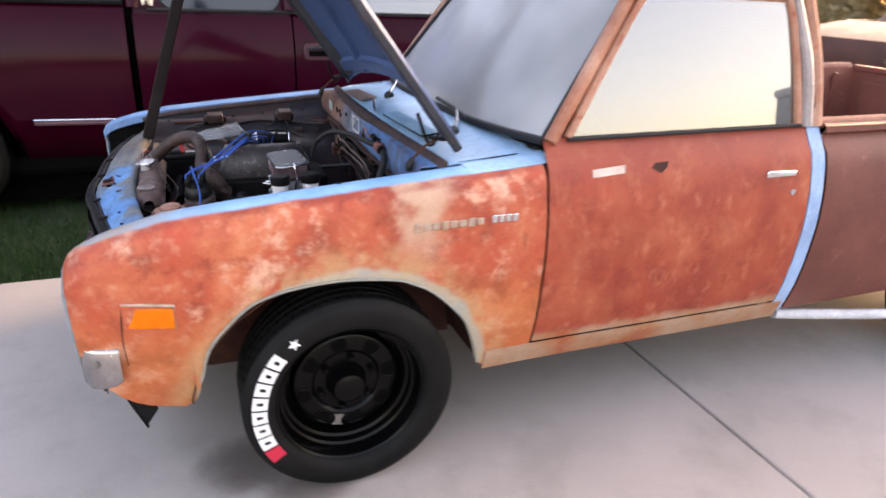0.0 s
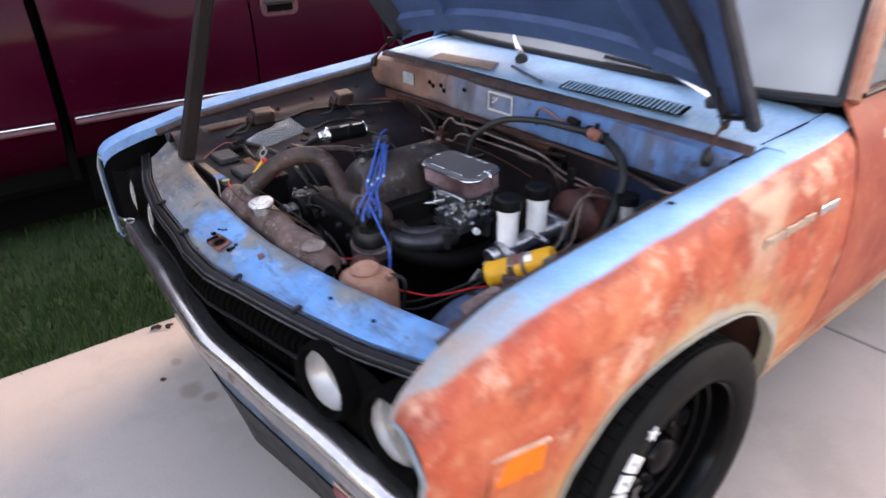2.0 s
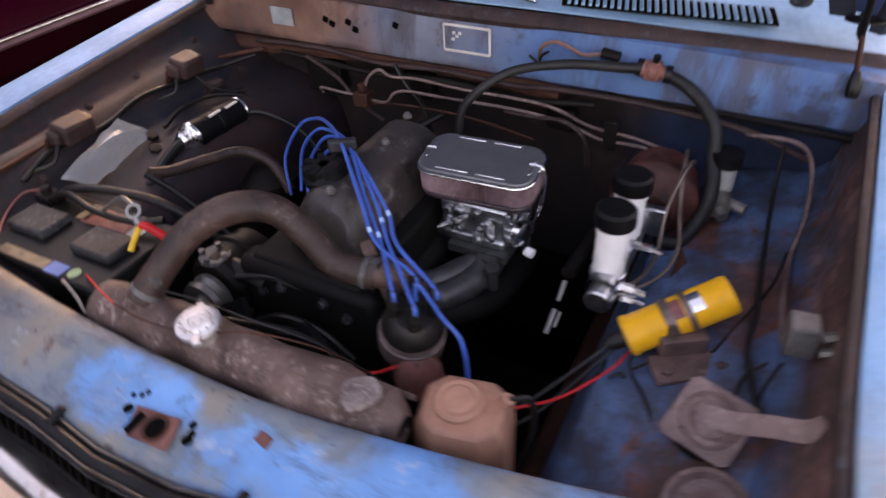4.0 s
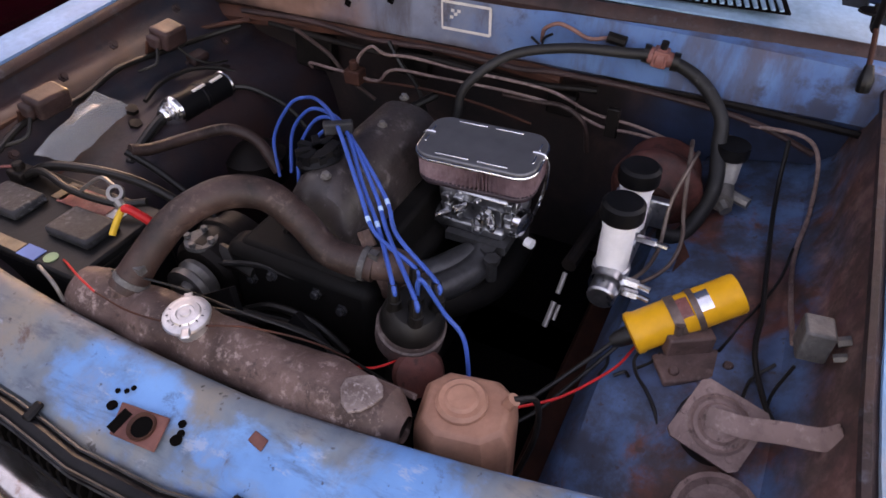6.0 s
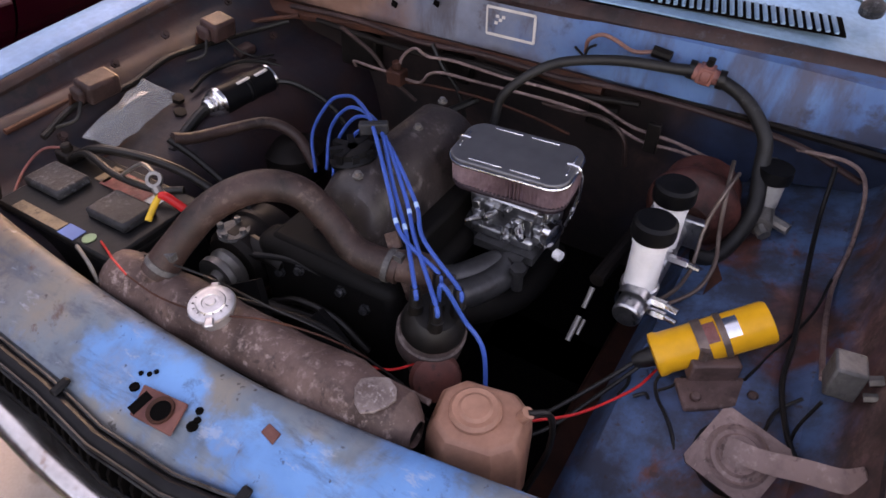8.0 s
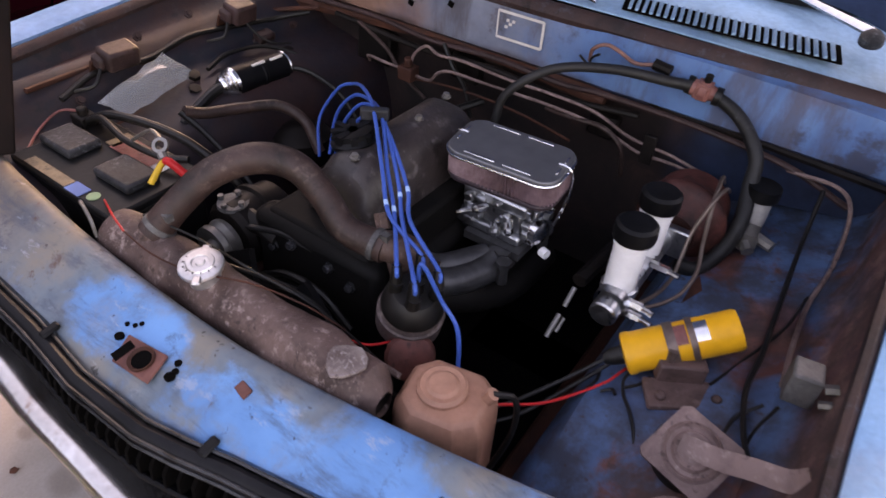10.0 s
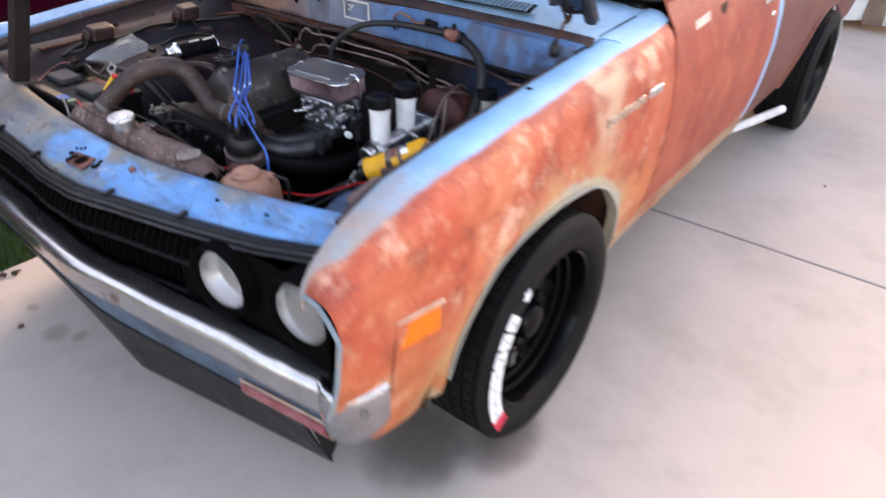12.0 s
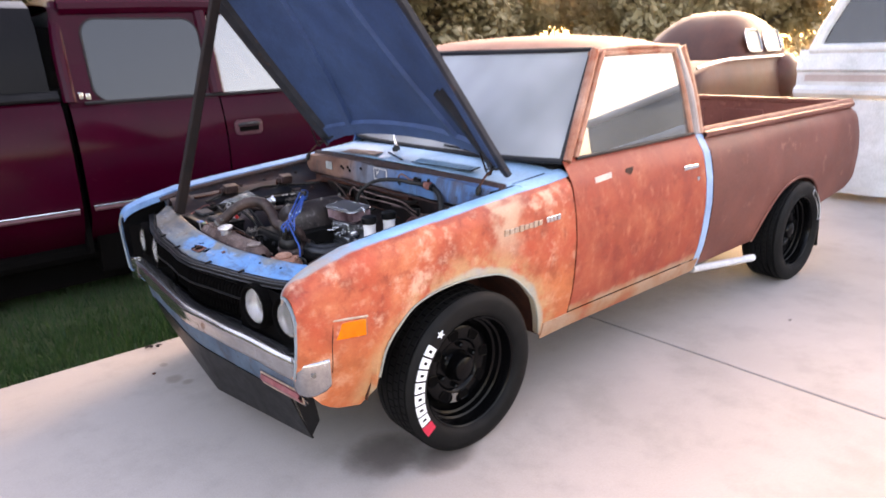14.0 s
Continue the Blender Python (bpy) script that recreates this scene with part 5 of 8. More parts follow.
    part("bumper_end", sheet(B(), cols), "chrome_old", bump, "wrapped bumper end", solid=0.003, angle=60)
    p = mirrored((-0.598 - (lean(1.58) if far else 0), 0.016, 0.489), far)
    part("bumper_bolt", lathe(B(), [(0.007, -0.004), (0.0065, 0.003), (0, 0.004)], p, (0, -1 if not far else 1, 0), 12), "alloy_dull", bump)
for y in (0.50, 1.10):
    b = B()
    box(b, (-0.595, y, 0.475), (0.10, 0.04, 0.04))
    part("bumper_bracket", b, "void", bump, bevel=0.004)

# valance and black air dam
rows = [[(bumper_line(y) + d, y, z) for d, z in ((0.030, 0.450), (0.036, 0.40), (0.046, 0.340))] for y in np.linspace(0.12, 1.48, 19)]
part("front_valance", sheet(B(), rows), bay_paint("blue_grey_valance", (0.10, 0.05, 0.05), 0.66, 0.50, (0.032, 0.054, 0.084), (0.082, 0.122, 0.170)), truck, "blue-grey valance under the bumper", solid=0.004)
for far in (False, True):
    # faded turn lamp in the valance, in a thin bright rim
    lens, rim = [], []
    for y in np.linspace(0.118, 0.325, 7):
        x = bumper_line(y)
        lens.append([mirrored((x + d, y, z), far) for d, z in ((0.040, 0.391), (0.026, 0.388), (0.023, 0.374), (0.029, 0.361), (0.044, 0.357))])
    lamp = part("turn_lamp", sheet(B(), lens), "faded_red", truck, "faded red turn lamp in the valance", solid=0.003)
    loop = [mirrored((bumper_line(y) + d, y, z), far) for y, d, z in ((0.112, 0.032, 0.394), (0.33, 0.030, 0.394), (0.33, 0.036, 0.354), (0.112, 0.038, 0.354), (0.112, 0.032, 0.394))]
    part("lamp_rim", tube(B(), loop, 0.003, 6, 0), "emblem_old", lamp, "thin dull metal rim")
    b = B()
    slab(b, [mirrored((p[0] - (lean(1.5) if far else 0), p[1], p[2]), far) for p in ((-0.606, 0.100, 0.396), (-0.600, 0.074, 0.380), (-0.597, 0.074, 0.372), (-0.600, 0.098, 0.384))], 0.004, (1, 0.4, 0))
    part("valance_trim", b, "chrome_old", truck, "bright chipped trim at the fender's lower corner")
rows = []
for k in range(25):
    y = 0.195 + 1.21 * k / 24
    e = abs(y - MID)
    x = -0.612 + 0.078 * e / 0.6 - lean(y)
    drop = 0.135 + 0.033 * (e / 0.6)
    rows.append([(bumper_line(y) + 0.040, y, 0.350), (0.5 * (x + bumper_line(y) + 0.040), y, 0.25), (x, y, drop)])
dam = part("air_dam", sheet(B(), rows), "black_plastic", truck, "black plastic air dam", solid=0.006)
for far in (False, True):
    b = B()
    slab(b, [mirrored(p, far) for p in ((-0.578, 0.198, 0.330), (-0.515, 0.198, 0.330), (-0.500, 0.198, 0.222), (-0.534, 0.198, 0.174))], 0.006, (0, 1, 0))
    part("dam_return", b, "black_plastic", dam)

# ---- hood, hinged at the cowl ----
HINGE = Matrix.Translation((0.347, MID, 0.924)) @ turn(0, 53.0, 0)


def hood_pt(u, s, d=0.0):
    """u: metres from the hinge edge towards the front, s: -1..1 across, d: below the skin."""
    half = 0.655 - 0.03 * max(0, u - 0.6)
    return HINGE @ Vector((-u - 0.05 * (1 - s * s) * (u / 0.95), s * half, 0.078 * (1 - abs(s) ** 2.4) - d))


us = [0.0, 0.03, 0.085, 0.15, 0.28, 0.42, 0.56, 0.70, 0.82, 0.90, 0.94]
ss = [-1, -0.97, -0.9, -0.75, -0.5, -0.25, 0, 0.25, 0.5, 0.75, 0.9, 0.97, 1]
rows = [[hood_pt(u + (0.045 * (1 - abs(s) ** 6) if u < 0.05 else 0), s) for s in ss] for u in us]
hood = part("hood", sheet(B(), rows), "hood_under", truck, "open hood with a dark blue underside", solid=0.003)
# turned-down edges
for s in (-1, 1):
    part("hood_edge", sheet(B(), [[hood_pt(u, s), hood_pt(u, s * 0.998, 0.016), hood_pt(u, s * 0.985, 0.022), hood_pt(u, s * 0.960, 0.022 + 0.002 * math.sin(40 * u))] for u in us]), "hood_frame", hood, "rusty folded hood edge", solid=0.003)
part("hood_edge", sheet(B(), [[hood_pt(0.94, s), hood_pt(0.943, s, 0.025), hood_pt(0.92, s, 0.028)] for s in ss]), "hood_frame", hood, "rusty folded hood edge", solid=0.003)
# pressed inner frame: rear beam, front beam, two side beams, diagonals


def beam(pts, w, h, material="hood_under"):
    b = B()
    line = spline([(p[0], p[1], 0) for p in pts], 6)
    rows = []
    for i, p in enumerate(line):
        t = (line[min(i + 1, len(line) - 1)] - line[max(i - 1, 0)]).normalized()
        nrm = Vector((-t.y, t.x, 0))
        row = []
        for o, d in ((-w, 0.004), (-w * 0.75, h), (w * 0.75, h), (w, 0.004)):
            q = p + nrm * o
            row.append(hood_pt(q.x, max(-0.99, min(0.99, q.y / 0.655)), d))
        rows.append(row)
    part("hood_brace", sheet(b, rows), material, hood, "pressed brace", solid=0.002)


beam([(0.082, -0.60), (0.096, -0.3), (0.10, 0), (0.096, 0.3), (0.082, 0.60)], 0.032, 0.022)
beam([(0.88, -0.58), (0.90, -0.3), (0.91, 0), (0.90, 0.3), (0.88, 0.58)], 0.035, 0.024)
beam([(0.04, -0.605), (0.45, -0.612), (0.88, -0.60)], 0.030, 0.026)
beam([(0.04, 0.605), (0.45, 0.612), (0.88, 0.60)], 0.030, 0.026, "hood_frame")
beam([(0.06, 0.40), (0.45, 0.27), (0.88, 0.20)], 0.022, 0.022)
beam([(0.06, -0.40), (0.45, -0.27), (0.88, -0.20)], 0.022, 0.022)
beam([(0.03, -0.585), (0.15, -0.555), (0.36, -0.49)], 0.020, 0.034, "hood_frame")
for far in (False, True):
    # hinge: bracket on the hood, disc and rod down into the bay
    b = B()
    tube(b, [hood_pt(0.14, -0.93 if not far else 0.93, 0.05), hood_pt(0.05, -0.94 if not far else 0.94, 0.075), mirrored((0.292, 0.187, 0.955), far)], 0.0065, 8, 3, 0.6)
    hb = part("hinge", b, "grime", truck, "rusty hood hinge", bevel=0.004)
    part("hinge_disc", lathe(B(), [(0, 0.004), (0.026, 0.003), (0.027, 0), (0, -0.002)], mirrored((0.289, 0.185, 0.943), far), (0.1, 0, 1), 20), "grime", hb)
    part("hinge_rod", tube(B(), [mirrored(p, far) for p in ((0.289, 0.185, 0.943), (0.250, 0.182, 0.925), (0.215, 0.178, 0.892))], 0.004, 8, 4), "rust_dark", hb)
    part("rubber_stop", tube(B(), [mirrored(p, far) for p in ((0.216, 0.178, 0.896), (0.206, 0.176, 0.878), (0.204, 0.175, 0.862))], [0.006, 0.0105, 0.009], 10, 2), "hose_black", hb, "black oval rubber stop")
# the stick that holds the hood open
foot, head = Vector((-0.500, 1.296, 0.735)), Vector((-0.196, 1.300, 1.680))
d = (head - foot)
b = B()
mtx = Matrix.Translation((foot + head) / 2) @ d.to_track_quat("Z", "Y").to_matrix().to_4x4() @ Matrix.Diagonal((0.032, 0.040, d.length, 1))
bmesh.ops.create_cube(b, size=1, matrix=mtx)
tagged(part("prop_stick", b, "wood", bevel=0.005), "weathered brown wooden stick propping the hood open", "stick")

# ---- engine bay: walls ----
def wall_rows(xs, prof):
    return [[(x, y, z) for y, z in prof(x)] for x in xs]


# near inner fender: drops from the fender lip, steps out over the wheel, falls to the frame
xs = np.linspace(-0.50, 0.34, 29)
rows = wall_rows(xs, lambda x: [(inner_edge(x) + 0.001, float(np.interp(x, XT, ZT)) - 0.02), (inner_edge(x) + 0.015, float(np.interp(x, XT, ZT)) - 0.07), (0.162, 0.72), (0.19, 0.685 - 0.25 * max(0, -0.30 - x)), (0.30, 0.66 - 0.35 * max(0, -0.30 - x)), (0.385, 0.635 - 0.5 * max(0, -0.30 - x)), (0.415, 0.56), (0.425, 0.42), (0.43, 0.25)])
apron = part("inner_fender", sheet(B(), rows), "apron_l", truck, "dirty blue inner fender with rust, shade put into its tone", solid=0.004)
part("lip_flange", tube(B(), [(x, inner_edge(x) + 0.005, float(np.interp(x, XT, ZT)) - 0.020) for x in np.linspace(-0.52, 0.30, 15)], 0.012, 8, 1, 0.7), "rust_lip", apron, "rusty flange")
# far inner fender
rows = wall_rows(xs, lambda x: [(2 * MID - inner_edge(x) - 0.001, float(np.interp(x, XT, ZT)) - 0.02), (1.44, float(np.interp(x, XT, ZT)) - 0.06), (1.40, 0.78), (1.365, 0.75), (1.34, 0.715), (1.26, 0.69), (1.19, 0.655), (1.165, 0.52), (1.16, 0.25)])
rows = [[Vector((p.x, p.y, p.z + 0.035 * math.exp(-((p.x + 0.03) / 0.17) ** 2 - ((p.y - 1.24) / 0.09) ** 2))) for p in spline(row, 4)] for row in rows]
apron_far = part("inner_fender", sheet(B(), rows), "apron_r", truck, "rusty inner fender with shade in its dark tone", solid=0.004)
part("lip_flange", tube(B(), [(x, 2 * MID - inner_edge(x) - 0.007, float(np.interp(x, XT, ZT)) - 0.022) for x in np.linspace(-0.52, 0.30, 15)], 0.012, 8, 1, 0.7), "rust_lip", apron_far, "rusty flange")
# firewall: a shallow blue upper box, a dark lower wall set back
rows = [[(0.245 + 0.05 * ((y - MID) / 0.66) ** 2, y, 0.905 - 0.022 * abs((y - MID) / 0.665) ** 3), (0.222, y, 0.895 - 0.014 * abs((y - MID) / 0.665) ** 3), (0.212, y, 0.84), (0.214, y, 0.805), (0.235, y, 0.788), (0.262, y, 0.770)] for y in np.linspace(0.135, 1.465, 25)]
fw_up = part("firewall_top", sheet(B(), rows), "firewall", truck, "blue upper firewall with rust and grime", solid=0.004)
rows = [[(0.262, y, 0.772), (0.285, y, 0.70), (0.292, min(max(y, 0.352), 1.248), 0.655), (0.30, min(max(y, 0.352), 1.248), 0.55), (0.31, min(max(y, 0.352), 1.248), 0.25)] for y in np.linspace(0.135, 1.465, 17)]
# lower wall: grime, plus the bay's deep shade put into near-black tones
q = Nodes("grimy_shaded_firewall", 0.7)
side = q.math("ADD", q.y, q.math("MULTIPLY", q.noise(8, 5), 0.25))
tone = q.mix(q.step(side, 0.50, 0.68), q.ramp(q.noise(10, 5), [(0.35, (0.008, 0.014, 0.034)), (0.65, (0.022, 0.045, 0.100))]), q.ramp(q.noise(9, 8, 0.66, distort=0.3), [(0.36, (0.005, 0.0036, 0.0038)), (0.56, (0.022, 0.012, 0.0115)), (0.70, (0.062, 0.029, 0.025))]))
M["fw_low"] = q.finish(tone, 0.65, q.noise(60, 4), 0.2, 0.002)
fw_low = part("firewall", sheet(B(), rows), "fw_low", truck, "grimy lower firewall with deep shade in its dark tones", solid=0.004)
part("firewall_pad", tube(B(), [(0.236 + 0.004 * math.sin(9 * y), y, 0.782 - 0.014 * math.sin(5 * y)) for y in np.linspace(0.62, 1.40, 11)], 0.022, 8, 2, 0.6), "rust_dark", fw_up, "rusty ragged seam")
part("firewall_seam", tube(B(), [(0.215, 0.15, 0.79), (0.222, 0.35, 0.795), (0.222, 0.52, 0.800), (0.218, 0.66, 0.835)], 0.006, 6, 3), "grime", fw_up)


def tag_frame(y0, y1, z0, z1, x, name, material, label):
    """A faded decal: a thin pale border with a dull field."""
    b = B()
    w = 0.0045
    for yc, zc, sy, sz in (((y0 + y1) / 2, z1, y1 - y0, w), ((y0 + y1) / 2, z0, y1 - y0, w), (y0, (z0 + z1) / 2, w, z1 - z0), (y1, (z0 + z1) / 2, w * 0.6, z1 - z0)):
        box(b, (x, yc, zc), (0.0015, sy, sz))
    return part(name, b, material, fw_up, label)


tag_frame(0.752, 0.845, 0.838, 0.886, 0.2085, "decal_frame", "sticker_white", "worn white decal border")
b = B()
for k, (dy, dz) in enumerate(((0.824, 0.872), (0.818, 0.866), (0.826, 0.860), (0.812, 0.872))):
    box(b, (0.208, dy, dz), (0.0015, 0.006, 0.005))
part("decal_mark", b, "sticker_white", fw_up, "small white marks")
b = B()
box(b, (0.2085, 1.228, 0.855), (0.0025, 0.055, 0.036))
part("data_plate", b, worn("worn_plate", (0.36, 0.42, 0.46), (0.55, 0.58, 0.58), 0.45, 50, 0.4), fw_up, "worn silver data plate")
for y, z in ((1.115, 0.862), (1.10, 0.855), (1.06, 0.863), (1.045, 0.850), (0.95, 0.87)):
    part("torn_hole", box(B(), (0.208, y, z), (0.004, 0.011, 0.010), turn(20, 0, 0)), "void", fw_up)

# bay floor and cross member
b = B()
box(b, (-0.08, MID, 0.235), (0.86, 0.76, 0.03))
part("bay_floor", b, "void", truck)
b = B()
box(b, (0.0, MID, 0.30), (0.12, 0.78, 0.10))
part("cross_member", b, "grime", truck, bevel=0.01)
for y in (0.455, 1.145):
    b = B()
    box(b, (-0.10, y, 0.33), (0.86, 0.05, 0.10))
    part("frame_rail", b, "rust_dark", truck, bevel=0.008)

# ---- radiator ----
rows = []
for y in [0.548, 0.554, 0.570, *np.linspace(0.59, 1.01, 26), 1.030, 1.044, 1.05]:
    e = min(y - 0.544, 1.054 - y)
    k = min(1, (e / 0.03)) ** 0.5
    k *= 1 + 0.035 * math.sin(31 * y) + 0.03 * math.sin(57 * y + 1)
    dent = lambda a: 1 + 0.05 * math.sin(43 * y + 3 * a) * math.sin(19 * y - 2 * a) + 0.03 * math.sin(90 * y + a)
    rows.append([(-0.476 + 0.040 * k * dent(a) * math.cos(a), y, 0.696 + (0.043 * k * dent(a) if math.sin(a) > 0 else 0.02) * math.sin(a)) for a in [2 * math.pi * i / 20 for i in range(20)] + [0.0]])
rad = part("radiator", sheet(B(), rows), "radiator", truck, "brown radiator with a rounded top tank")
b = B()
box(b, (-0.478, 0.805, 0.48), (0.045, 0.50, 0.43))
part("core", b, "grime", rad)
b = B()
for k in range(46):
    box(b, (-0.454, 0.565 + 0.48 * k / 45, 0.48), (0.004, 0.003, 0.40))
part("fins", b, "alloy_dull", rad)
b = B()
slab(b, [(-0.480 + (0.024 + 0.005 * math.sin(5.3 * k)) * math.cos(k * math.pi / 5), 0.596 + (0.022 + 0.004 * math.sin(7.1 * k)) * math.sin(k * math.pi / 5), 0.7365 + 0.08 * 0.022 * math.sin(k * math.pi / 5)) for k in range(10)], 0.004)
part("solder_patch", b, grimy("pale_solder", (0.09, 0.062, 0.056), (0.21, 0.165, 0.155), (0.42, 0.37, 0.36), 0.5, 30.0, 0.8), rad, "pale ragged solder patch", bevel=0.001)
part("tank_seam", tube(B(), [(-0.4365, y, 0.700) for y in np.linspace(0.556, 1.040, 9)], 0.004, 6, 1, 0.6), "radiator", rad, "folded tank seam")
cap_c = (-0.488, 0.828, 0.752)
b = B()
lathe(b, [(0.020, -0.022), (0.020, 0.0), (0.0270, 0.001), (0.0285, 0.005), (0.0275, 0.008), (0.024, 0.0095), (0.018, 0.0095), (0.0165, 0.0115), (0.011, 0.0120), (0.010, 0.0105), (0.0065, 0.0105), (0.0055, 0.0125), (0, 0.013)], cap_c, (-0.12, -0.05, 1), 36)
cap = part("radiator_cap", b, "cap_metal", rad, "bright metal radiator cap")
for a in (0.7, 0.7 + math.pi):
    b = box(B(), Vector(cap_c) + Vector((0.030 * math.cos(a), 0.030 * math.sin(a), 0.005)), (0.014, 0.011, 0.005), turn(0, 0, math.degrees(a)))
    part("cap_ear", b, "cap_metal", cap, bevel=0.002)
b = B()
for k in range(14):
    a = 2 * math.pi * k / 14
    box(b, Vector(cap_c) + Vector((0.0212 * math.cos(a), 0.0212 * math.sin(a), 0.0098)), (0.0028, 0.0014, 0.001), turn(0, 0, math.degrees(a)))
part("cap_print", b, "regulator", cap, "embossed marks")
# upper hose with clamps
part("radiator_neck", tube(B(), [(-0.482, 0.962, 0.705), (-0.468, 0.950, 0.738)], 0.020, 16, 0), "radiator", rad)
hose = [(-0.472, 0.953, 0.733), (-0.440, 0.937, 0.768), (-0.393, 0.914, 0.806), (-0.347, 0.876, 0.824), (-0.320, 0.830, 0.817), (-0.314, 0.786, 0.784), (-0.320, 0.742, 0.754), (-0.310, 0.682, 0.745)]
uh = part("radiator_hose", tube(B(), hose, [0.0225, 0.0205, 0.0205, 0.0215, 0.021, 0.020, 0.020, 0.021], 18, 6), "hose", truck, "thick brown-grey upper radiator hose")
for i, j in ((0, 1), (7, 6)):
    p, d = Vector(hose[i]), (Vector(hose[j]) - Vector(hose[i])).normalized()
    b = B()
    lathe(b, [(0.0215, -0.004), (0.0232, -0.004), (0.0232, 0.004), (0.0215, 0.004)], p + d * 0.014, d, 24, True)
    box(b, p + d * 0.018 + Vector((0, -0.02, 0.02)), (0.010, 0.012, 0.010))
    part("hose_clamp", b, "regulator", uh, "metal hose clamp")

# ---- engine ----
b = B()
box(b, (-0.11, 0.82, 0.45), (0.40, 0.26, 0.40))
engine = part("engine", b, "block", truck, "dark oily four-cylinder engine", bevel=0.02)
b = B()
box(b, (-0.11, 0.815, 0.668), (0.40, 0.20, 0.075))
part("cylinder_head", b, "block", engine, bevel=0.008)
# rounded valve cover
rows = []
for x in [-0.272, -0.268, -0.255, *np.linspace(-0.23, -0.01, 8), 0.018, 0.030, 0.034]:
    e = min(x + 0.276, 0.038 - x)
    k = min(1, e / 0.03) ** 0.5
    row = []
    for i in range(15):
        a = math.pi * i / 14
        row.append((x, 0.808 - 0.062 * (abs(math.cos(a)) ** 0.85) * math.copysign(1, math.cos(a)) * (0.85 + 0.15 * k), 0.700 + (0.100 * k + 0.004) * math.sin(a) ** 0.85))
    rows.append(row)
vc = part("valve_cover", sheet(B(), rows), grimy("greasy_valve_cover", (0.010, 0.0075, 0.0072), (0.038, 0.028, 0.027), (0.17, 0.145, 0.14), 0.40, 10.0, 0.75, gloss=0.5), engine, "greasy dark valve cover", solid=0.004)
b = B()
lathe(b, [(0.034, 0), (0.036, 0.008), (0.030, 0.014), (0.030, 0.022), (0.012, 0.024), (0, 0.022)], (-0.195, 0.836, 0.792), (0, 0.2, 1), 24)
for a in range(0, 180, 45):
    box(b, (-0.195, 0.838, 0.810), (0.066, 0.010, 0.014), turn(0, 0, a))
part("oil_cap", b, "black_plastic", vc, "black oil filler cap")
for x, y in ((-0.085, 0.800), (0.005, 0.812), (-0.235, 0.80)):
    part("cover_bolt", lathe(B(), [(0.008, 0), (0.008, 0.003), (0.005, 0.003), (0.005, 0.008), (0, 0.009)], (x, y, 0.801), (0, 0, 1), 8), "alloy_dull", vc)
b = B()
box(b, (-0.298, 0.812, 0.52), (0.05, 0.25, 0.36))
part("timing_cover", b, "block", engine, bevel=0.015)
b = B()
lathe(b, [(0, 0), (0.075, 0), (0.078, 0.012), (0.070, 0.018), (0.078, 0.024), (0.075, 0.036), (0.03, 0.036), (0.03, 0.06), (0, 0.06)], (-0.33, 0.812, 0.55), (-1, 0, 0), 32)
part("water_pump_pulley", b, "grime", engine)
fan = part("fan", rod(B(), (-0.37, 0.812, 0.55), (-0.425, 0.812, 0.55), 0.035, 18), "black_plastic", engine, "dark cooling fan")
for k in range(6):
    a = 2 * math.pi * k / 6
    b = box(B(), (-0.415, 0.812 + 0.095 * math.cos(a), 0.55 + 0.095 * math.sin(a)), (0.012, 0.13, 0.06), turn(math.degrees(a), 25, 0))
    part("fan_blade", b, "black_plastic", engine)
for pts, rr, m_ in (([(-0.345, 0.900, 0.600), (-0.352, 0.835, 0.642), (-0.350, 0.770, 0.640), (-0.345, 0.720, 0.595)], 0.006, "hose_black"), ([(-0.330, 0.935, 0.668), (-0.322, 0.870, 0.682), (-0.318, 0.800, 0.678), (-0.315, 0.745, 0.690)], 0.0045, "hose_dusty")):
    part("bypass_pipe", tube(B(), pts, rr, 8, 5), m_, engine, "thin dark pipe across the engine front")
for y, z in ((0.735, 0.675), (0.775, 0.690), (0.850, 0.694), (0.890, 0.672)):
    part("cover_bolt", lathe(B(), [(0.009, 0), (0.009, 0.004), (0.006, 0.004), (0.006, 0.009), (0, 0.010)], (-0.324, y, z - 0.02), (-1, 0, 0.1), 6), "dust_grey", engine)
# thermostat housing
b = B()
tube(b, [(-0.312, 0.694, 0.748), (-0.296, 0.667, 0.743), (-0.275, 0.665, 0.715), (-0.265, 0.690, 0.68)], [0.020, 0.023, 0.026, 0.030], 14, 4)
box(b, (-0.268, 0.672, 0.705), (0.07, 0.06, 0.014), turn(0, 30, 0))
rod(b, (-0.292, 0.700, 0.758), (-0.284, 0.712, 0.775), 0.010, 6)
part("thermostat_housing", b, grimy("corroded_housing", (0.028, 0.015, 0.013), (0.085, 0.048, 0.040), (0.22, 0.16, 0.14), 0.6, 22.0, 0.8), engine, "corroded thermostat housing", bevel=0.002)
# alternator at the far front
b = B()
lathe(b, [(0, 0), (0.050, 0), (0.058, 0.010), (0.058, 0.055), (0.064, 0.058), (0.064, 0.066), (0.056, 0.068), (0.054, 0.10), (0.040, 0.11), (0, 0.11)], (-0.335, 0.985, 0.625), (1, 0, 0), 28)
alt = part("alternator", b, "grime", engine, "dirty alternator")
b = B()
lathe(b, [(0, 0.0), (0.012, 0.0), (0.014, 0.010), (0.036, 0.004), (0.037, 0.014), (0.030, 0.020), (0.037, 0.028), (0.036, 0.036), (0, 0.036)], (-0.375, 0.985, 0.625), (1, 0, 0), 28)
part("alternator_pulley", b, "alloy_dull", alt)
b = B()
slab(b, disc_outline((-0.315, 0.99, 0.676), 0.025, 20, axis="z"), 0.006, (0.15, -0.05, 1))
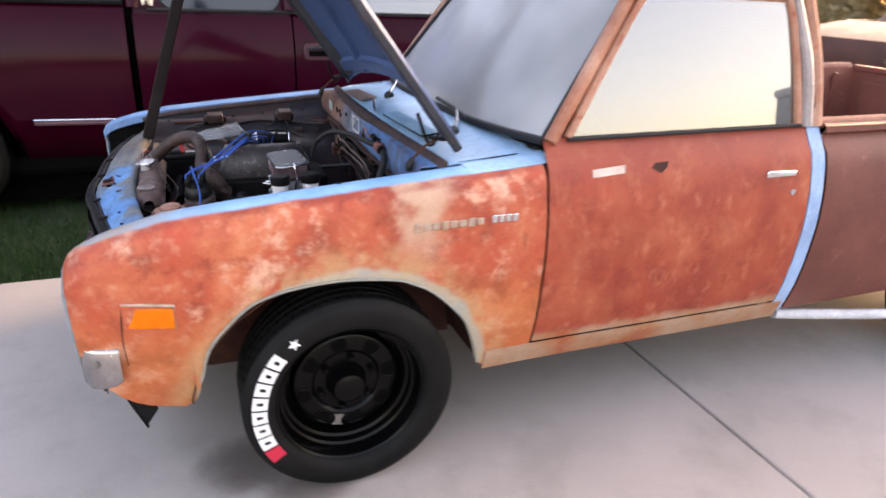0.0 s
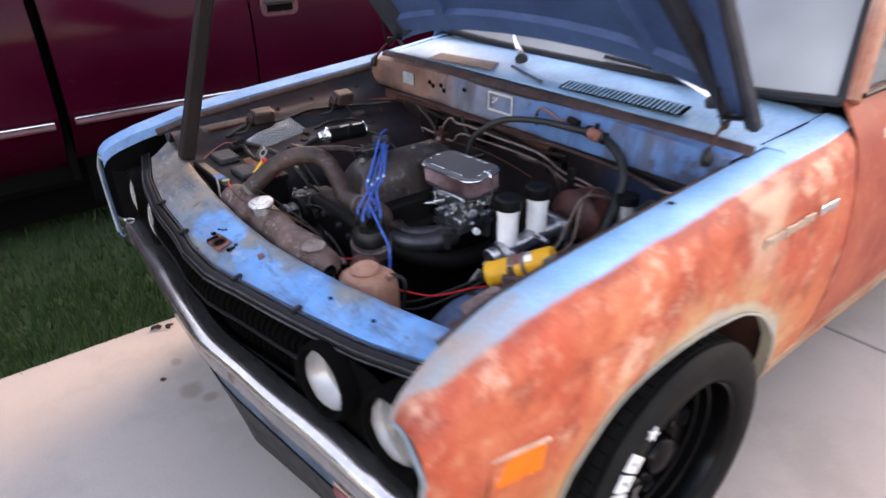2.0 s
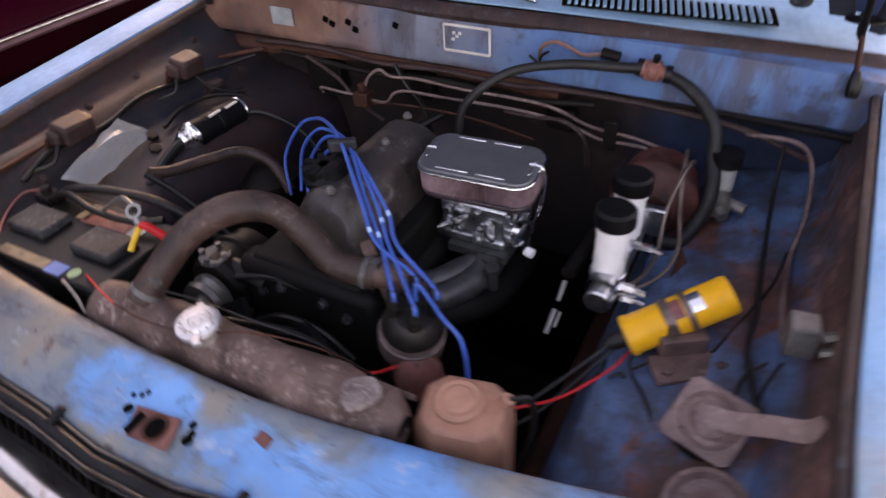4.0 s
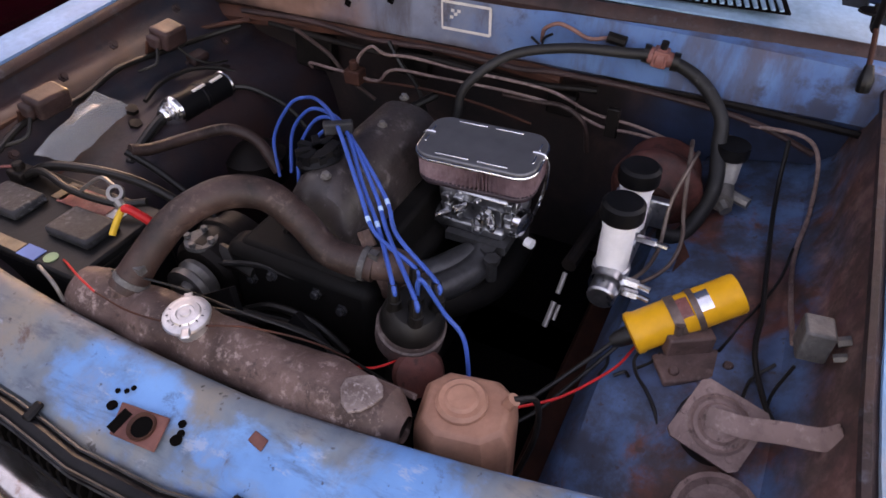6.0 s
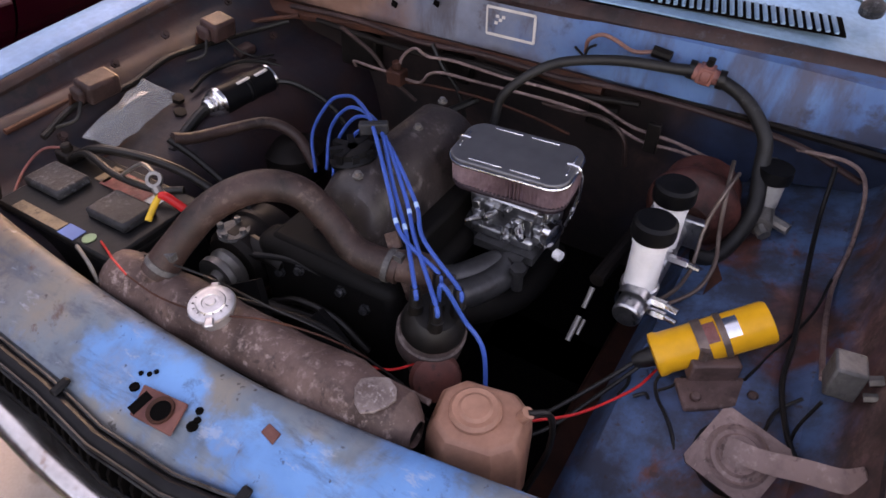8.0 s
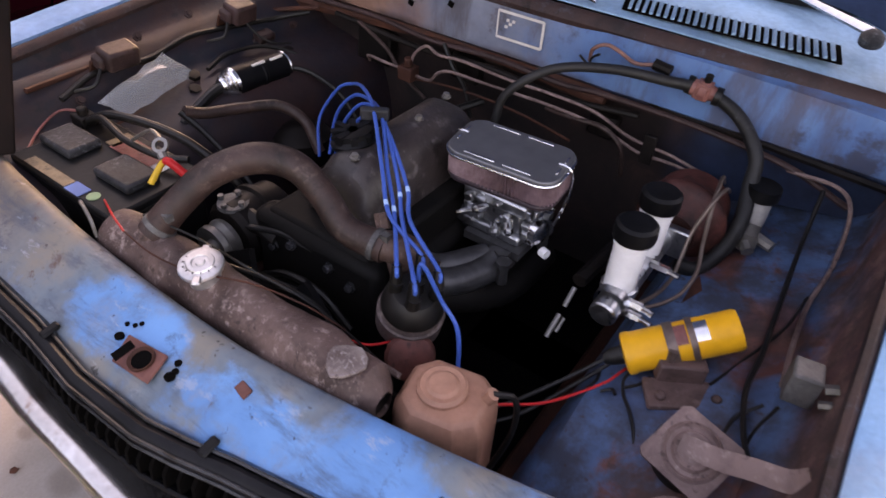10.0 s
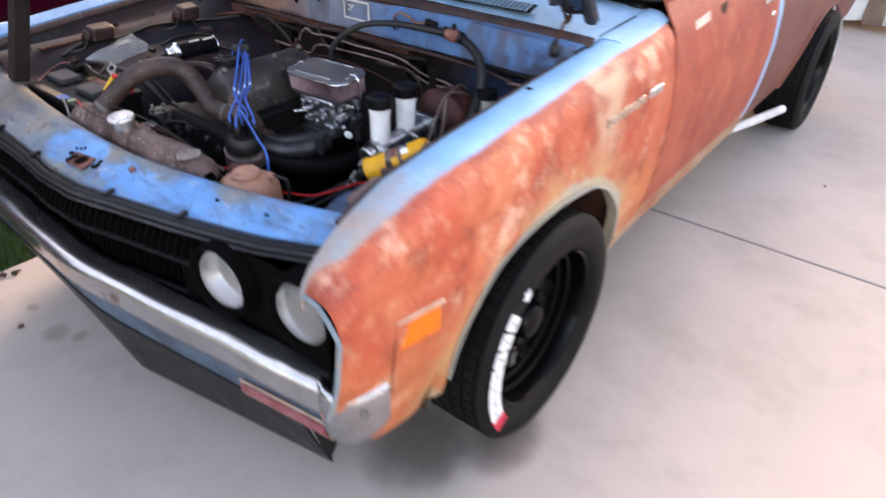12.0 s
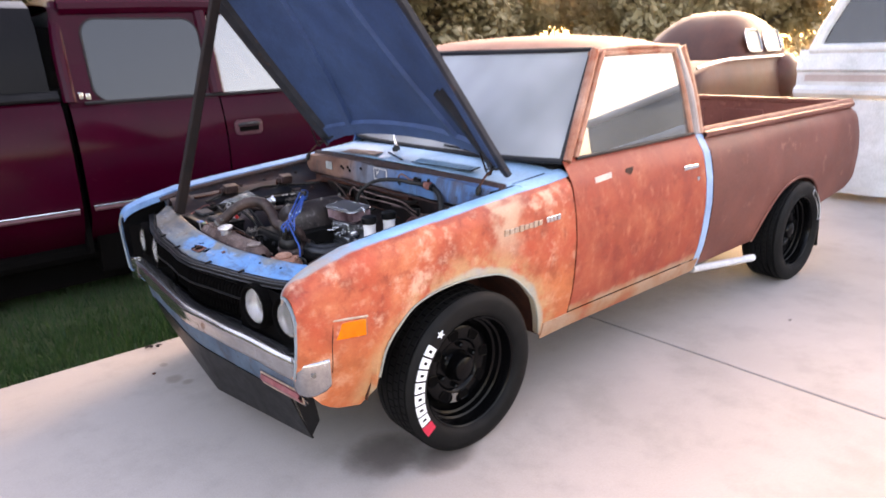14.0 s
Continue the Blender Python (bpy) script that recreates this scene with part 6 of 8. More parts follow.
for a in (0.4, 1.9, 3.3, 4.8):
    rod(b, (-0.315 + 0.02 * math.cos(a), 0.99 + 0.02 * math.sin(a), 0.683), (-0.315 + 0.02 * math.cos(a), 0.99 + 0.02 * math.sin(a), 0.690), 0.005, 8)
part("air_pump_cover", b, "regulator", alt, "grey cast cover with bolts")
b = B()
tube(b, [(-0.372, 0.945, 0.605), (-0.36, 0.86, 0.615), (-0.355, 0.80, 0.622)], 0.010, 8, 3, 0.6)
tube(b, [(-0.300, 1.02, 0.66), (-0.312, 0.955, 0.668), (-0.322, 0.885, 0.664)], 0.013, 8, 3, 0.6)
part("drive_belt", b, "hose_black", alt)
b = B()
box(b, (-0.28, 0.93, 0.655), (0.09, 0.10, 0.012), turn(8, 0, 15))
box(b, (-0.265, 0.945, 0.60), (0.05, 0.08, 0.10))
part("bracket", b, "grime", engine, bevel=0.004)
# intake manifold
b = B()
tube(b, [(-0.255, 0.705, 0.665), (-0.225, 0.655, 0.640), (-0.165, 0.622, 0.632), (-0.105, 0.612, 0.640)], [0.020, 0.022, 0.023, 0.026], 14, 5)
for x in (-0.20, -0.06, 0.0):
    tube(b, [(x, 0.735, 0.655), (x - 0.01 * (x > -0.1), 0.680, 0.640), (-0.085 + 0.35 * (x + 0.085), 0.630, 0.640)], 0.021, 12, 4)
box(b, (-0.065, 0.628, 0.658), (0.11, 0.10, 0.014))
for x, y in ((-0.125, 0.602), (-0.145, 0.588), (-0.03, 0.580)):
    rod(b, (x, y, 0.622), (x, y, 0.655), 0.009, 8)
    rod(b, (x, y, 0.655), (x, y, 0.664), 0.013, 6)
im = part("intake_manifold", b, worn("grey_cast_manifold", (0.05, 0.05, 0.053), (0.12, 0.12, 0.125), 0.45, 30, 0.7), engine, "grey cast intake manifold")
b = B()
tube(b, [(-0.27, 0.70, 0.645), (-0.20, 0.64, 0.60), (-0.10, 0.60, 0.57), (0.03, 0.60, 0.56)], 0.026, 12, 4)
part("exhaust_manifold", b, "block", engine)

# carburettor
b = B()
cx, cy = -0.062, 0.640
box(b, (cx, cy, 0.672), (0.088, 0.105, 0.018))
box(b, (cx + 0.002, cy, 0.700), (0.072, 0.095, 0.040))
box(b, (cx, cy, 0.728), (0.085, 0.112, 0.022))
carb = part("carburettor", b, "alloy", truck, "shiny cast alloy carburettor", bevel=0.005)
rng = random.Random(4)
for p0, p1, r in (((-0.105, 0.610, 0.705), (-0.128, 0.596, 0.698), 0.009), ((-0.104, 0.652, 0.714), (-0.128, 0.662, 0.714), 0.007), ((-0.105, 0.672, 0.700), (-0.135, 0.690, 0.702), 0.006), ((-0.104, 0.630, 0.690), (-0.126, 0.622, 0.684), 0.011), ((-0.075, 0.586, 0.700), (-0.080, 0.560, 0.700), 0.010), ((-0.045, 0.586, 0.712), (-0.045, 0.564, 0.716), 0.007), ((-0.09, 0.590, 0.682), (-0.10, 0.566, 0.680), 0.008)):
    p1 = Vector(p0).lerp(Vector(p1), 0.72)
    b = rod(B(), p0, p1, r * 0.85, 12)
    rod(b, p1, p1 + (p1 - Vector(p0)) * 0.3, r * 0.5, 8)
    part("carb_fitting", b, "chrome_old", carb, "bright fitting")
for k in range(15):
    x = -0.106 + rng.uniform(-0.006, 0.006)
    y = 0.594 + 0.092 * rng.random()
    z = 0.676 + 0.058 * rng.random()
    b = box(B(), (x, y, z), (0.012, rng.uniform(0.007, 0.016), rng.uniform(0.006, 0.014)), turn(rng.uniform(-30, 30), 0, rng.uniform(-20, 20)))
    part("carb_boss", b, "alloy", carb, bevel=0.0015)
for k in range(14):
    b = box(B(), (-0.10 + 0.085 * rng.random(), 0.584, 0.676 + 0.055 * rng.random()), (rng.uniform(0.008, 0.016), 0.012, rng.uniform(0.006, 0.014)), turn(0, rng.uniform(-30, 30), 0))
    part("carb_boss", b, "alloy", carb, bevel=0.0015)
b = B()
tube(b, [(-0.050, 0.560, 0.690), (-0.048, 0.552, 0.720), (-0.040, 0.548, 0.752)], 0.004, 6, 2, 0.5)
lathe(b, [(0.019, 0), (0.019, 0.012), (0.010, 0.016), (0, 0.016)], (-0.085, 0.573, 0.695), (-0.25, -1, 0), 18)
part("throttle_lever", b, "chrome", carb, "bright throttle lever")
part("carb_plug", lathe(B(), [(0.008, 0), (0.008, 0.012), (0, 0.012)], (-0.085, 0.557, 0.662), (-0.3, -1, 0), 10), "res_white", carb, "small white cap")


# air filter: rounded lid, pleated wall, base
def rounded(cx, cy, hx, hy, r, n=6):
    out = []
    for sx, sy, a0 in ((1, 1, 0), (-1, 1, 90), (-1, -1, 180), (1, -1, 270)):
        for k in range(n + 1):
            a = radians(a0 + 90 * k / n)
            out.append((cx + sx * (hx - r) + r * math.cos(a), cy + sy * (hy - r) + r * math.sin(a)))
    return out


FX, FY, FHX, FHY = -0.056, 0.646, 0.052, 0.092
AF = Matrix.Translation((FX, FY, 0.766)) @ turn(0, -4, 4) @ Matrix.Translation((-FX, -FY, -0.766))
b = B()
slab(b, [AF @ Vector((x, y, 0.790)) for x, y in rounded(FX, FY, FHX, FHY, 0.028)], 0.006, AF.to_3x3() @ Vector((0, 0, 1)))
af = part("air_filter", b, "filter_top", truck, "flat rectangular air filter with a grey lid and chrome rim", bevel=0.002)
b = B()
o = rounded(FX, FY, FHX + 0.001, FHY + 0.001, 0.029)
tube(b, [AF @ Vector((x, y, 0.789)) for x, y in o + o[:1]], 0.0024, 8, 1)
part("lid_rim", b, "chrome", af, "chrome lid rim")
b = B()
o = rounded(FX, FY, FHX - 0.003, FHY - 0.003, 0.026)
tube(b, [AF @ Vector((x, y, 0.748)) for x, y in o + o[:1]], 0.0030, 8, 1)
slab(b, [AF @ Vector((x, y, 0.741)) for x, y in o], 0.006)
part("filter_base", b, worn("dark_purple_base", (0.03, 0.018, 0.024), (0.07, 0.045, 0.052), 0.5, 20, 0.3), af)
inner = rounded(FX, FY, FHX - 0.006, FHY - 0.006, 0.024, 4)
ring = [Vector((x, y, 0)) for x, y in inner]
cum = [0.0]
for a, c in zip(ring, ring[1:] + ring[:1]):
    cum.append(cum[-1] + (c - a).length)
N = 160
rows0, rows1 = [], []
for k in range(N + 1):
    s = cum[-1] * (k % N) / N
    i = max(j for j in range(len(ring)) if cum[j] <= s + 1e-9)
    a, c = ring[i], ring[(i + 1) % len(ring)]
    p = a.lerp(c, (s - cum[i]) / max(1e-9, cum[i + 1] - cum[i]))
    out = (p - Vector((FX, FY, 0))).normalized() * (0.0062 if k % 2 else -0.0050)
    rows0.append(AF @ Vector((p.x + out.x, p.y + out.y, 0.748)))
    rows1.append(AF @ Vector((p.x + out.x, p.y + out.y, 0.788)))
part("pleats", sheet(B(), [rows0, rows1]), "pleat", af, "pleated dusky red filter gauze", angle=10)
for dx, dy, sx, sy in ((-0.043, -0.030, 0.003, 0.046), (-0.043, 0.032, 0.003, 0.052), (0.043, -0.028, 0.003, 0.044), (0.043, 0.030, 0.003, 0.046), (-0.012, -0.083, 0.020, 0.003), (0.018, -0.083, 0.018, 0.003), (-0.012, 0.083, 0.016, 0.003), (0.014, 0.083, 0.014, 0.003)):
    p = AF @ Vector((FX + dx, FY + dy, 0.7965))
    part("lid_trim", box(B(), p, (sx, sy, 0.0025), turn(0, -4, 4)), "chrome", af, "bright raised trim line", bevel=0.001)
for dy in (-0.095, 0.095):
    b = tube(B(), [AF @ Vector((FX + 0.004, FY + dy * 0.80, 0.797)), AF @ Vector((FX + 0.004, FY + dy * 0.97, 0.796)), AF @ Vector((FX + 0.004, FY + dy * 1.05, 0.780)), AF @ Vector((FX + 0.004, FY + dy * 1.04, 0.735))], 0.0022, 6, 2)
    part("lid_clip", b, "chrome", af, "wire spring clip")

# distributor and plug leads
DC = Vector((-0.336, 0.616, 0.702))
b = B()
lathe(b, [(0.022, -0.12), (0.028, -0.065), (0.040, -0.046), (0.045, -0.040), (0.0455, -0.010), (0.043, -0.008), (0.041, 0.0)], DC, (-0.15, -0.25, 1), 24)
dist = part("distributor", b, grimy("grey_brown_distributor", (0.035, 0.024, 0.022), (0.12, 0.085, 0.078), (0.28, 0.22, 0.20), 0.5, 14.0, 0.7), truck, "distributor with a black cap")
b = B()
lathe(b, [(0.040, 0.0), (0.042, 0.003), (0.041, 0.012), (0.036, 0.026), (0.028, 0.034), (0, 0.036)], DC, (-0.15, -0.25, 1), 24)
AX = Vector((-0.15, -0.25, 1)).normalized()
towers = [DC + AX * 0.034 + Vector((0.026 * math.cos(a), 0.026 * math.sin(a), 0)) for a in (0.5, 2.07, 3.64, 5.2)] + [DC + AX * 0.040]
for t in towers:
    rod(b, t, t + AX * 0.018, 0.010, 12, 0.008)
part("distributor_cap", b, "hose_black", dist, "black distributor cap")
part("vacuum_unit", lathe(B(), [(0, 0), (0.030, 0.003), (0.034, 0.010), (0.030, 0.018), (0, 0.022)], DC + Vector((-0.03, -0.02, -0.055)), (-0.6, -0.6, 0.5), 20), "booster", dist, "red-brown vacuum disc")
lead_a = [(-0.283, 0.683, 0.786), (-0.235, 0.735, 0.808), (-0.160, 0.820, 0.842), (-0.100, 0.895, 0.828), (-0.062, 0.955, 0.803), (-0.060, 0.995, 0.780), (-0.075, 1.030, 0.716), (-0.100, 1.012, 0.655)]
lead_b = [(-0.278, 0.689, 0.784), (-0.228, 0.741, 0.802), (-0.155, 0.815, 0.832), (-0.100, 0.890, 0.812), (-0.085, 0.938, 0.795), (-0.085, 0.978, 0.745), (-0.110, 0.975, 0.680)]
lead_c = [(-0.288, 0.677, 0.782), (-0.240, 0.722, 0.796), (-0.165, 0.805, 0.825), (-0.112, 0.870, 0.810), (-0.100, 0.915, 0.790), (-0.110, 0.948, 0.735), (-0.130, 0.945, 0.680)]
lead_d = [(-0.292, 0.670, 0.784), (-0.245, 0.712, 0.794), (-0.180, 0.790, 0.818), (-0.130, 0.850, 0.805), (-0.125, 0.890, 0.785), (-0.140, 0.910, 0.730), (-0.160, 0.905, 0.680)]
loops = [lead_a, lead_b, lead_c, lead_d]
for k, lp in enumerate(loops):
    t = towers[k]
    lp = [Vector(p) + Vector((0.7, -0.7, 0.1)) * (0.0075 * (k - 1.5) * (1 if i < 2 else 0.6 if i == 2 else 0.3 if i == 3 else 0)) for i, p in enumerate(lp)]
    line = [t + AX * 0.022, t + AX * 0.040 + Vector((0.008, 0.010, 0)), *lp]
    ld = part("plug_lead", tube(B(), line, 0.0030, 10, 8), "blue_wire", truck, "bright blue spark plug lead")
    part("boot", tube(B(), [t + AX * 0.008, t + AX * 0.024 + Vector((0.003, 0.004, 0)), t + AX * 0.040 + Vector((0.008, 0.010, 0))], [0.0090, 0.0080, 0.0060], 10, 2), "hose_black", ld, "black rubber boot")
    pr = spline([Vector(v) for v in line], 8)
    b = B()
    i = (18, 16, 21, 23)[k]
    tube(b, [pr[i], pr[i + 1]], 0.0033, 8, 0)
    part("lead_print", b, "wire_print", ld)
b = B()
box(b, (-0.165, 0.822, 0.836), (0.014, 0.042, 0.018), turn(0, 0, 35))
part("lead_holder", b, "dust_grey", truck, "grey lead separator", bevel=0.003)
t = towers[4]
coil_lead = part("coil_lead", tube(B(), [t + AX * 0.016, t + AX * 0.055, (-0.335, 0.572, 0.735), (-0.335, 0.545, 0.700), (-0.350, 0.530, 0.640), (-0.37, 0.52, 0.58)], 0.0030, 10, 8), "blue_wire", truck, "blue coil lead")

# coolant bottle
def bottle_outline(k, z, c=(-0.418, 0.503)):
    pts = [(-0.052, 0.030), (-0.052, -0.030), (-0.030, -0.058), (0.030, -0.058), (0.052, -0.034), (0.052, 0.034), (0.030, 0.056), (-0.030, 0.056)]
    m = turn(0, 0, 12)
    return [Vector((c[0], c[1], z)) + m @ Vector((x * k, y * k, 0)) for x, y in pts]


b = B()
rows = [bottle_outline(0.92, 0.50), bottle_outline(1.0, 0.53), bottle_outline(1.0, 0.655), bottle_outline(0.96, 0.680), bottle_outline(0.80, 0.694), bottle_outline(0.35, 0.697)]
for r in rows:
    r.append(r[0])
sheet(b, rows)
bmesh.ops.remove_doubles(b, verts=b.verts, dist=1e-5)
bottle = part("coolant_bottle", b, "tan_bottle", truck, "yellowed tan plastic coolant bottle", bevel=0.004, angle=30)
part("bottle_cap", lathe(B(), [(0.030, 0.0), (0.030, 0.008), (0.026, 0.012), (0.020, 0.011), (0.016, 0.014), (0, 0.014)], (-0.418, 0.508, 0.694), (-0.05, 0, 1), 28), "tan_bottle", bottle, "round screw cap")
part("bottle_spout", rod(B(), (-0.395, 0.462, 0.690), (-0.393, 0.455, 0.704), 0.008, 10), "tan_bottle", bottle)
part("overflow_tube", tube(B(), [(-0.393, 0.456, 0.702), (-0.375, 0.435, 0.690), (-0.385, 0.428, 0.640), (-0.42, 0.44, 0.58)], 0.004, 8, 5), "hose_black", bottle)

# brake master cylinder, reservoirs and booster
b = B()
rod(b, (-0.165, 0.420, 0.672), (0.050, 0.416, 0.690), 0.020, 18)
for x in (-0.135, -0.105, -0.025):
    lathe(b, [(0.024, -0.008), (0.024, 0.008)], (x, 0.420, 0.675 + 0.08 * (x + 0.16)), (1, 0, 0.08), 18)
box(b, (0.035, 0.416, 0.690), (0.016, 0.085, 0.05))
mc = part("brake_master_cylinder", b, "alloy", truck, "cast alloy brake master cylinder", bevel=0.003)
for x, z0 in ((-0.110, 0.690), (-0.022, 0.692)):
    y = 0.422
    r = part("brake_reservoir", lathe(B(), [(0.019, -0.010), (0.0225, 0.0), (0.0225, 0.070), (0.024, 0.072), (0.024, 0.088), (0, 0.088)], (x, y, z0), (0, 0, 1), 28), "res_white", mc, "white plastic fluid reservoir")
    bb = lathe(B(), [(0.0285, 0.0), (0.0295, 0.006), (0.0285, 0.022), (0.024, 0.026), (0.010, 0.026), (0, 0.027)], (x, y, z0 + 0.084), (0, 0, 1), 28)
    cp = part("reservoir_cap", bb, "black_plastic", mc, "black screw cap")
    part("reservoir_collar", lathe(B(), [(0.024, -0.012), (0.026, -0.010), (0.026, 0.0), (0.023, 0.002)], (x, y, z0), (0, 0, 1), 24), "alloy", mc)
for x, y, z in ((-0.128, 0.395, 0.682), (-0.045, 0.392, 0.694), (-0.130, 0.393, 0.664)):
    b = B()
    rod(b, (x, y + 0.01, z), (x - 0.004, y - 0.018, z + 0.003), 0.007, 6)
    rod(b, (x - 0.004, y - 0.018, z + 0.003), (x - 0.008, y - 0.034, z + 0.004), 0.0045, 8)
    part("brake_fitting", b, "chrome", mc, "bright brake union")
b = B()
lathe(b, [(0, -0.03), (0.038, -0.03), (0.045, -0.012), (0.062, 0.0), (0.070, 0.008), (0.072, 0.016), (0.070, 0.024), (0.064, 0.030), (0.060, 0.075), (0.05, 0.085), (0, 0.085)], (0.080, 0.408, 0.690), (1, 0, 0.05), 40)
part("brake_booster", b, "booster", truck, "rusty round brake booster")
# clutch master cylinder
b = B()
rod(b, (0.270, 0.325, 0.700), (0.105, 0.307, 0.688), 0.017, 16)
rod(b, (0.105, 0.307, 0.688), (0.092, 0.297, 0.684), 0.010, 8)
rod(b, (0.130, 0.297, 0.690), (0.120, 0.269, 0.688), 0.009, 8)
cm = part("clutch_master_cylinder", b, "alloy_dull", truck, "dull alloy clutch master cylinder")
part("clutch_reservoir", lathe(B(), [(0.018, 0), (0.020, 0.004), (0.020, 0.050), (0, 0.050)], (0.153, 0.315, 0.698), (0, 0, 1), 22), worn("aged_reservoir", (0.38, 0.37, 0.36), (0.5, 0.49, 0.47), 0.4, 20), cm, "grey fluid reservoir")
part("clutch_reservoir_cap", lathe(B(), [(0.0255, 0), (0.0265, 0.005), (0.025, 0.020), (0, 0.021)], (0.153, 0.315, 0.746), (0, 0, 1), 22), "black_plastic", cm, "black screw cap")

# vacuum hose with its check valve
vh = [(0.040, 0.735, 0.770), (0.052, 0.725, 0.820), (0.090, 0.670, 0.866), (0.135, 0.590, 0.876), (0.178, 0.510, 0.866), (0.203, 0.455, 0.858), (0.198, 0.395, 0.838), (0.172, 0.348, 0.800), (0.152, 0.336, 0.758), (0.106, 0.324, 0.715), (0.085, 0.332, 0.672), (0.046, 0.352, 0.650), (0.030, 0.380, 0.655)]
part("vacuum_hose", tube(B(), vh, [0.0070, 0.0072, 0.0076, 0.008, 0.0085, 0.0095, 0.0105, 0.011, 0.012, 0.012, 0.012, 0.012, 0.012], 14, 6), "hose_dusty", truck, "dusty black vacuum hose looping to the booster")
b = B()
lathe(b, [(0.011, -0.020), (0.0135, -0.018), (0.0135, -0.008), (0.017, -0.007), (0.017, 0.007), (0.013, 0.008), (0.011, 0.020)], (0.201, 0.458, 0.859), (0.1, -1, -0.12), 18)
box(b, (0.200, 0.458, 0.860), (0.026, 0.024, 0.026), turn(7, 0, 6))
cv = part("check_valve", b, "copper", truck, "copper-brown check valve", bevel=0.003)
for dy in (-0.024, 0.022):
    part("valve_collar", lathe(B(), [(0.0105, -0.005), (0.0145, -0.005), (0.0145, 0.005), (0.0105, 0.005)], (0.201, 0.458 + dy, 0.859 + 0.12 * dy), (0.1, -1, -0.12), 16, True), "hose_black", cv)
part("valve_stub", rod(B(), (0.200, 0.456, 0.872), (0.199, 0.454, 0.886), 0.006, 8), "hose_black", cv)
b = B()
tube(b, [(0.205, 0.655, 0.848), (0.198, 0.650, 0.872), (0.196, 0.628, 0.886), (0.198, 0.605, 0.881), (0.200, 0.575, 0.869), (0.203, 0.545, 0.874)], 0.0034, 8, 5)
part("heater_pipe", b, worn("pinkish_pipe", (0.20, 0.09, 0.07), (0.32, 0.16, 0.13), 0.5, 20), fw_up, "pinkish looped pipe")
b = B()
rod(b, (0.203, 0.545, 0.876), (0.203, 0.515, 0.872), 0.009, 10)
part("pipe_plug", b, "grime", fw_up)
for pts in ([(0.205, 0.655, 0.835), (0.195, 0.648, 0.858), (0.185, 0.632, 0.872)], [(0.205, 0.655, 0.838), (0.198, 0.672, 0.855)], [(0.205, 0.645, 0.838), (0.190, 0.630, 0.850)]):
    part("loose_wire", tube(B(), pts, 0.0022, 6, 3), "hose_black", fw_up)

# steel brake lines and looms on the firewall
def pipe(pts, r, material):
    return part("brake_line" if r < 0.004 else "wiring_loom", tube(B(), pts, r, 8, 6), material, truck)


pipe([(0.205, 1.150, 0.700), (0.195, 1.145, 0.716), (0.188, 1.09, 0.718), (0.190, 1.035, 0.716)], 0.0030, "horn")
pipe([(0.190, 1.030, 0.725), (0.185, 1.015, 0.760), (0.185, 0.985, 0.785), (0.185, 0.955, 0.775), (0.188, 0.90, 0.778), (0.190, 0.80, 0.772), (0.192, 0.70, 0.772), (0.195, 0.62, 0.765), (0.195, 0.55, 0.742), (0.190, 0.47, 0.738), (0.186, 0.390, 0.724), (0.187, 0.378, 0.727)], 0.0030, "horn")
pipe([(0.190, 1.020, 0.712), (0.185, 0.975, 0.716), (0.185, 0.955, 0.738), (0.188, 0.925, 0.748), (0.190, 0.85, 0.748), (0.195, 0.70, 0.748), (0.195, 0.60, 0.740), (0.192, 0.53, 0.722), (0.188, 0.46, 0.725), (0.186, 0.372, 0.714), (0.186, 0.365, 0.715)], 0.0030, "horn")
pipe([(0.190, 1.010, 0.705), (0.20, 0.95, 0.708), (0.20, 0.85, 0.712), (0.20, 0.75, 0.705), (0.20, 0.66, 0.69)], 0.0028, "rust_dark")
pipe([(0.205, 0.72, 0.735), (0.195, 0.66, 0.74), (0.19, 0.60, 0.745), (0.19, 0.56, 0.720), (0.20, 0.55, 0.66)], 0.0045, "hose")
pipe([(0.215, 1.32, 0.79), (0.215, 1.15, 0.796), (0.214, 1.0, 0.785), (0.214, 0.85, 0.792), (0.214, 0.70, 0.786), (0.216, 0.62, 0.792), (0.216, 0.45, 0.79), (0.216, 0.30, 0.775), (0.220, 0.20, 0.74)], 0.0055, "relay")
pipe([(0.212, 1.25, 0.775), (0.205, 1.0, 0.765), (0.204, 0.85, 0.775), (0.206, 0.70, 0.765), (0.214, 0.55, 0.775)], 0.006, "grime")
pipe([(0.215, 0.30, 0.77), (0.205, 0.225, 0.775), (0.180, 0.195, 0.755), (0.12, 0.185, 0.70), (0.02, 0.195, 0.69), (-0.10, 0.196, 0.71), (-0.21, 0.194, 0.74)], 0.0033, "horn")
pipe([(0.21, 0.24, 0.76), (0.14, 0.235, 0.705), (0.05, 0.230, 0.690), (-0.05, 0.225, 0.688), (-0.12, 0.222, 0.690), (-0.19, 0.222, 0.688), (-0.26, 0.205, 0.690), (-0.30, 0.185, 0.690)], 0.0035, "hose_black")
pipe([(0.21, 0.86, 0.70), (0.10, 0.92, 0.68), (0.0, 0.95, 0.66)], 0.008, "hose_black")
b = B()
box(b, (0.185, 1.030, 0.716), (0.030, 0.035, 0.030))
rod(b, (0.185, 1.03, 0.73), (0.185, 1.03, 0.748), 0.010, 8)
part("brake_union", b, "rust_dark", truck, "rusty brake line union", bevel=0.003)
b = B()
box(b, (0.190, 0.512, 0.735), (0.010, 0.022, 0.055))
part("pipe_clip", b, "grime", truck, bevel=0.002)
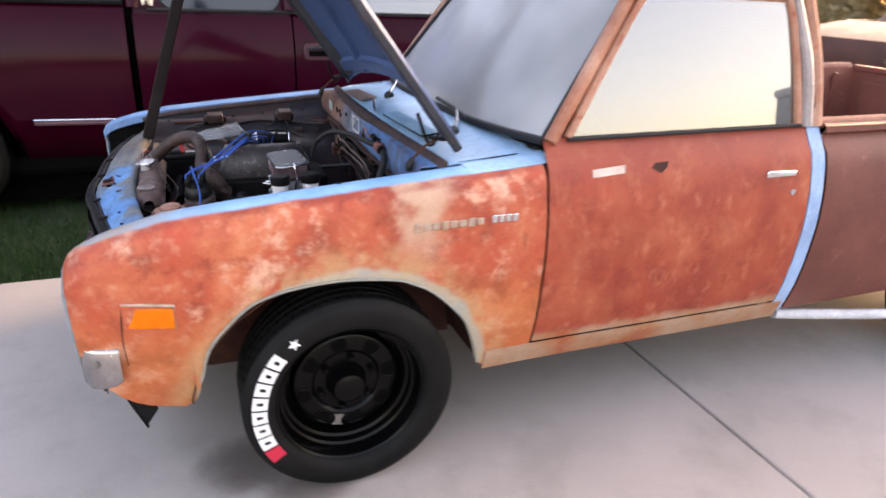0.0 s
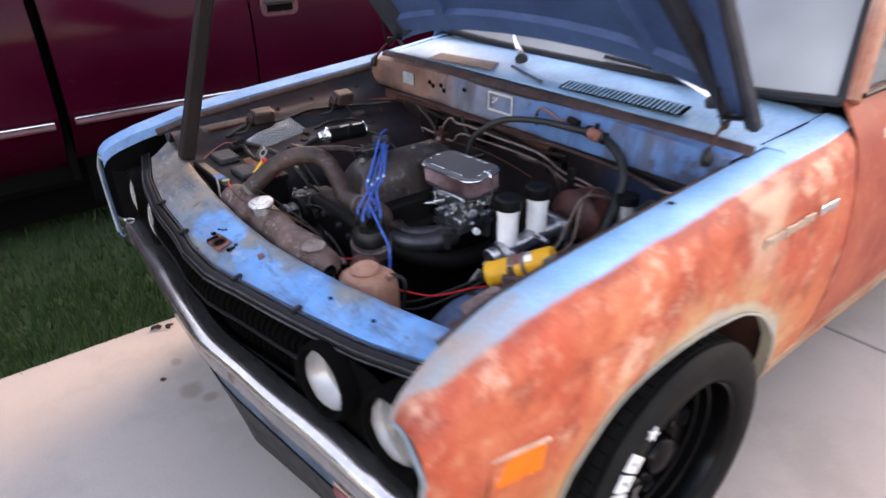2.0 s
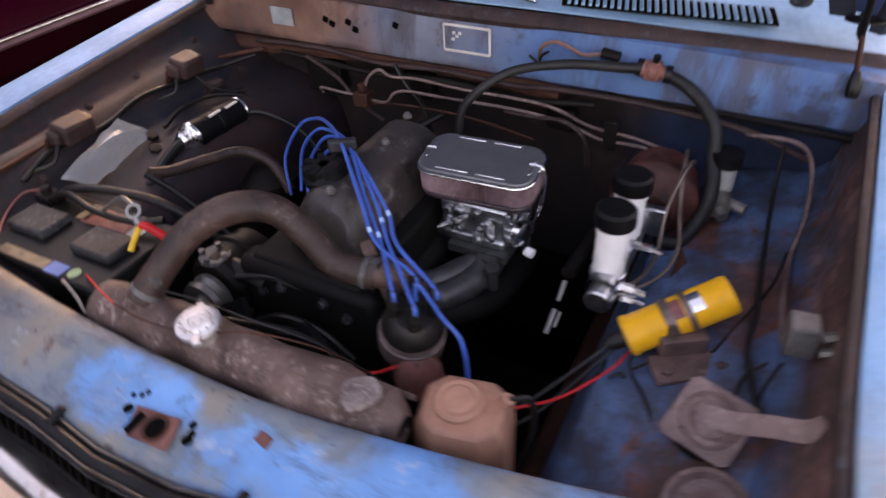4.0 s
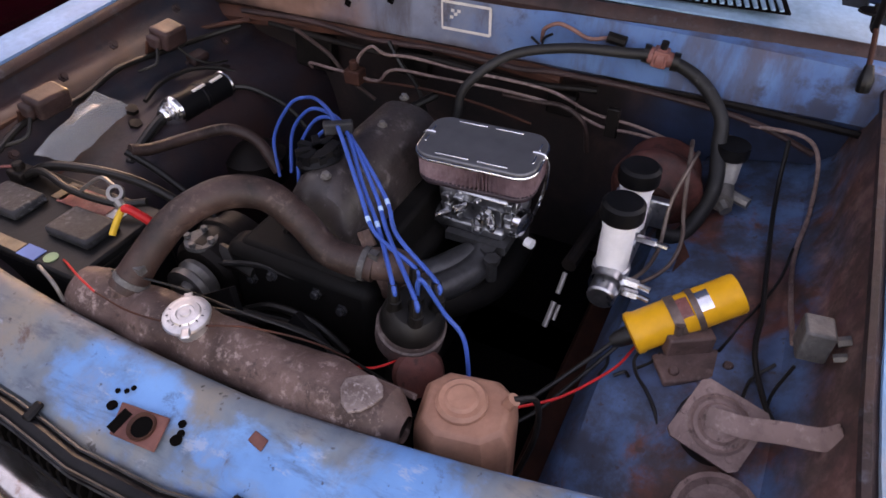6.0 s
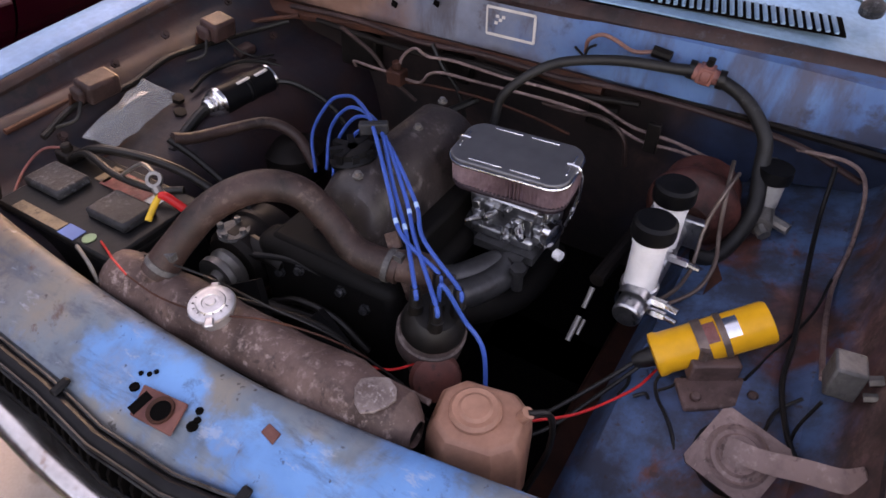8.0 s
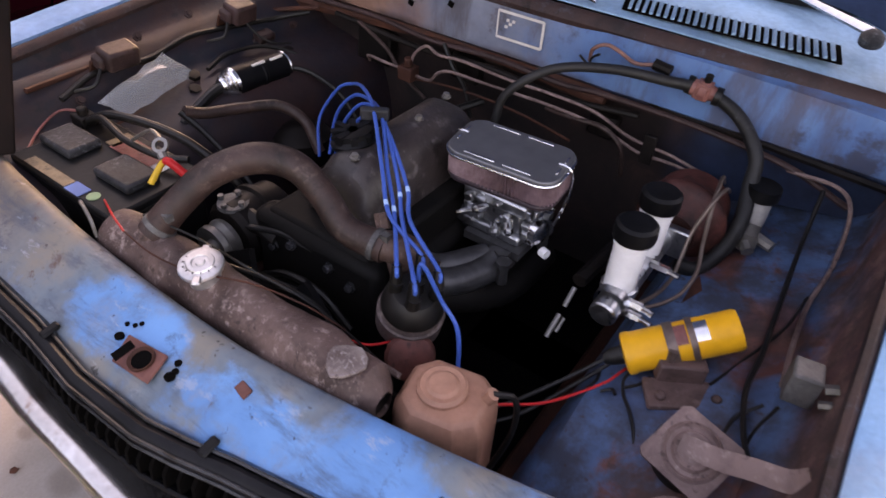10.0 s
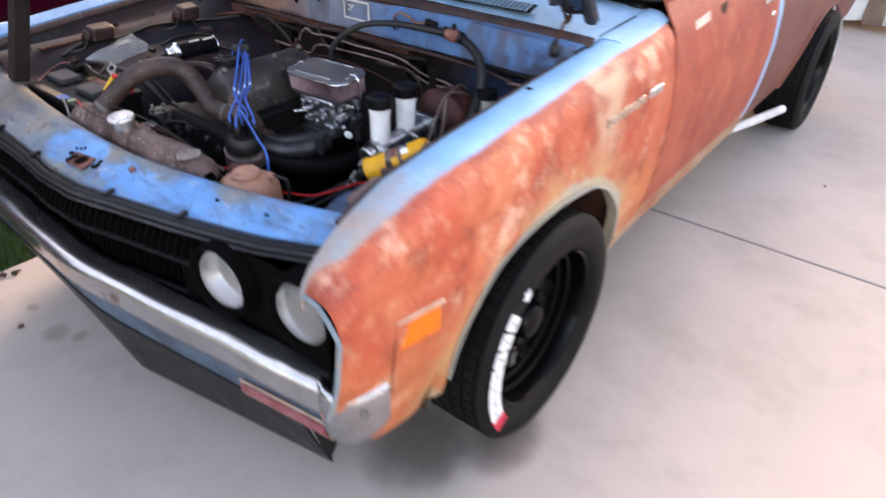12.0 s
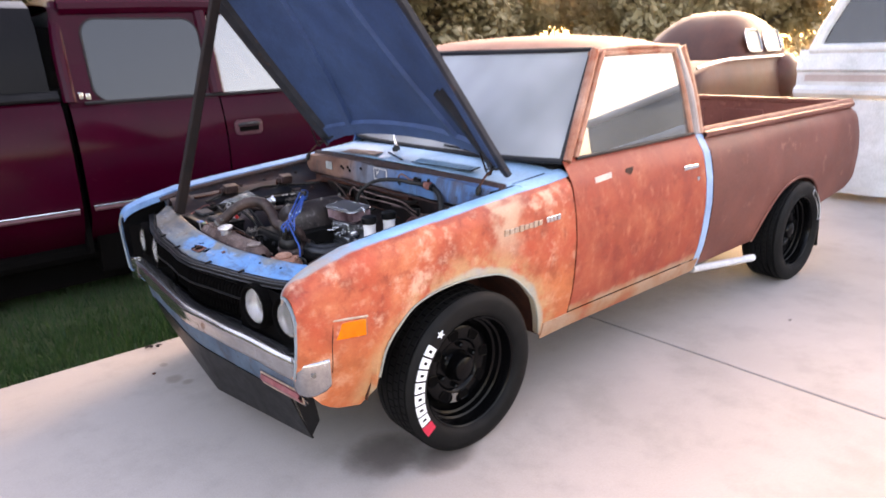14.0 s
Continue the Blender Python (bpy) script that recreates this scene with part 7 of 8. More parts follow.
for pts in ([(0.187, 0.377, 0.727), (0.12, 0.373, 0.772), (0.060, 0.365, 0.759), (0.035, 0.355, 0.706), (0.004, 0.345, 0.676), (-0.045, 0.350, 0.664), (-0.085, 0.372, 0.658), (-0.115, 0.395, 0.662)], [(0.186, 0.364, 0.715), (0.12, 0.361, 0.756), (0.060, 0.364, 0.768), (0.035, 0.375, 0.720), (0.010, 0.374, 0.680), (-0.018, 0.372, 0.664), (-0.062, 0.380, 0.656), (-0.100, 0.400, 0.654), (-0.120, 0.424, 0.658)]):
    part("brake_line", tube(B(), pts, 0.0032, 8, 6), worn("brown_pipe", (0.14, 0.09, 0.075), (0.25, 0.19, 0.16), 0.45, 30, 0.5), truck, "brown steel brake line")
b = B()
rod(b, (-0.158, 0.493, 0.573), (-0.128, 0.4905, 0.600), 0.0045, 8)
rod(b, (-0.118, 0.4895, 0.609), (-0.094, 0.488, 0.632), 0.0040, 8)
rod(b, (-0.146, 0.484, 0.580), (-0.128, 0.482, 0.597), 0.0030, 8)
part("steering_shaft", b, "alloy_dull", truck, "bright steering joint")
part("steering_column", rod(B(), (-0.085, 0.487, 0.640), (0.28, 0.45, 0.66), 0.012, 10), "grime", truck)

# ignition coil
C0, C1 = Vector((-0.212, 0.367, 0.672)), Vector((-0.140, 0.258, 0.731))
ca = (C1 - C0).normalized()
L = (C1 - C0).length
coil = part("ignition_coil", lathe(B(), [(0, 0.0), (0.022, 0.0), (0.0275, 0.002), (0.0285, 0.008), (0.0265, 0.014), (0.0265, L - 0.004), (0.025, L), (0, L)], C0, ca, 36), "yellow", truck, "yellow ignition coil in a steel band")
part("coil_neck", lathe(B(), [(0.013, 0), (0.011, -0.016), (0.007, -0.026), (0, -0.026)], C0, ca, 16), "hose_black", coil, "black coil tower")
b = B()
lathe(b, [(0.0272, -0.006), (0.0285, -0.006), (0.0285, 0.006), (0.0272, 0.006)], C0.lerp(C1, 0.42), ca, 32, True)
lathe(b, [(0.0272, -0.004), (0.0285, -0.004), (0.0285, 0.004), (0.0272, 0.004)], C0.lerp(C1, 0.60), ca, 32, True)
rod(b, C0.lerp(C1, 0.5) + Vector((-0.03, 0, 0.01)), C0.lerp(C1, 0.5) + Vector((-0.03, 0, -0.03)), 0.006, 8)
part("coil_band", b, worn("rusty_band", (0.11, 0.07, 0.06), (0.24, 0.17, 0.15), 0.45, 40.0, 0.5), coil, "rust-stained steel band")
up = (Vector((-0.55, 0.15, 0.9)) - ca * Vector((-0.55, 0.15, 0.9)).dot(ca)).normalized()
sd = ca.cross(up)
for f0, f1, m_, wd in ((0.40, 0.56, "sticker_red", 0.016), (0.60, 0.74, "chrome", 0.015)):
    b = B()
    rows = []
    for k in range(5):
        a = (k / 4 - 0.5) * 1.0
        rows.append([C0 + ca * (L * f) + 0.0272 * (up * math.cos(a) + sd * math.sin(a)) for f in (f0, f1)])
    part("coil_label", sheet(b, rows), m_, coil, "red label" if m_ == "sticker_red" else "silver label", solid=0.0008)
b = B()
box(b, (-0.222, 0.282, 0.664), (0.095, 0.045, 0.010), turn(0, 0, -58))
box(b, (-0.196, 0.300, 0.680), (0.060, 0.030, 0.030), turn(0, 0, -58))
for dx, dy in ((-0.024, 0.022), (0.012, -0.036)):
    rod(b, (-0.222 + dx, 0.282 + dy, 0.668), (-0.222 + dx, 0.282 + dy, 0.676), 0.007, 8)
part("coil_bracket", b, grimy("brown_bracket", (0.045, 0.025, 0.022), (0.125, 0.072, 0.064), (0.24, 0.17, 0.155), 0.6, 16.0, 0.6), truck, "brown coil bracket", bevel=0.003)
for pts, m_, r in (([C0 - ca * 0.02, (-0.255, 0.410, 0.640), (-0.320, 0.460, 0.610), (-0.365, 0.500, 0.600)], "hose_black", 0.003), ([C0 - ca * 0.01 + Vector((0, 0, -0.01)), (-0.26, 0.405, 0.628), (-0.33, 0.45, 0.598), (-0.38, 0.49, 0.60)], "hose_black", 0.0028), ([C0 + Vector((0.0, -0.01, -0.02)), (-0.262, 0.372, 0.656), (-0.318, 0.418, 0.640), (-0.368, 0.462, 0.652)], "red_wire", 0.0019)):
    part("coil_wire", tube(B(), pts, r, 8, 6), m_, truck, "red wire" if m_ == "red_wire" else "black wire")

# horn on a strap
H = Vector((-0.320, 0.246, 0.694))
hn = Vector((-0.42, -0.08, 0.9)).normalized()
hm = Matrix.Translation(H) @ frame_of(hn) @ turn(0, 0, 20)
b = B()
slab(b, [hm @ Vector((0.054 * math.cos(a), 0.050 * math.sin(a), 0)) for a in [math.pi * (k // 2) / 2 + (0.09 if k % 2 else -0.09) for k in range(8)]], 0.005, hn)
lathe(b, [(0.034, 0.0), (0.033, 0.006), (0.030, 0.009), (0.027, 0.006), (0.023, 0.007), (0.020, 0.012), (0.016, 0.011), (0.010, 0.016), (0, 0.017)], H, hn, 30)
horn = part("horn", b, "horn", truck, "dull grey-brown horn")
part("horn_body", lathe(B(), [(0.040, -0.001), (0.042, -0.020), (0.036, -0.042), (0.02, -0.05), (0, -0.05)], H, hn, 24), "grime", horn, "dark horn body")
for k in range(6):
    p = hm @ Vector((0.0375 * math.cos(math.pi * (k + 0.5) / 3), 0.0375 * math.sin(math.pi * (k + 0.5) / 3), 0.003))
    part("rivet", lathe(B(), [(0.004, 0), (0.0035, 0.003), (0, 0.004)], p, hn, 8), "horn", horn)
b = B()
p0 = H + hn * 0.019
strap = [p0 + Vector((0.0, 0.016, 0)), p0 + Vector((-0.002, -0.02, 0.006)), (-0.334, 0.190, 0.735), (-0.337, 0.160, 0.748), (-0.338, 0.146, 0.766)]
tube(b, strap, 0.0115, 8, 4, 0.14)
part("horn_strap", b, "horn", horn, "bent steel strap")
b = B()
lathe(b, [(0, 0.004), (0.014, 0.006), (0.022, 0.001), (0.034, 0.002), (0.040, 0.008), (0.046, 0.006), (0.048, -0.004), (0.044, -0.03), (0, -0.04)], (-0.405, 0.225, 0.655), (-0.3, 0.1, 0.9), 28)
part("second_horn", b, "horn", truck, "second horn below")
# voltage regulator
b = B()
box(b, (-0.226, 0.181, 0.772), (0.033, 0.031, 0.042), turn(0, 0, 8))
reg = part("voltage_regulator", b, "regulator", truck, "small grey metal regulator box", bevel=0.003)
b = B()
rod(b, (-0.225, 0.160, 0.775), (-0.222, 0.148, 0.780), 0.006, 6)
rod(b, (-0.240, 0.160, 0.765), (-0.238, 0.148, 0.770), 0.005, 6)
part("terminal", b, "alloy_dull", reg)
for pts in ([(-0.245, 0.19, 0.742), (-0.26, 0.20, 0.70), (-0.275, 0.195, 0.66)], [(-0.19, 0.26, 0.672), (-0.13, 0.24, 0.672), (-0.05, 0.21, 0.69), (0.02, 0.20, 0.70)], [(-0.215, 0.345, 0.664), (-0.235, 0.352, 0.656), (-0.258, 0.343, 0.655), (-0.278, 0.328, 0.658), (-0.300, 0.312, 0.655), (-0.325, 0.300, 0.648)], [(-0.222, 0.325, 0.668), (-0.236, 0.332, 0.662), (-0.248, 0.346, 0.656)], [(-0.262, 0.352, 0.652), (-0.255, 0.358, 0.650), (-0.262, 0.370, 0.644)], [(-0.23, 0.385, 0.640), (-0.245, 0.383, 0.638), (-0.262, 0.388, 0.634)], [(-0.21, 0.20, 0.70), (-0.23, 0.22, 0.684), (-0.26, 0.225, 0.676)]):
    part("loose_wire", tube(B(), pts, 0.0022, 6, 5), "hose_black", truck)

# ---- battery corner ----
b = B()
box(b, (-0.400, 1.176, 0.610), (0.155, 0.255, 0.19))
battery = part("battery", b, "battery", truck, "dusty black battery with faded labels", bevel=0.006)
b = B()
box(b, (-0.400, 1.176, 0.712), (0.165, 0.265, 0.016))
part("battery_lid", b, "battery", battery, bevel=0.004)
for y in (1.118, 1.268):
    b = B()
    box(b, (-0.405, y - 0.005, 0.727), (0.058, 0.086, 0.016))
    part("vent_cap", b, "dust_grey", battery, "dusty grey vent cap", bevel=0.005)
for (x, y, sx, sy), m_ in (((-0.352, 1.160, 0.040, 0.10), "sticker_red"), ((-0.350, 1.100, 0.034, 0.026), "sticker_white"), ((-0.348, 1.215, 0.040, 0.024), "sticker_tan"), ((-0.470, 1.215, 0.018, 0.11), "sticker_tan"), ((-0.470, 1.140, 0.022, 0.035), "sticker_blue")):
    b = B()
    box(b, (x, y, 0.7212), (sx, sy, 0.0012))
    part("battery_label", b, m_, battery)
b = B()
lathe(b, [(0.010, 0), (0.010, 0.0012), (0, 0.0012)], (-0.466, 1.106, 0.7206), (0, 0, 1), 16)
part("battery_label", b, "sticker_green", battery, "round green label")
part("battery_cable", tube(B(), [(-0.345, 1.300, 0.726), (-0.335, 1.25, 0.750), (-0.315, 1.17, 0.752), (-0.295, 1.10, 0.735), (-0.275, 1.04, 0.69), (-0.26, 1.02, 0.64)], 0.0075, 10, 6), "hose_black", truck, "thick black battery cable")
part("battery_cable", tube(B(), [(-0.36, 1.31, 0.72), (-0.348, 1.26, 0.745), (-0.36, 1.18, 0.742), (-0.352, 1.10, 0.738), (-0.33, 1.06, 0.738)], 0.006, 10, 6), "hose_black", truck, "thick black battery cable")
b = B()
box(b, (-0.352, 1.308, 0.728), (0.030, 0.034, 0.022))
rod(b, (-0.352, 1.308, 0.735), (-0.352, 1.308, 0.750), 0.009, 10)
part("battery_clamp", b, "grime", battery, "lead battery clamp", bevel=0.003)
part("loose_wire", tube(B(), [(-0.352, 1.312, 0.742), (-0.372, 1.345, 0.738), (-0.415, 1.338, 0.724), (-0.468, 1.292, 0.716)], 0.0022, 6, 5), "sticker_red", truck, "dull red wire")
# loose red and yellow cable end with an eyelet
E0 = Vector((-0.388, 1.028, 0.778))
b = B()
lathe(b, [(0.007, -0.003), (0.012, -0.003), (0.012, 0.003), (0.007, 0.003)], E0 + Vector((0.012, 0.022, 0.010)), (-0.6, -0.3, 0.7), 18, True)
rod(b, E0 + Vector((0.004, 0.010, 0.004)), E0, 0.007, 8)
tube(b, [E0 + Vector((0.02, 0.03, 0.012)), E0 + Vector((0.03, 0.07, 0.01)), E0 + Vector((0.03, 0.13, -0.03))], 0.003, 6, 3)
part("cable_eyelet", b, "alloy_dull", truck, "bright cable eyelet")
part("loose_cable", tube(B(), [E0, E0 + Vector((0.004, -0.012, -0.004)), (-0.372, 0.985, 0.745)], 0.0062, 10, 4), "red_wire", truck, "red loose cable")
part("loose_cable", tube(B(), [E0, E0 + Vector((-0.010, 0.004, -0.012)), E0 + Vector((-0.026, 0.006, -0.030))], 0.0048, 10, 3), "yellow_wire", truck, "yellow loose cable")
part("red_thin_wire", tube(B(), [(-0.462, 1.085, 0.722), (-0.480, 1.04, 0.742), (-0.495, 1.00, 0.752), (-0.505, 0.962, 0.752)], 0.0016, 6, 6), "red_wire", truck, "thin red wire along the radiator")
part("loose_wire", tube(B(), [(-0.505, 0.962, 0.752), (-0.508, 0.90, 0.748), (-0.498, 0.83, 0.750), (-0.470, 0.76, 0.752), (-0.440, 0.70, 0.728), (-0.415, 0.66, 0.690)], 0.0013, 6, 6), "rust_dark", truck)
part("loose_wire", tube(B(), [(-0.47, 0.97, 0.755), (-0.455, 0.88, 0.752), (-0.450, 0.78, 0.748), (-0.425, 0.70, 0.715), (-0.40, 0.62, 0.65)], 0.0016, 6, 6), "hose_black", truck)
part("red_thin_wire", tube(B(), [(-0.415, 0.665, 0.672), (-0.395, 0.640, 0.660), (-0.372, 0.615, 0.665), (-0.358, 0.592, 0.672)], 0.0017, 6, 6), "red_wire", truck, "thin red wire")
part("ground_strap", tube(B(), [(-0.492, 1.092, 0.728), (-0.500, 1.070, 0.746), (-0.508, 1.040, 0.735), (-0.512, 1.03, 0.712)], 0.0026, 6, 4), "alloy_dull", truck)
part("loose_wire", tube(B(), [(-0.44, 0.90, 0.70), (-0.41, 0.80, 0.69), (-0.40, 0.72, 0.68), (-0.42, 0.64, 0.64), (-0.40, 0.55, 0.60)], 0.003, 6, 6), "hose_black", truck)

# far wall: relays, cylinder, hoses
for c, s in (((-0.244, 1.345, 0.796), (0.062, 0.042, 0.036)), ((0.035, 1.350, 0.800), (0.055, 0.045, 0.038)), ((0.085, 1.345, 0.735), (0.045, 0.03, 0.018))):
    b = B()
    box(b, c, s, turn(12, 0, 0))
    box(b, (c[0] - s[0] * 0.55, c[1] + 0.008, c[2] - 0.004), (0.014, s[1] * 0.7, s[2] * 0.7), turn(12, 0, 0))
    rl = part("relay", b, "relay", truck, "brown relay box", bevel=0.006)
    b = B()
    box(b, (c[0], c[1] + s[1] * 0.55, c[2] - s[2] * 0.45), (s[0] * 1.45, 0.006, s[2] * 0.9), turn(24, 0, 0))
    part("relay_foot", b, "rust_dark", rl, "rusty mounting tab", bevel=0.002)
    part("relay_wire", tube(B(), [(c[0] - s[0] * 0.6, c[1], c[2] - s[2] * 0.3), (c[0] - s[0] * 1.0, c[1] - 0.01, c[2] - s[2] * 0.9), (c[0] - s[0] * 1.5, c[1] + 0.012, c[2] - s[2] * 1.1)], 0.003, 6, 4), "hose_black", rl)
P0, P1 = Vector((-0.098, 1.235, 0.728)), Vector((0.030, 1.232, 0.722))
pa = (P1 - P0).normalized()
LP = (P1 - P0).length
pump = part("wiper_pump", lathe(B(), [(0.010, 0), (0.026, 0.002), (0.027, 0.010), (0.027, 0.06), (0.0285, 0.062), (0.0285, 0.068), (0.027, 0.07), (0.027, LP - 0.004), (0.024, LP), (0, LP)], P0, pa, 32), "black_satin", truck, "glossy black cylinder with bright ends")
part("pump_end", lathe(B(), [(0.0, -0.028), (0.012, -0.028), (0.016, -0.024), (0.013, -0.021), (0.019, -0.018), (0.016, -0.015), (0.023, -0.011), (0.020, -0.008), (0.026, -0.004), (0.028, 0.002)], P0, pa, 24), "chrome", pump, "bright ribbed end")
part("pump_end", lathe(B(), [(0.0275, -0.003), (0.0285, 0.0), (0.026, 0.004), (0.012, 0.007), (0, 0.008)], P1, pa, 24), "chrome", pump, "bright end cap")
b = B()
for f in (0.45, 0.80):
    box(b, P0.lerp(P1, f) + Vector((0, -0.012, 0.026)), (0.030, 0.006, 0.003))
part("pump_label", b, "sticker_white", pump)
part("pump_foot", rod(B(), P0.lerp(P1, 0.6) + Vector((0, 0, -0.02)), P0.lerp(P1, 0.6) + Vector((0.01, -0.01, -0.065)), 0.008, 8), "grime", pump)
part("pump_hose", tube(B(), [P0 - pa * 0.014, (-0.140, 1.238, 0.722), (-0.185, 1.235, 0.705), (-0.22, 1.23, 0.69)], 0.0095, 10, 5), "hose_black", truck, "black hose")
part("heater_hose", tube(B(), [(-0.235, 1.195, 0.735), (-0.200, 1.185, 0.722), (-0.130, 1.165, 0.712), (-0.075, 1.135, 0.705), (-0.055, 1.09, 0.680), (-0.06, 1.05, 0.63)], 0.0105, 12, 6), "hose", truck, "grey-brown rubber hose")
part("wiring_loom", tube(B(), [(-0.24, 1.20, 0.735), (-0.225, 1.16, 0.70), (-0.215, 1.10, 0.65), (-0.21, 1.05, 0.60)], 0.006, 8, 5), "hose_black", truck)
part("wiring_loom", tube(B(), [(-0.40, 1.375, 0.775), (-0.20, 1.392, 0.772), (0.0, 1.395, 0.775), (0.15, 1.38, 0.765), (0.21, 1.30, 0.775)], 0.005, 8, 5), "rust_dark", truck)
part("wiring_loom", tube(B(), [(0.03, 1.225, 0.72), (0.06, 1.19, 0.71), (0.09, 1.14, 0.67), (0.10, 1.10, 0.62)], 0.006, 8, 5), "hose_black", truck)
part("washer_bottle", lathe(B(), [(0.05, 0), (0.06, 0.01), (0.06, 0.06), (0.03, 0.08), (0, 0.08)], (-0.02, 1.14, 0.56), (0, 0, 1), 20), "grime", truck)
for x, y, z in ((-0.13, 1.305, 0.728), (-0.15, 1.28, 0.715), (0.10, 1.29, 0.71)):
    part("apron_bolt", lathe(B(), [(0.012, 0), (0.012, 0.008), (0, 0.009)], (x, y, z), (0, -0.4, 1), 6), "grime", truck)

# seam sealer, stamped swage and fixings along the far wall
part("seam", tube(B(), [(x, 1.372 + 0.006 * math.sin(14 * x), 0.756 + 0.004 * math.sin(23 * x)) for x in np.linspace(-0.46, 0.20, 14)], 0.0035, 8, 2, 0.6), "rust_lip", apron_far, "ragged rusty seam")
part("seam", tube(B(), [(x, 1.285 + 0.03 * math.sin(3.2 * x + 1.2), 0.702 + 0.020 * math.exp(-((x + 0.03) / 0.17) ** 2)) for x in np.linspace(-0.40, 0.16, 12)], 0.0045, 8, 2, 0.7), "rust_dark", apron_far)
for x, y, z in ((-0.42, 1.392, 0.775), (-0.17, 1.400, 0.792), (-0.05, 1.404, 0.802), (0.12, 1.408, 0.812), (-0.33, 1.352, 0.738), (0.17, 1.345, 0.735)):
    part("wall_bolt", lathe(B(), [(0.009, 0), (0.009, 0.004), (0.006, 0.004), (0.006, 0.010), (0, 0.010)], (x, y, z), (0, -0.8, 0.6), 6), "rust_lip", apron_far)
for pts, rr, m_ in (([(-0.36, 1.352, 0.752), (-0.28, 1.366, 0.770), (-0.18, 1.362, 0.764), (-0.08, 1.372, 0.775), (0.02, 1.366, 0.768), (0.12, 1.360, 0.758), (0.20, 1.322, 0.762)], 0.0055, "hose_black"),
                    ([(-0.10, 1.30, 0.735), (-0.04, 1.312, 0.744), (0.04, 1.304, 0.738), (0.10, 1.27, 0.712), (0.14, 1.21, 0.66)], 0.0045, "hose_black"),
                    ([(0.035, 1.336, 0.780), (0.05, 1.318, 0.752), (0.075, 1.30, 0.735), (0.11, 1.29, 0.728)], 0.0024, "hose_black"),
                    ([(0.205, 1.18, 0.778), (0.200, 1.10, 0.742), (0.200, 1.06, 0.70), (0.205, 1.00, 0.66)], 0.0042, "hose"),
                    ([(0.208, 0.96, 0.790), (0.198, 0.93, 0.755), (0.202, 0.90, 0.715), (0.20, 0.88, 0.66)], 0.0050, "hose_black")):
    part("wiring_loom", tube(B(), pts, rr, 8, 5), m_, truck)
for c, s_ in (((0.252, 0.93, 0.735), (0.03, 0.07, 0.055)), ((0.255, 1.17, 0.715), (0.035, 0.09, 0.075)), ((0.250, 0.62, 0.720), (0.03, 0.055, 0.045))):
    part("firewall_bracket", box(B(), c, s_, turn(4, 0, 3)), "grime", fw_low, bevel=0.006)

# crumpled clear bag lying on the far inner fender
rng = random.Random(11)
c00, c10, c01, c11 = Vector((-0.165, 1.338, 0.775)), Vector((-0.122, 1.308, 0.732)), Vector((-0.318, 1.318, 0.742)), Vector((-0.285, 1.285, 0.716))
rows = []
for i in range(8):
    row = []
    for j in range(6):
        p = c00.lerp(c01, i / 7).lerp(c10.lerp(c11, i / 7), j / 5)
        row.append(p + Vector((rng.uniform(-1, 1), rng.uniform(-1, 1), rng.uniform(-1, 1))) * 0.0028 + Vector((0, 0, 0.010 * math.sin(math.pi * j / 5) * math.sin(math.pi * i / 7))))
    rows.append(row)
bag = part("plastic_bag", sheet(B(), rows), "bag", solid=0.003, angle=8)
tagged(bag, "crumpled clear plastic bag lying on the inner fender", "plastic bag")

# ---- maroon pickup parked alongside, facing the other way ----
SIDE = 2.60
suv = thing("pickup_truck", (0.6, SIDE + 0.95, 0.0), "maroon full-size extended-cab pickup parked beside the grass", "pickup truck")
PZ = (0.32, 0.40, 0.52, 0.60, 0.75, 0.90, 1.02, 1.10, 1.15, 1.19)
PY = (0.170, 0.090, 0.012, 0.000, -0.012, -0.010, 0.012, 0.036, 0.058, 0.095)


def suv_side(name, x0, x1, label, z0=0.32, z1=1.17, far=False, arch=None):
    cols = []
    n = 20 if arch else 8
    for i in range(n + 1):
        x = x0 + (x1 - x0) * i / n
        lo = z0
        if arch and abs(x - arch) < 0.46:
            lo = 0.40 + math.sqrt(max(0, 0.46 ** 2 - (x - arch) ** 2)) * 0.98
        cols.append([(x, (SIDE + float(np.interp(z, PZ, PY))) if not far else 2 * (SIDE + 0.95) - SIDE - float(np.interp(z, PZ, PY)), z) for z in np.linspace(max(lo, z0), z1, 16)])
    return part(name, sheet(B(), cols), "maroon", suv, label, solid=0.004)


for far in (False, True):
    suv_side("bed_side", -2.60, -0.618, "maroon bed side", far=far, arch=-1.68)
    suv_side("rear_door", -0.578, 0.272, "maroon rear door", far=far)
    suv_side("front_door", 0.282, 1.42, "maroon front door", far=far)
    suv_side("front_fender", 1.43, 3.05, "maroon front fender", far=far, arch=2.15)
    Y = (lambda v: v) if not far else (lambda v: 2 * (SIDE + 0.95) - v)
    # upper cab: pillars and rails round the windows
    b = B()
    for pts, r in (([(-0.572, SIDE + 0.045, 1.15), (-0.565, SIDE + 0.12, 1.45), (-0.53, SIDE + 0.20, 1.68)], 0.035), ([(-0.53, SIDE + 0.16, 1.655), (0.2, SIDE + 0.16, 1.675), (0.95, SIDE + 0.17, 1.655)], 0.05), ([(0.265, SIDE + 0.045, 1.15), (0.262, SIDE + 0.105, 1.42), (0.25, SIDE + 0.155, 1.64)], 0.045), ([(1.42, SIDE + 0.06, 1.14), (1.20, SIDE + 0.12, 1.42), (0.95, SIDE + 0.17, 1.66)], 0.035)):
        tube(b, [(p[0], Y(p[1]), p[2]) for p in pts], r, 10, 5)
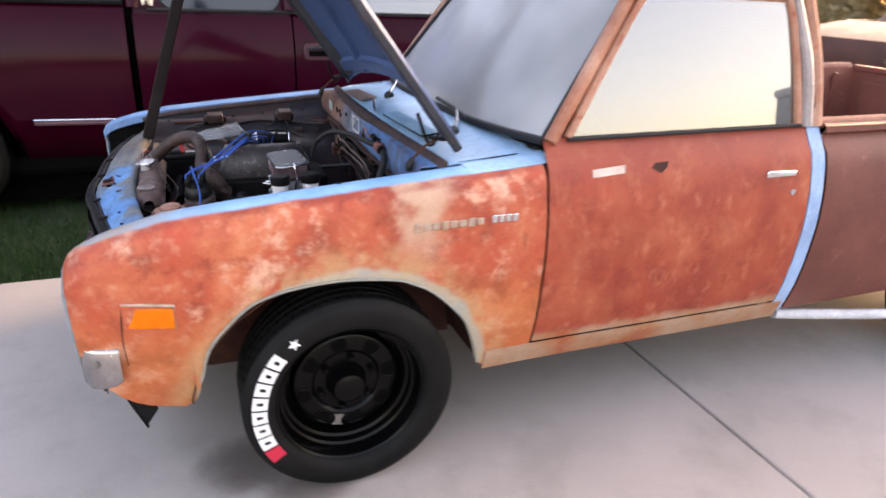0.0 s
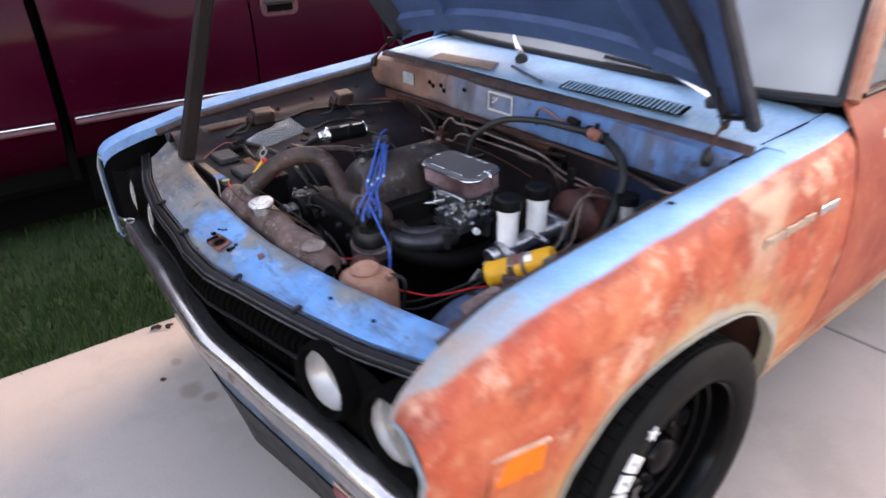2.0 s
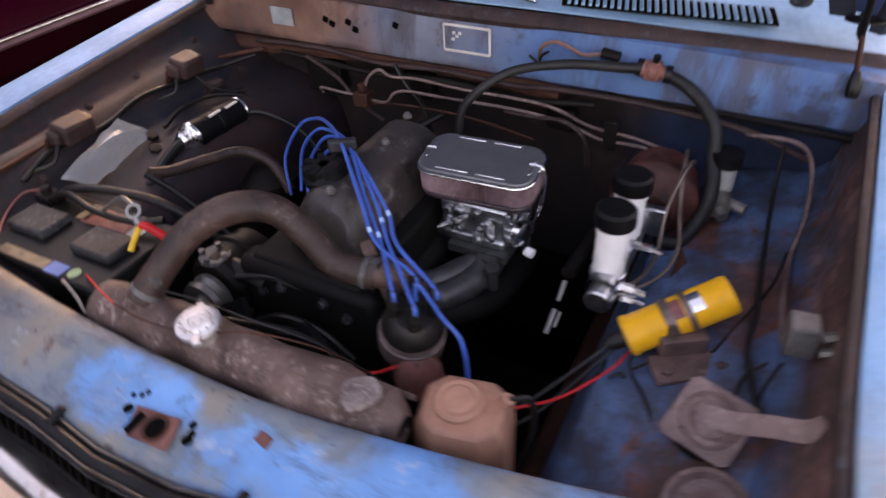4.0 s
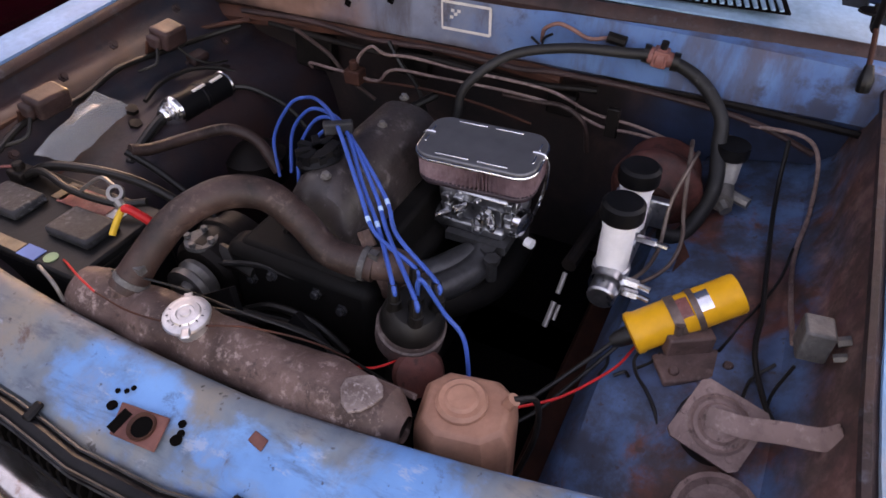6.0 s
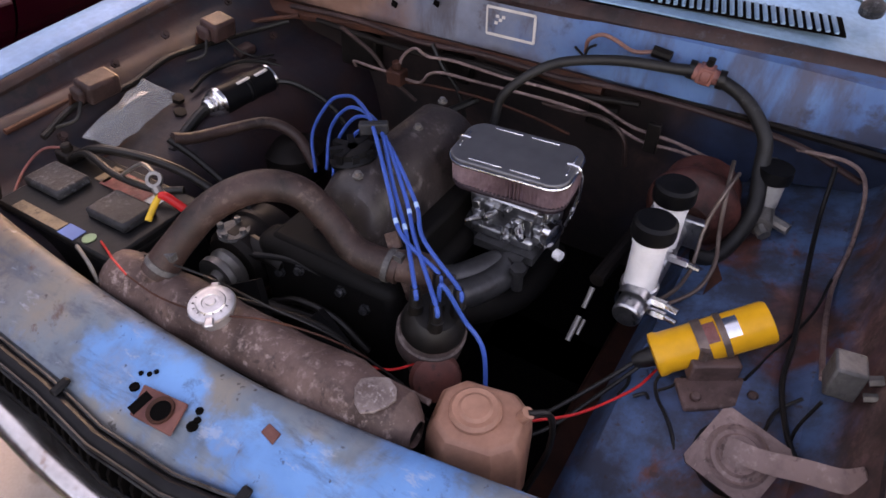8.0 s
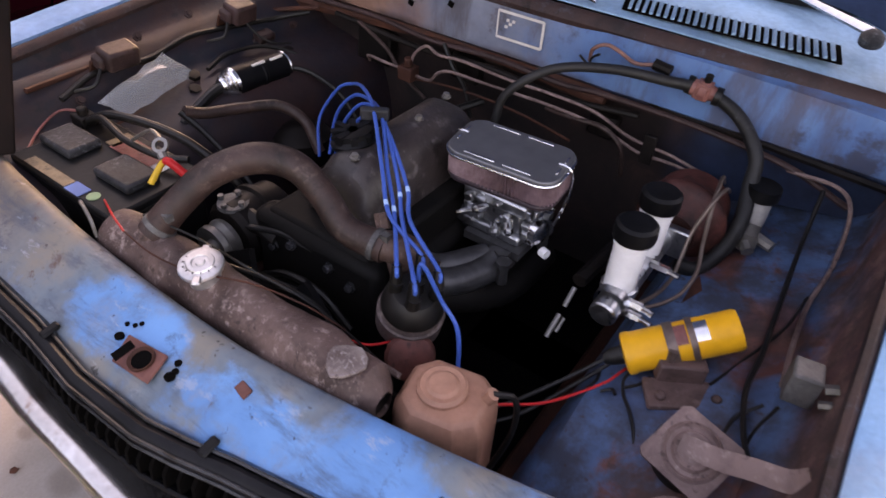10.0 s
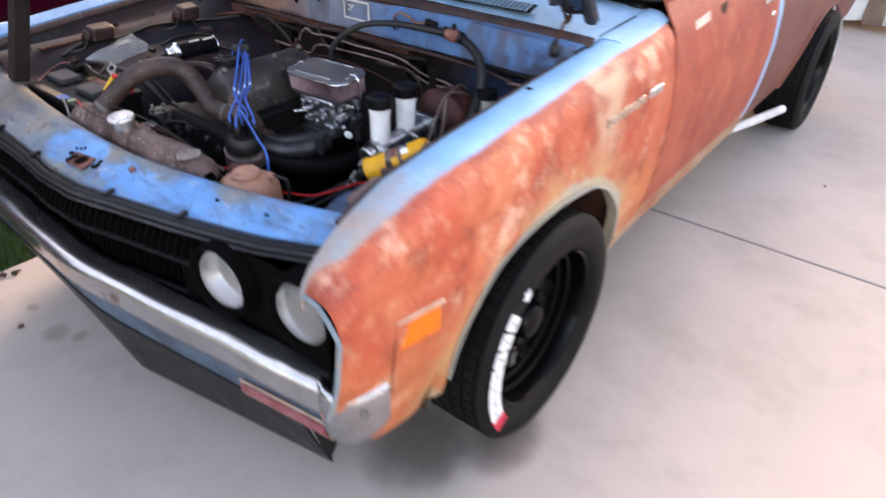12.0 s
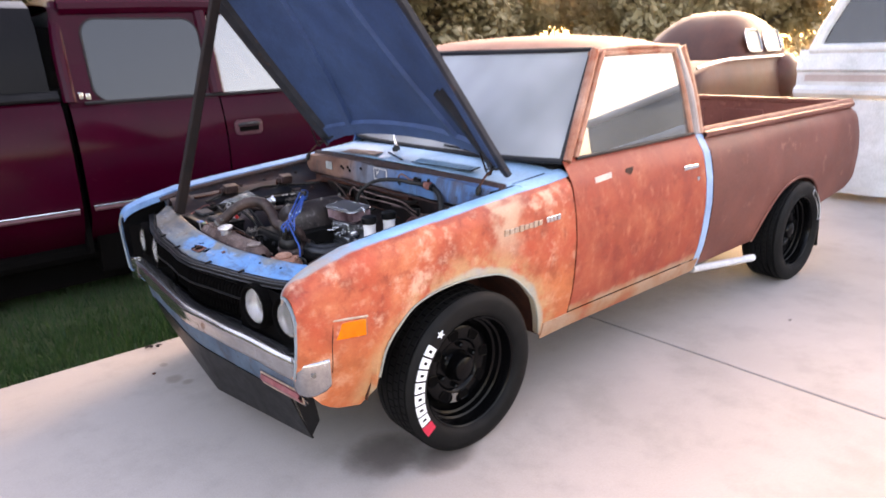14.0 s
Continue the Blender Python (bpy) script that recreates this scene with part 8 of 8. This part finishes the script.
    # broad panel between the cab corner and the rear window
    sheet(b, [[(x, Y(SIDE + y), z) for x in (-0.578, -0.50, -0.445 + k)] for y, z, k in ((0.035, 1.15, -0.02), (0.07, 1.28, 0.0), (0.115, 1.48, 0.03), (0.155, 1.66, 0.07))])
    part("cab_frame", b, "maroon", suv, "maroon cab pillars and rails")
    # door skin round the rear window, with the rounded pane set on it
    b = B()
    sheet(b, [[(x, Y(SIDE + y), z) for x in np.linspace(-0.57, 0.262, 5)] for y, z in ((0.044, 1.12), (0.092, 1.36), (0.142, 1.64))])
    upper = part("rear_door_frame", b, "maroon", suv, "maroon upper door round the window", solid=0.004)
    b = B()
    slab(b, [(x, Y(SIDE - 0.014 + 0.048 + (z - 1.12) * 0.190), z) for x, z in rounded(-0.112, 1.372, 0.325, 0.222, 0.085)], 0.004, (0, 1 if not far else -1, 0))
    part("rear_side_window", b, "privacy_glass", suv, "dark tinted rear side window")
    b = B()
    o = rounded(-0.112, 1.372, 0.330, 0.227, 0.09)
    tube(b, [(x, Y(SIDE - 0.010 + 0.048 + (z - 1.12) * 0.190), z) for x, z in o + o[:1]], 0.006, 6, 1)
    part("window_seal", b, "weatherstrip", suv)
    b = B()
    sheet(b, [[(x, Y(SIDE + y), z) for x in np.linspace(xa, xb, 5)] for xa, xb, y, z in ((0.30, 1.34, 0.052, 1.13), (0.30, 1.14, 0.092, 1.36), (0.30, 0.93, 0.140, 1.62))])
    part("front_side_window", b, "side_glass", suv, "front side window", solid=0.004)
    part("window_seal", tube(B(), [(x, Y(SIDE + 0.032), 1.145) for x in (-0.5, 0.0, 0.5, 1.38)], 0.010, 6, 2), "weatherstrip", suv)
    # trim strip, in pieces broken at the seams
    for x0, x1 in ((-2.55, -2.20), (-1.125, -0.64), (-0.56, 0.255), (0.30, 1.38)):
        b = B()
        tube(b, [(x0, Y(SIDE - 0.008), 0.558), ((x0 + x1) / 2, Y(SIDE - 0.010), 0.556), (x1, Y(SIDE - 0.008), 0.552)], 0.020, 10, 2, 0.6)
        st = part("side_moulding", b, worn("grey_maroon_moulding", (0.08, 0.03, 0.036), (0.13, 0.06, 0.07), 0.4, 10), suv, "body side moulding")
        part("moulding_trim", tube(B(), [(x0, Y(SIDE - 0.016), 0.571), ((x0 + x1) / 2, Y(SIDE - 0.018), 0.569), (x1, Y(SIDE - 0.016), 0.565)], 0.006, 8, 2), "chrome", st, "bright chrome strip")
    part("sill", tube(B(), [(-2.5, Y(SIDE + 0.20), 0.28), (0.0, Y(SIDE + 0.19), 0.27), (1.5, Y(SIDE + 0.20), 0.28)], 0.06, 10, 2), "void", suv)
    # handle in its cup
    hc = B()
    slab(hc, [(0.425 + u, Y(SIDE - 0.018), 0.928 + w) for u, w in rounded(0, 0, 0.095, 0.048, 0.03, 4)], 0.012, (0, 1 if not far else -1, 0))
    hd = part("door_handle", hc, worn("dull_maroon_cup", (0.07, 0.02, 0.03), (0.12, 0.05, 0.06), 0.4, 20), suv, "door handle in a recessed cup", bevel=0.004)
    hc = B()
    tube(hc, [(0.355, Y(SIDE - 0.022), 0.945), (0.38, Y(SIDE - 0.034), 0.952), (0.47, Y(SIDE - 0.034), 0.952), (0.495, Y(SIDE - 0.022), 0.945)], 0.012, 8, 3, 0.7)
    part("handle_bar", hc, "dust_grey", hd, "dark handle bar")
    hc = B()
    box(hc, (0.425, Y(SIDE - 0.020), 0.918), (0.13, 0.004, 0.030))
    part("cup_shadow", hc, "void", hd)
    for xc in (-1.68, 2.15):
        w = part("wheel", lathe(B(), [(0.20, -0.20), (0.30, -0.22), (0.36, -0.20), (0.385, -0.16), (0.385, -0.03), (0.36, 0.0), (0.30, 0.012), (0.21, 0.0), (0.20, -0.02)], (xc, Y(SIDE + 0.03), 0.385), (0, -1 if not far else 1, 0), 48, True), "rubber", suv, "black tyre on a silver wheel")
        part("rim", lathe(B(), [(0, -0.03), (0.06, -0.02), (0.10, -0.05), (0.17, -0.06), (0.20, -0.01), (0.208, 0.002), (0.20, -0.15), (0, -0.16)], (xc, Y(SIDE + 0.03), 0.385), (0, -1 if not far else 1, 0), 32), "alloy_dull", w)
        b = B()
        sheet(b, [[(xc + 0.46 * math.cos(math.pi * k / 12), Y(SIDE + y), 0.40 + 0.45 * math.sin(math.pi * k / 12)) for y in (0.03, 0.40)] for k in range(13)])
        part("wheel_well", b, "void", suv)
# badge as two bright bars
b = B()
box(b, (-0.515, SIDE + 0.026, 1.185), (0.022, 0.008, 0.036))
box(b, (-0.480, SIDE + 0.026, 1.180), (0.026, 0.008, 0.034))
part("badge", b, "chrome", suv, "small bright badge bars", bevel=0.003)
# cab and bed volumes
b = B()
sheet(b, [[(x, SIDE + 0.18 + 1.54 * k / 8, z + 0.05 * (1 - (k / 4 - 1) ** 2)) for k in range(9)] for x, z in ((-0.57, 1.66), (-0.50, 1.70), (0.2, 1.72), (0.85, 1.69), (0.98, 1.655))])
part("roof", b, "maroon", suv, solid=0.006)
# black filler boxes; the lowest is added to block light under the truck
for c, s in (((0.40, SIDE + 0.95, 0.50), (1.90, 1.66, 0.72)), ((-1.55, SIDE + 0.95, 0.42), (1.95, 1.10, 0.50)), ((-0.4, SIDE + 0.95, 0.19), (4.2, 1.30, 0.30))):
    part("underbody_fill", box(B(), c, s), "void", suv)
b = B()
box(b, (-0.60, SIDE + 0.95, 0.75), (0.03, 1.75, 0.95))
part("cab_back_wall", b, "void", suv)
b = B()
sheet(b, [[(-0.585, SIDE + y, 1.16) for y in (0.12, 0.95, 1.78)], [(-0.555, SIDE + y, 1.64) for y in (0.22, 0.95, 1.68)]])
part("rear_window", b, "dark_glass", suv, "dark rear window", solid=0.004)
b = B()
box(b, (-2.60, SIDE + 0.95, 0.80), (0.05, 1.78, 0.70))
part("tailgate", b, "maroon", suv, bevel=0.01)
part("bed_rail", tube(B(), [(-2.60, SIDE + 0.07, 1.185), (-1.6, SIDE + 0.065, 1.19), (-0.62, SIDE + 0.07, 1.19)], 0.035, 10, 2, 0.6), "black_plastic", suv, "black rail cap")
b = B()
box(b, (-1.61, SIDE + 0.95, 1.17), (1.98, 1.74, 0.05))
part("bed_cover", b, "black_plastic", suv, "black bed cover", bevel=0.01)
b = B()
rows = []
for y, z in ((0.075, 1.19), (0.10, 1.36), (0.15, 1.56), (0.21, 1.655), (0.34, 1.70), (0.95, 1.73), (1.56, 1.70), (1.69, 1.655), (1.75, 1.56), (1.80, 1.36), (1.825, 1.19)):
    rows.append([(x, SIDE + y, z - d) for x, d in ((-0.655, 0.0), (-1.3, 0.0), (-2.1, 0.005), (-2.5, 0.02))])
cap_shell = part("bed_cap", sheet(b, rows), "cap_black", suv, "black fibreglass cap over the bed", solid=0.008)
for far in (False, True):
    pane = [(x, (SIDE + 0.092 + (z - 1.30) * 0.24) if not far else (SIDE + 1.808 - (z - 1.30) * 0.24), z) for x, z in rounded(-1.55, 1.42, 0.72, 0.13, 0.05, 4)]
    part("cap_window", slab(B(), pane, 0.004, (0, 1 if not far else -1, 0)), "privacy_glass", cap_shell, "dark sliding window")
b = B()
sheet(b, [[(x, SIDE + 0.10 + 1.70 * k / 8, z + 0.04 * (1 - (k / 4 - 1) ** 2)) for k in range(9)] for x, z in ((1.40, 1.14), (1.9, 1.13), (2.7, 1.08), (3.0, 1.00), (3.06, 0.80), (3.06, 0.45))])
part("hood", b, "maroon", suv, solid=0.006)
b = B()
sheet(b, [[(1.42 - 0.44 * v, SIDE + 0.10 + 0.09 * v + (1.70 - 0.18 * v) * k / 8, 1.15 + 0.52 * v) for k in range(9)] for v in (0, 0.5, 1)])
part("windscreen", b, "dark_glass", suv, solid=0.005)

# ---- white van behind the pickup bed ----
van = thing("van", (5.8, 0.0, 0.0), "white van standing across the end of the driveway", "van")


def van_panel(name, y0, y1, z0, z1, material="white_paint", r=0.10, label="", depth=0.0):
    rows = []
    for k in range(9):
        z = z0 + (z1 - z0) * k / 8
        bow = 0.05 * math.sin(math.pi * (z - 0.05) / 1.2)
        inset = 0.0 if k else 0.02
        rows.append([(4.84 - bow + depth + 0.10 * abs(2 * j / 10 - 1) ** 6, y0 + inset + (y1 - y0 - 2 * inset) * j / 10, z) for j in range(11)])
    return part(name, sheet(B(), rows), material, van, label, solid=0.006)


van_panel("rear_quarter", 0.09, 1.02, 0.07, 0.86, label="white rear quarter panel")
van_panel("side_door", -1.60, 0.00, 0.06, 0.86, label="white side panel")
van_panel("side_door", -3.20, -1.63, 0.06, 0.86, label="white side panel")
b = B()
box(b, (4.95, 0.03, 0.45), (0.10, 0.14, 0.80))
part("panel_gap", b, worn("brown_gap", (0.14, 0.09, 0.07), (0.24, 0.17, 0.13), 0.7, 6), van, "brown rusty gap")
b = B()
box(b, (4.87, 0.045, 0.72), (0.05, 0.09, 0.05))
part("hinge", b, "white_paint", van, bevel=0.004)
rows = [[(4.86 + dx + 0.25 * max(0, y - 0.85) ** 2, y, z) for y in (1.03, 1.0, 0.95, 0.8, 0.4, 0.0, -0.6, -1.6, -3.2)] for dx, z in ((0.02, 0.862), (-0.02, 0.90), (-0.02, 0.93), (0.03, 0.96), (0.03, 1.08), (0.0, 1.10), (0.02, 1.20), (0.05, 1.26))]
part("belt", sheet(B(), rows), "white_paint", van, "grooved white beltline", solid=0.006)
b = B()
sheet(b, [[(4.905, y, 0.97) for y in (0.98, 0.0, -3.2)], [(4.905, y, 1.075) for y in (0.98, 0.0, -3.2)]])
part("belt_groove", sheet(b, [[(4.884, 0.96, 1.0), (4.884, -3.2, 1.0)], [(4.884, 0.96, 1.055), (4.884, -3.2, 1.055)]]), worn("pinkish_band", (0.50, 0.40, 0.38), (0.58, 0.48, 0.46), 0.5, 3), van, "dull pink band", solid=0.003)
b = B()
for pts in ([(4.92, 0.92, 1.26), (4.96, 0.86, 1.45), (5.02, 0.74, 1.72)], [(5.02, 0.74, 1.72), (5.02, -0.6, 1.74), (5.02, -3.2, 1.72)], [(4.92, -0.45, 1.27), (5.02, -0.45, 1.72)], [(4.92, 0.95, 1.265), (4.92, -1.0, 1.265), (4.92, -3.2, 1.265)]):
    tube(b, pts, 0.045, 10, 3)
part("window_frame", b, "white_paint", van, "white window pillars")
b = B()
sheet(b, [[(4.935, y, 1.27) for y in (0.90, 0.2, -3.2)], [(5.03, y, 1.72) for y in (0.74, 0.2, -3.2)]])
part("side_window", b, "dark_glass", van, "tinted side window", solid=0.005)
b = B()
sheet(b, [[(5.02, 0.74, 1.74), (5.4, 0.74, 1.84), (6.6, 0.7, 1.82)], [(5.02, -3.2, 1.74), (5.4, -3.2, 1.84), (6.6, -3.2, 1.82)]])
sheet(b, [[(4.95, 0.98, 0.1), (6.7, 0.98, 0.1)], [(4.95, 0.98, 1.25), (6.7, 0.98, 1.25)], [(5.03, 0.74, 1.75), (6.6, 0.7, 1.82)]])
part("roof", b, "white_paint", van, solid=0.006)
b = B()
box(b, (5.85, -1.1, 0.25), (1.6, 4.0, 0.2))
part("underbody_fill", b, "void", van)
for y in (0.45, -2.4):
    part("wheel", lathe(B(), [(0.0, -0.03), (0.18, -0.02), (0.2, 0.0), (0.31, 0.0), (0.33, -0.03), (0.33, -0.18), (0, -0.18)], (5.10, y, 0.33), (-1, 0, 0), 32), "rubber", van, "dark wheel")

# ---- old brown car further back ----
car = thing("car", (7.4, 3.4, 0.0), "old rounded brown car standing in warm evening light", "car")


def car_shell(levels, r):
    """Rings of a rounded plan, one for each height, closed at the top."""
    rows = []
    for z, x0, x1, w in levels:
        ring = [(x, y, z) for x, y in rounded((x0 + x1) / 2, 3.4, (x1 - x0) / 2, w, min(r, w * 0.8, (x1 - x0) * 0.4), 5)]
        rows.append(ring + ring[:1])
    return sheet(B(), rows)


part("body", car_shell(((0.32, 5.75, 8.75, 0.80), (0.50, 5.66, 8.82, 0.86), (0.80, 5.68, 8.80, 0.87), (0.98, 5.78, 8.74, 0.84), (1.06, 6.00, 8.68, 0.80), (1.13, 6.50, 8.64, 0.79)), 0.30), "car_brown", car, "rounded brown body", solid=0.01)
part("cabin", car_shell(((1.12, 6.90, 8.62, 0.79), (1.30, 7.05, 8.58, 0.74), (1.48, 7.22, 8.48, 0.64), (1.60, 7.36, 8.36, 0.54), (1.68, 7.50, 8.20, 0.44), (1.725, 7.64, 8.04, 0.30), (1.74, 7.74, 7.94, 0.14), (1.743, 7.83, 7.85, 0.01)), 0.34), "car_brown", car, "rounded brown cabin", solid=0.01)
for x0, x1 in ((7.24, 7.62), (7.72, 8.18)):
    pane = [(x, 2.590 + (z - 1.15) * 0.36, z) for x, z in rounded((x0 + x1) / 2, 1.345, (x1 - x0) / 2, 0.135, 0.06, 4)]
    pw = part("side_window", slab(B(), pane, 0.006, (0, 1, 0)), "privacy_glass", car, "dark side window")
    part("window_trim", tube(B(), [(x, y - 0.004, z) for x, y, z in pane + pane[:1]], 0.010, 6, 1), "chrome_old", pw, "bright window trim")
part("belt_strip", tube(B(), [(5.95, 2.585, 1.06), (6.6, 2.57, 1.13), (7.6, 2.565, 1.14), (8.5, 2.60, 1.13)], 0.016, 8, 3), "chrome", car, "chrome strip")
part("fender_bulge", lathe(B(), [(0, 0.16), (0.16, 0.14), (0.27, 0.08), (0.32, 0.0)], (8.30, 2.58, 0.86), (0, -1, 0.1), 24), "car_brown", car, "swollen rear fender")
# domed orange disc below the chrome strip, near its rear end
part("orange_disc", lathe(B(), [(0, 0.05), (0.06, 0.045), (0.10, 0.02), (0.11, 0)], (8.32, 2.56, 1.06), (-0.3, -1, 0.15), 20), "amber", car, "domed orange disc")
part("bumper", tube(B(), [(5.72, 2.6, 0.50), (5.60, 3.0, 0.50), (5.58, 3.4, 0.50), (5.60, 3.8, 0.50), (5.72, 4.2, 0.50)], 0.06, 10, 3), "chrome", car, "chrome bumper")
for y in (2.85, 3.95):
    part("headlamp", lathe(B(), [(0.09, 0), (0.095, 0.02), (0.06, 0.04), (0, 0.045)], (5.72, y, 0.80), (-1, 0, 0), 20), "chrome", car)
for x in (6.35, 8.25):
    for y in (2.54, 4.26):
        part("wheel", lathe(B(), [(0, 0.0), (0.2, 0.0), (0.3, 0.0), (0.32, -0.03), (0.32, -0.18), (0, -0.18)], (x, y, 0.32), (0, -1 if y < 3 else 1, 0), 28), "rubber", car)


# ---- grass beside the driveway ----
rng = random.Random(7)
verts, faces = [], []
for k in range(30000):
    x = rng.uniform(-2.6, 0.6) if k < 16000 else rng.uniform(-5, 4)
    y = 1.735 + abs(rng.gauss(0, 0.55)) if k < 16000 else rng.uniform(1.76, 6)
    if y > 6:
        continue
    h = rng.uniform(0.02, 0.055)
    a = rng.uniform(0, 6.283)
    w = rng.uniform(0.002, 0.0045)
    lx, ly = rng.uniform(-0.03, 0.03), rng.uniform(-0.03, 0.03)
    z = -0.036
    i = len(verts)
    verts += [(x - w * math.cos(a), y - w * math.sin(a), z), (x + w * math.cos(a), y + w * math.sin(a), z), (x + lx, y + ly, z + h + 0.02)]
    faces.append((i, i + 1, i + 2))
me = bpy.data.meshes.new("grass")
me.from_pydata(verts, [], faces)
me.materials.append(M["blade"])
tagged(new("grass", me), "short green lawn along the concrete edge", "grass", kind="stuff")
# dry leaves and specks on the concrete
rng = random.Random(21)
for k, (x, y, r, m_) in enumerate(((-0.692, 1.385, 0.014, "rust_dark"), (-0.62, 1.70, 0.03, "wood"), (-0.58, 1.68, 0.02, "wood"), (1.9, -0.3, 0.010, "dust_grey"))):
    b = B()
    vs = [(x + r * math.cos(a) * rng.uniform(0.4, 1), y + r * math.sin(a) * rng.uniform(0.3, 0.9), 0.003 + rng.uniform(0, 0.008)) for a in np.linspace(0, 5.5, 7)]
    slab(b, vs, 0.002)
    tagged(part("dry_leaf", b, m_), "small dry leaf lying on the concrete", "leaf", "dry leaves")


# ---- trees round the place ----
def tree(seed, height, spread, material, leaves=5200, low=0.25):
    rng = random.Random(seed)
    t = thing("tree", (0, 0, 0), "leafy tree with an uneven crown in the distance", "tree", "background trees")
    b = B()
    tube(b, [(0, 0, -0.05), (0.06, 0.02, height * 0.2), (-0.04, 0.05, height * 0.45), (0.03, 0, height * 0.7)], [0.22, 0.17, 0.12, 0.05], 10, 4)
    tips = []
    for k in range(13):
        z0 = height * rng.uniform(0.18, 0.6)
        a = rng.uniform(0, 6.28)
        l = spread * rng.uniform(0.5, 1.0)
        p1 = Vector((l * 0.5 * math.cos(a), l * 0.5 * math.sin(a), z0 + height * 0.12))
        p2 = Vector((l * math.cos(a + 0.2), l * math.sin(a + 0.2), z0 + height * rng.uniform(0.1, 0.35)))
        tube(b, [(0, 0, z0), p1, p2], [0.08, 0.05, 0.02], 6, 3)
        tips += [p2, p1.lerp(p2, 0.5), p1]
    part("trunk", b, "bark", t)
    verts, faces = [], []
    clumps = []
    for p in tips:
        for k in range(3):
            clumps.append((p + Vector((rng.gauss(0, 1), rng.gauss(0, 1), rng.gauss(0, 0.8))) * spread * 0.18, spread * rng.uniform(0.12, 0.28)))
    for k in range(12):
        clumps.append((Vector((rng.gauss(0, spread * 0.25), rng.gauss(0, spread * 0.25), height * rng.uniform(0.6, 0.93))), spread * rng.uniform(0.15, 0.3)))
    for k in range(14):
        a = rng.uniform(0, 6.28)
        clumps.append((Vector((spread * 0.7 * math.cos(a), spread * 0.7 * math.sin(a), height * rng.uniform(low * 0.4, low + 0.2))), spread * rng.uniform(0.18, 0.3)))
    for k in range(leaves):
        c, r = rng.choice(clumps)
        d = Vector((rng.gauss(0, 1), rng.gauss(0, 1), rng.gauss(0, 0.8))).normalized() * r * rng.random() ** 0.4
        p = c + d
        u = Vector((rng.gauss(0, 1), rng.gauss(0, 1), rng.gauss(0, 1))).normalized()
        w = u.orthogonal().normalized()
        s = rng.uniform(0.045, 0.10) * spread / 2.2
        i = len(verts)
        verts += [p - u * s, p + w * s * 0.55, p + u * s, p - w * s * 0.55]
        faces.append((i, i + 1, i + 2, i + 3))
    me = bpy.data.meshes.new("crown")
    me.from_pydata([tuple(v) for v in verts], [], faces)
    me.materials.append(M[material])
    cr = new("crown", me)
    cr.parent = t
    return t


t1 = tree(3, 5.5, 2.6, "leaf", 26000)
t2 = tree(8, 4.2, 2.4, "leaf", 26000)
t3 = tree(15, 4.4, 2.6, "leaf_sunlit", 26000, 0.35)
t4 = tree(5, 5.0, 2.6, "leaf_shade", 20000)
t1.matrix_basis = pose(-3.5, 9.0, 0)
t2.matrix_basis = pose(-0.6, 9.6, 0)
t3.matrix_basis = pose(6.5, 12.5, 0)
t4.matrix_basis = pose(4.2, -13.6, 0) @ Matrix.Scale(0.58, 4)
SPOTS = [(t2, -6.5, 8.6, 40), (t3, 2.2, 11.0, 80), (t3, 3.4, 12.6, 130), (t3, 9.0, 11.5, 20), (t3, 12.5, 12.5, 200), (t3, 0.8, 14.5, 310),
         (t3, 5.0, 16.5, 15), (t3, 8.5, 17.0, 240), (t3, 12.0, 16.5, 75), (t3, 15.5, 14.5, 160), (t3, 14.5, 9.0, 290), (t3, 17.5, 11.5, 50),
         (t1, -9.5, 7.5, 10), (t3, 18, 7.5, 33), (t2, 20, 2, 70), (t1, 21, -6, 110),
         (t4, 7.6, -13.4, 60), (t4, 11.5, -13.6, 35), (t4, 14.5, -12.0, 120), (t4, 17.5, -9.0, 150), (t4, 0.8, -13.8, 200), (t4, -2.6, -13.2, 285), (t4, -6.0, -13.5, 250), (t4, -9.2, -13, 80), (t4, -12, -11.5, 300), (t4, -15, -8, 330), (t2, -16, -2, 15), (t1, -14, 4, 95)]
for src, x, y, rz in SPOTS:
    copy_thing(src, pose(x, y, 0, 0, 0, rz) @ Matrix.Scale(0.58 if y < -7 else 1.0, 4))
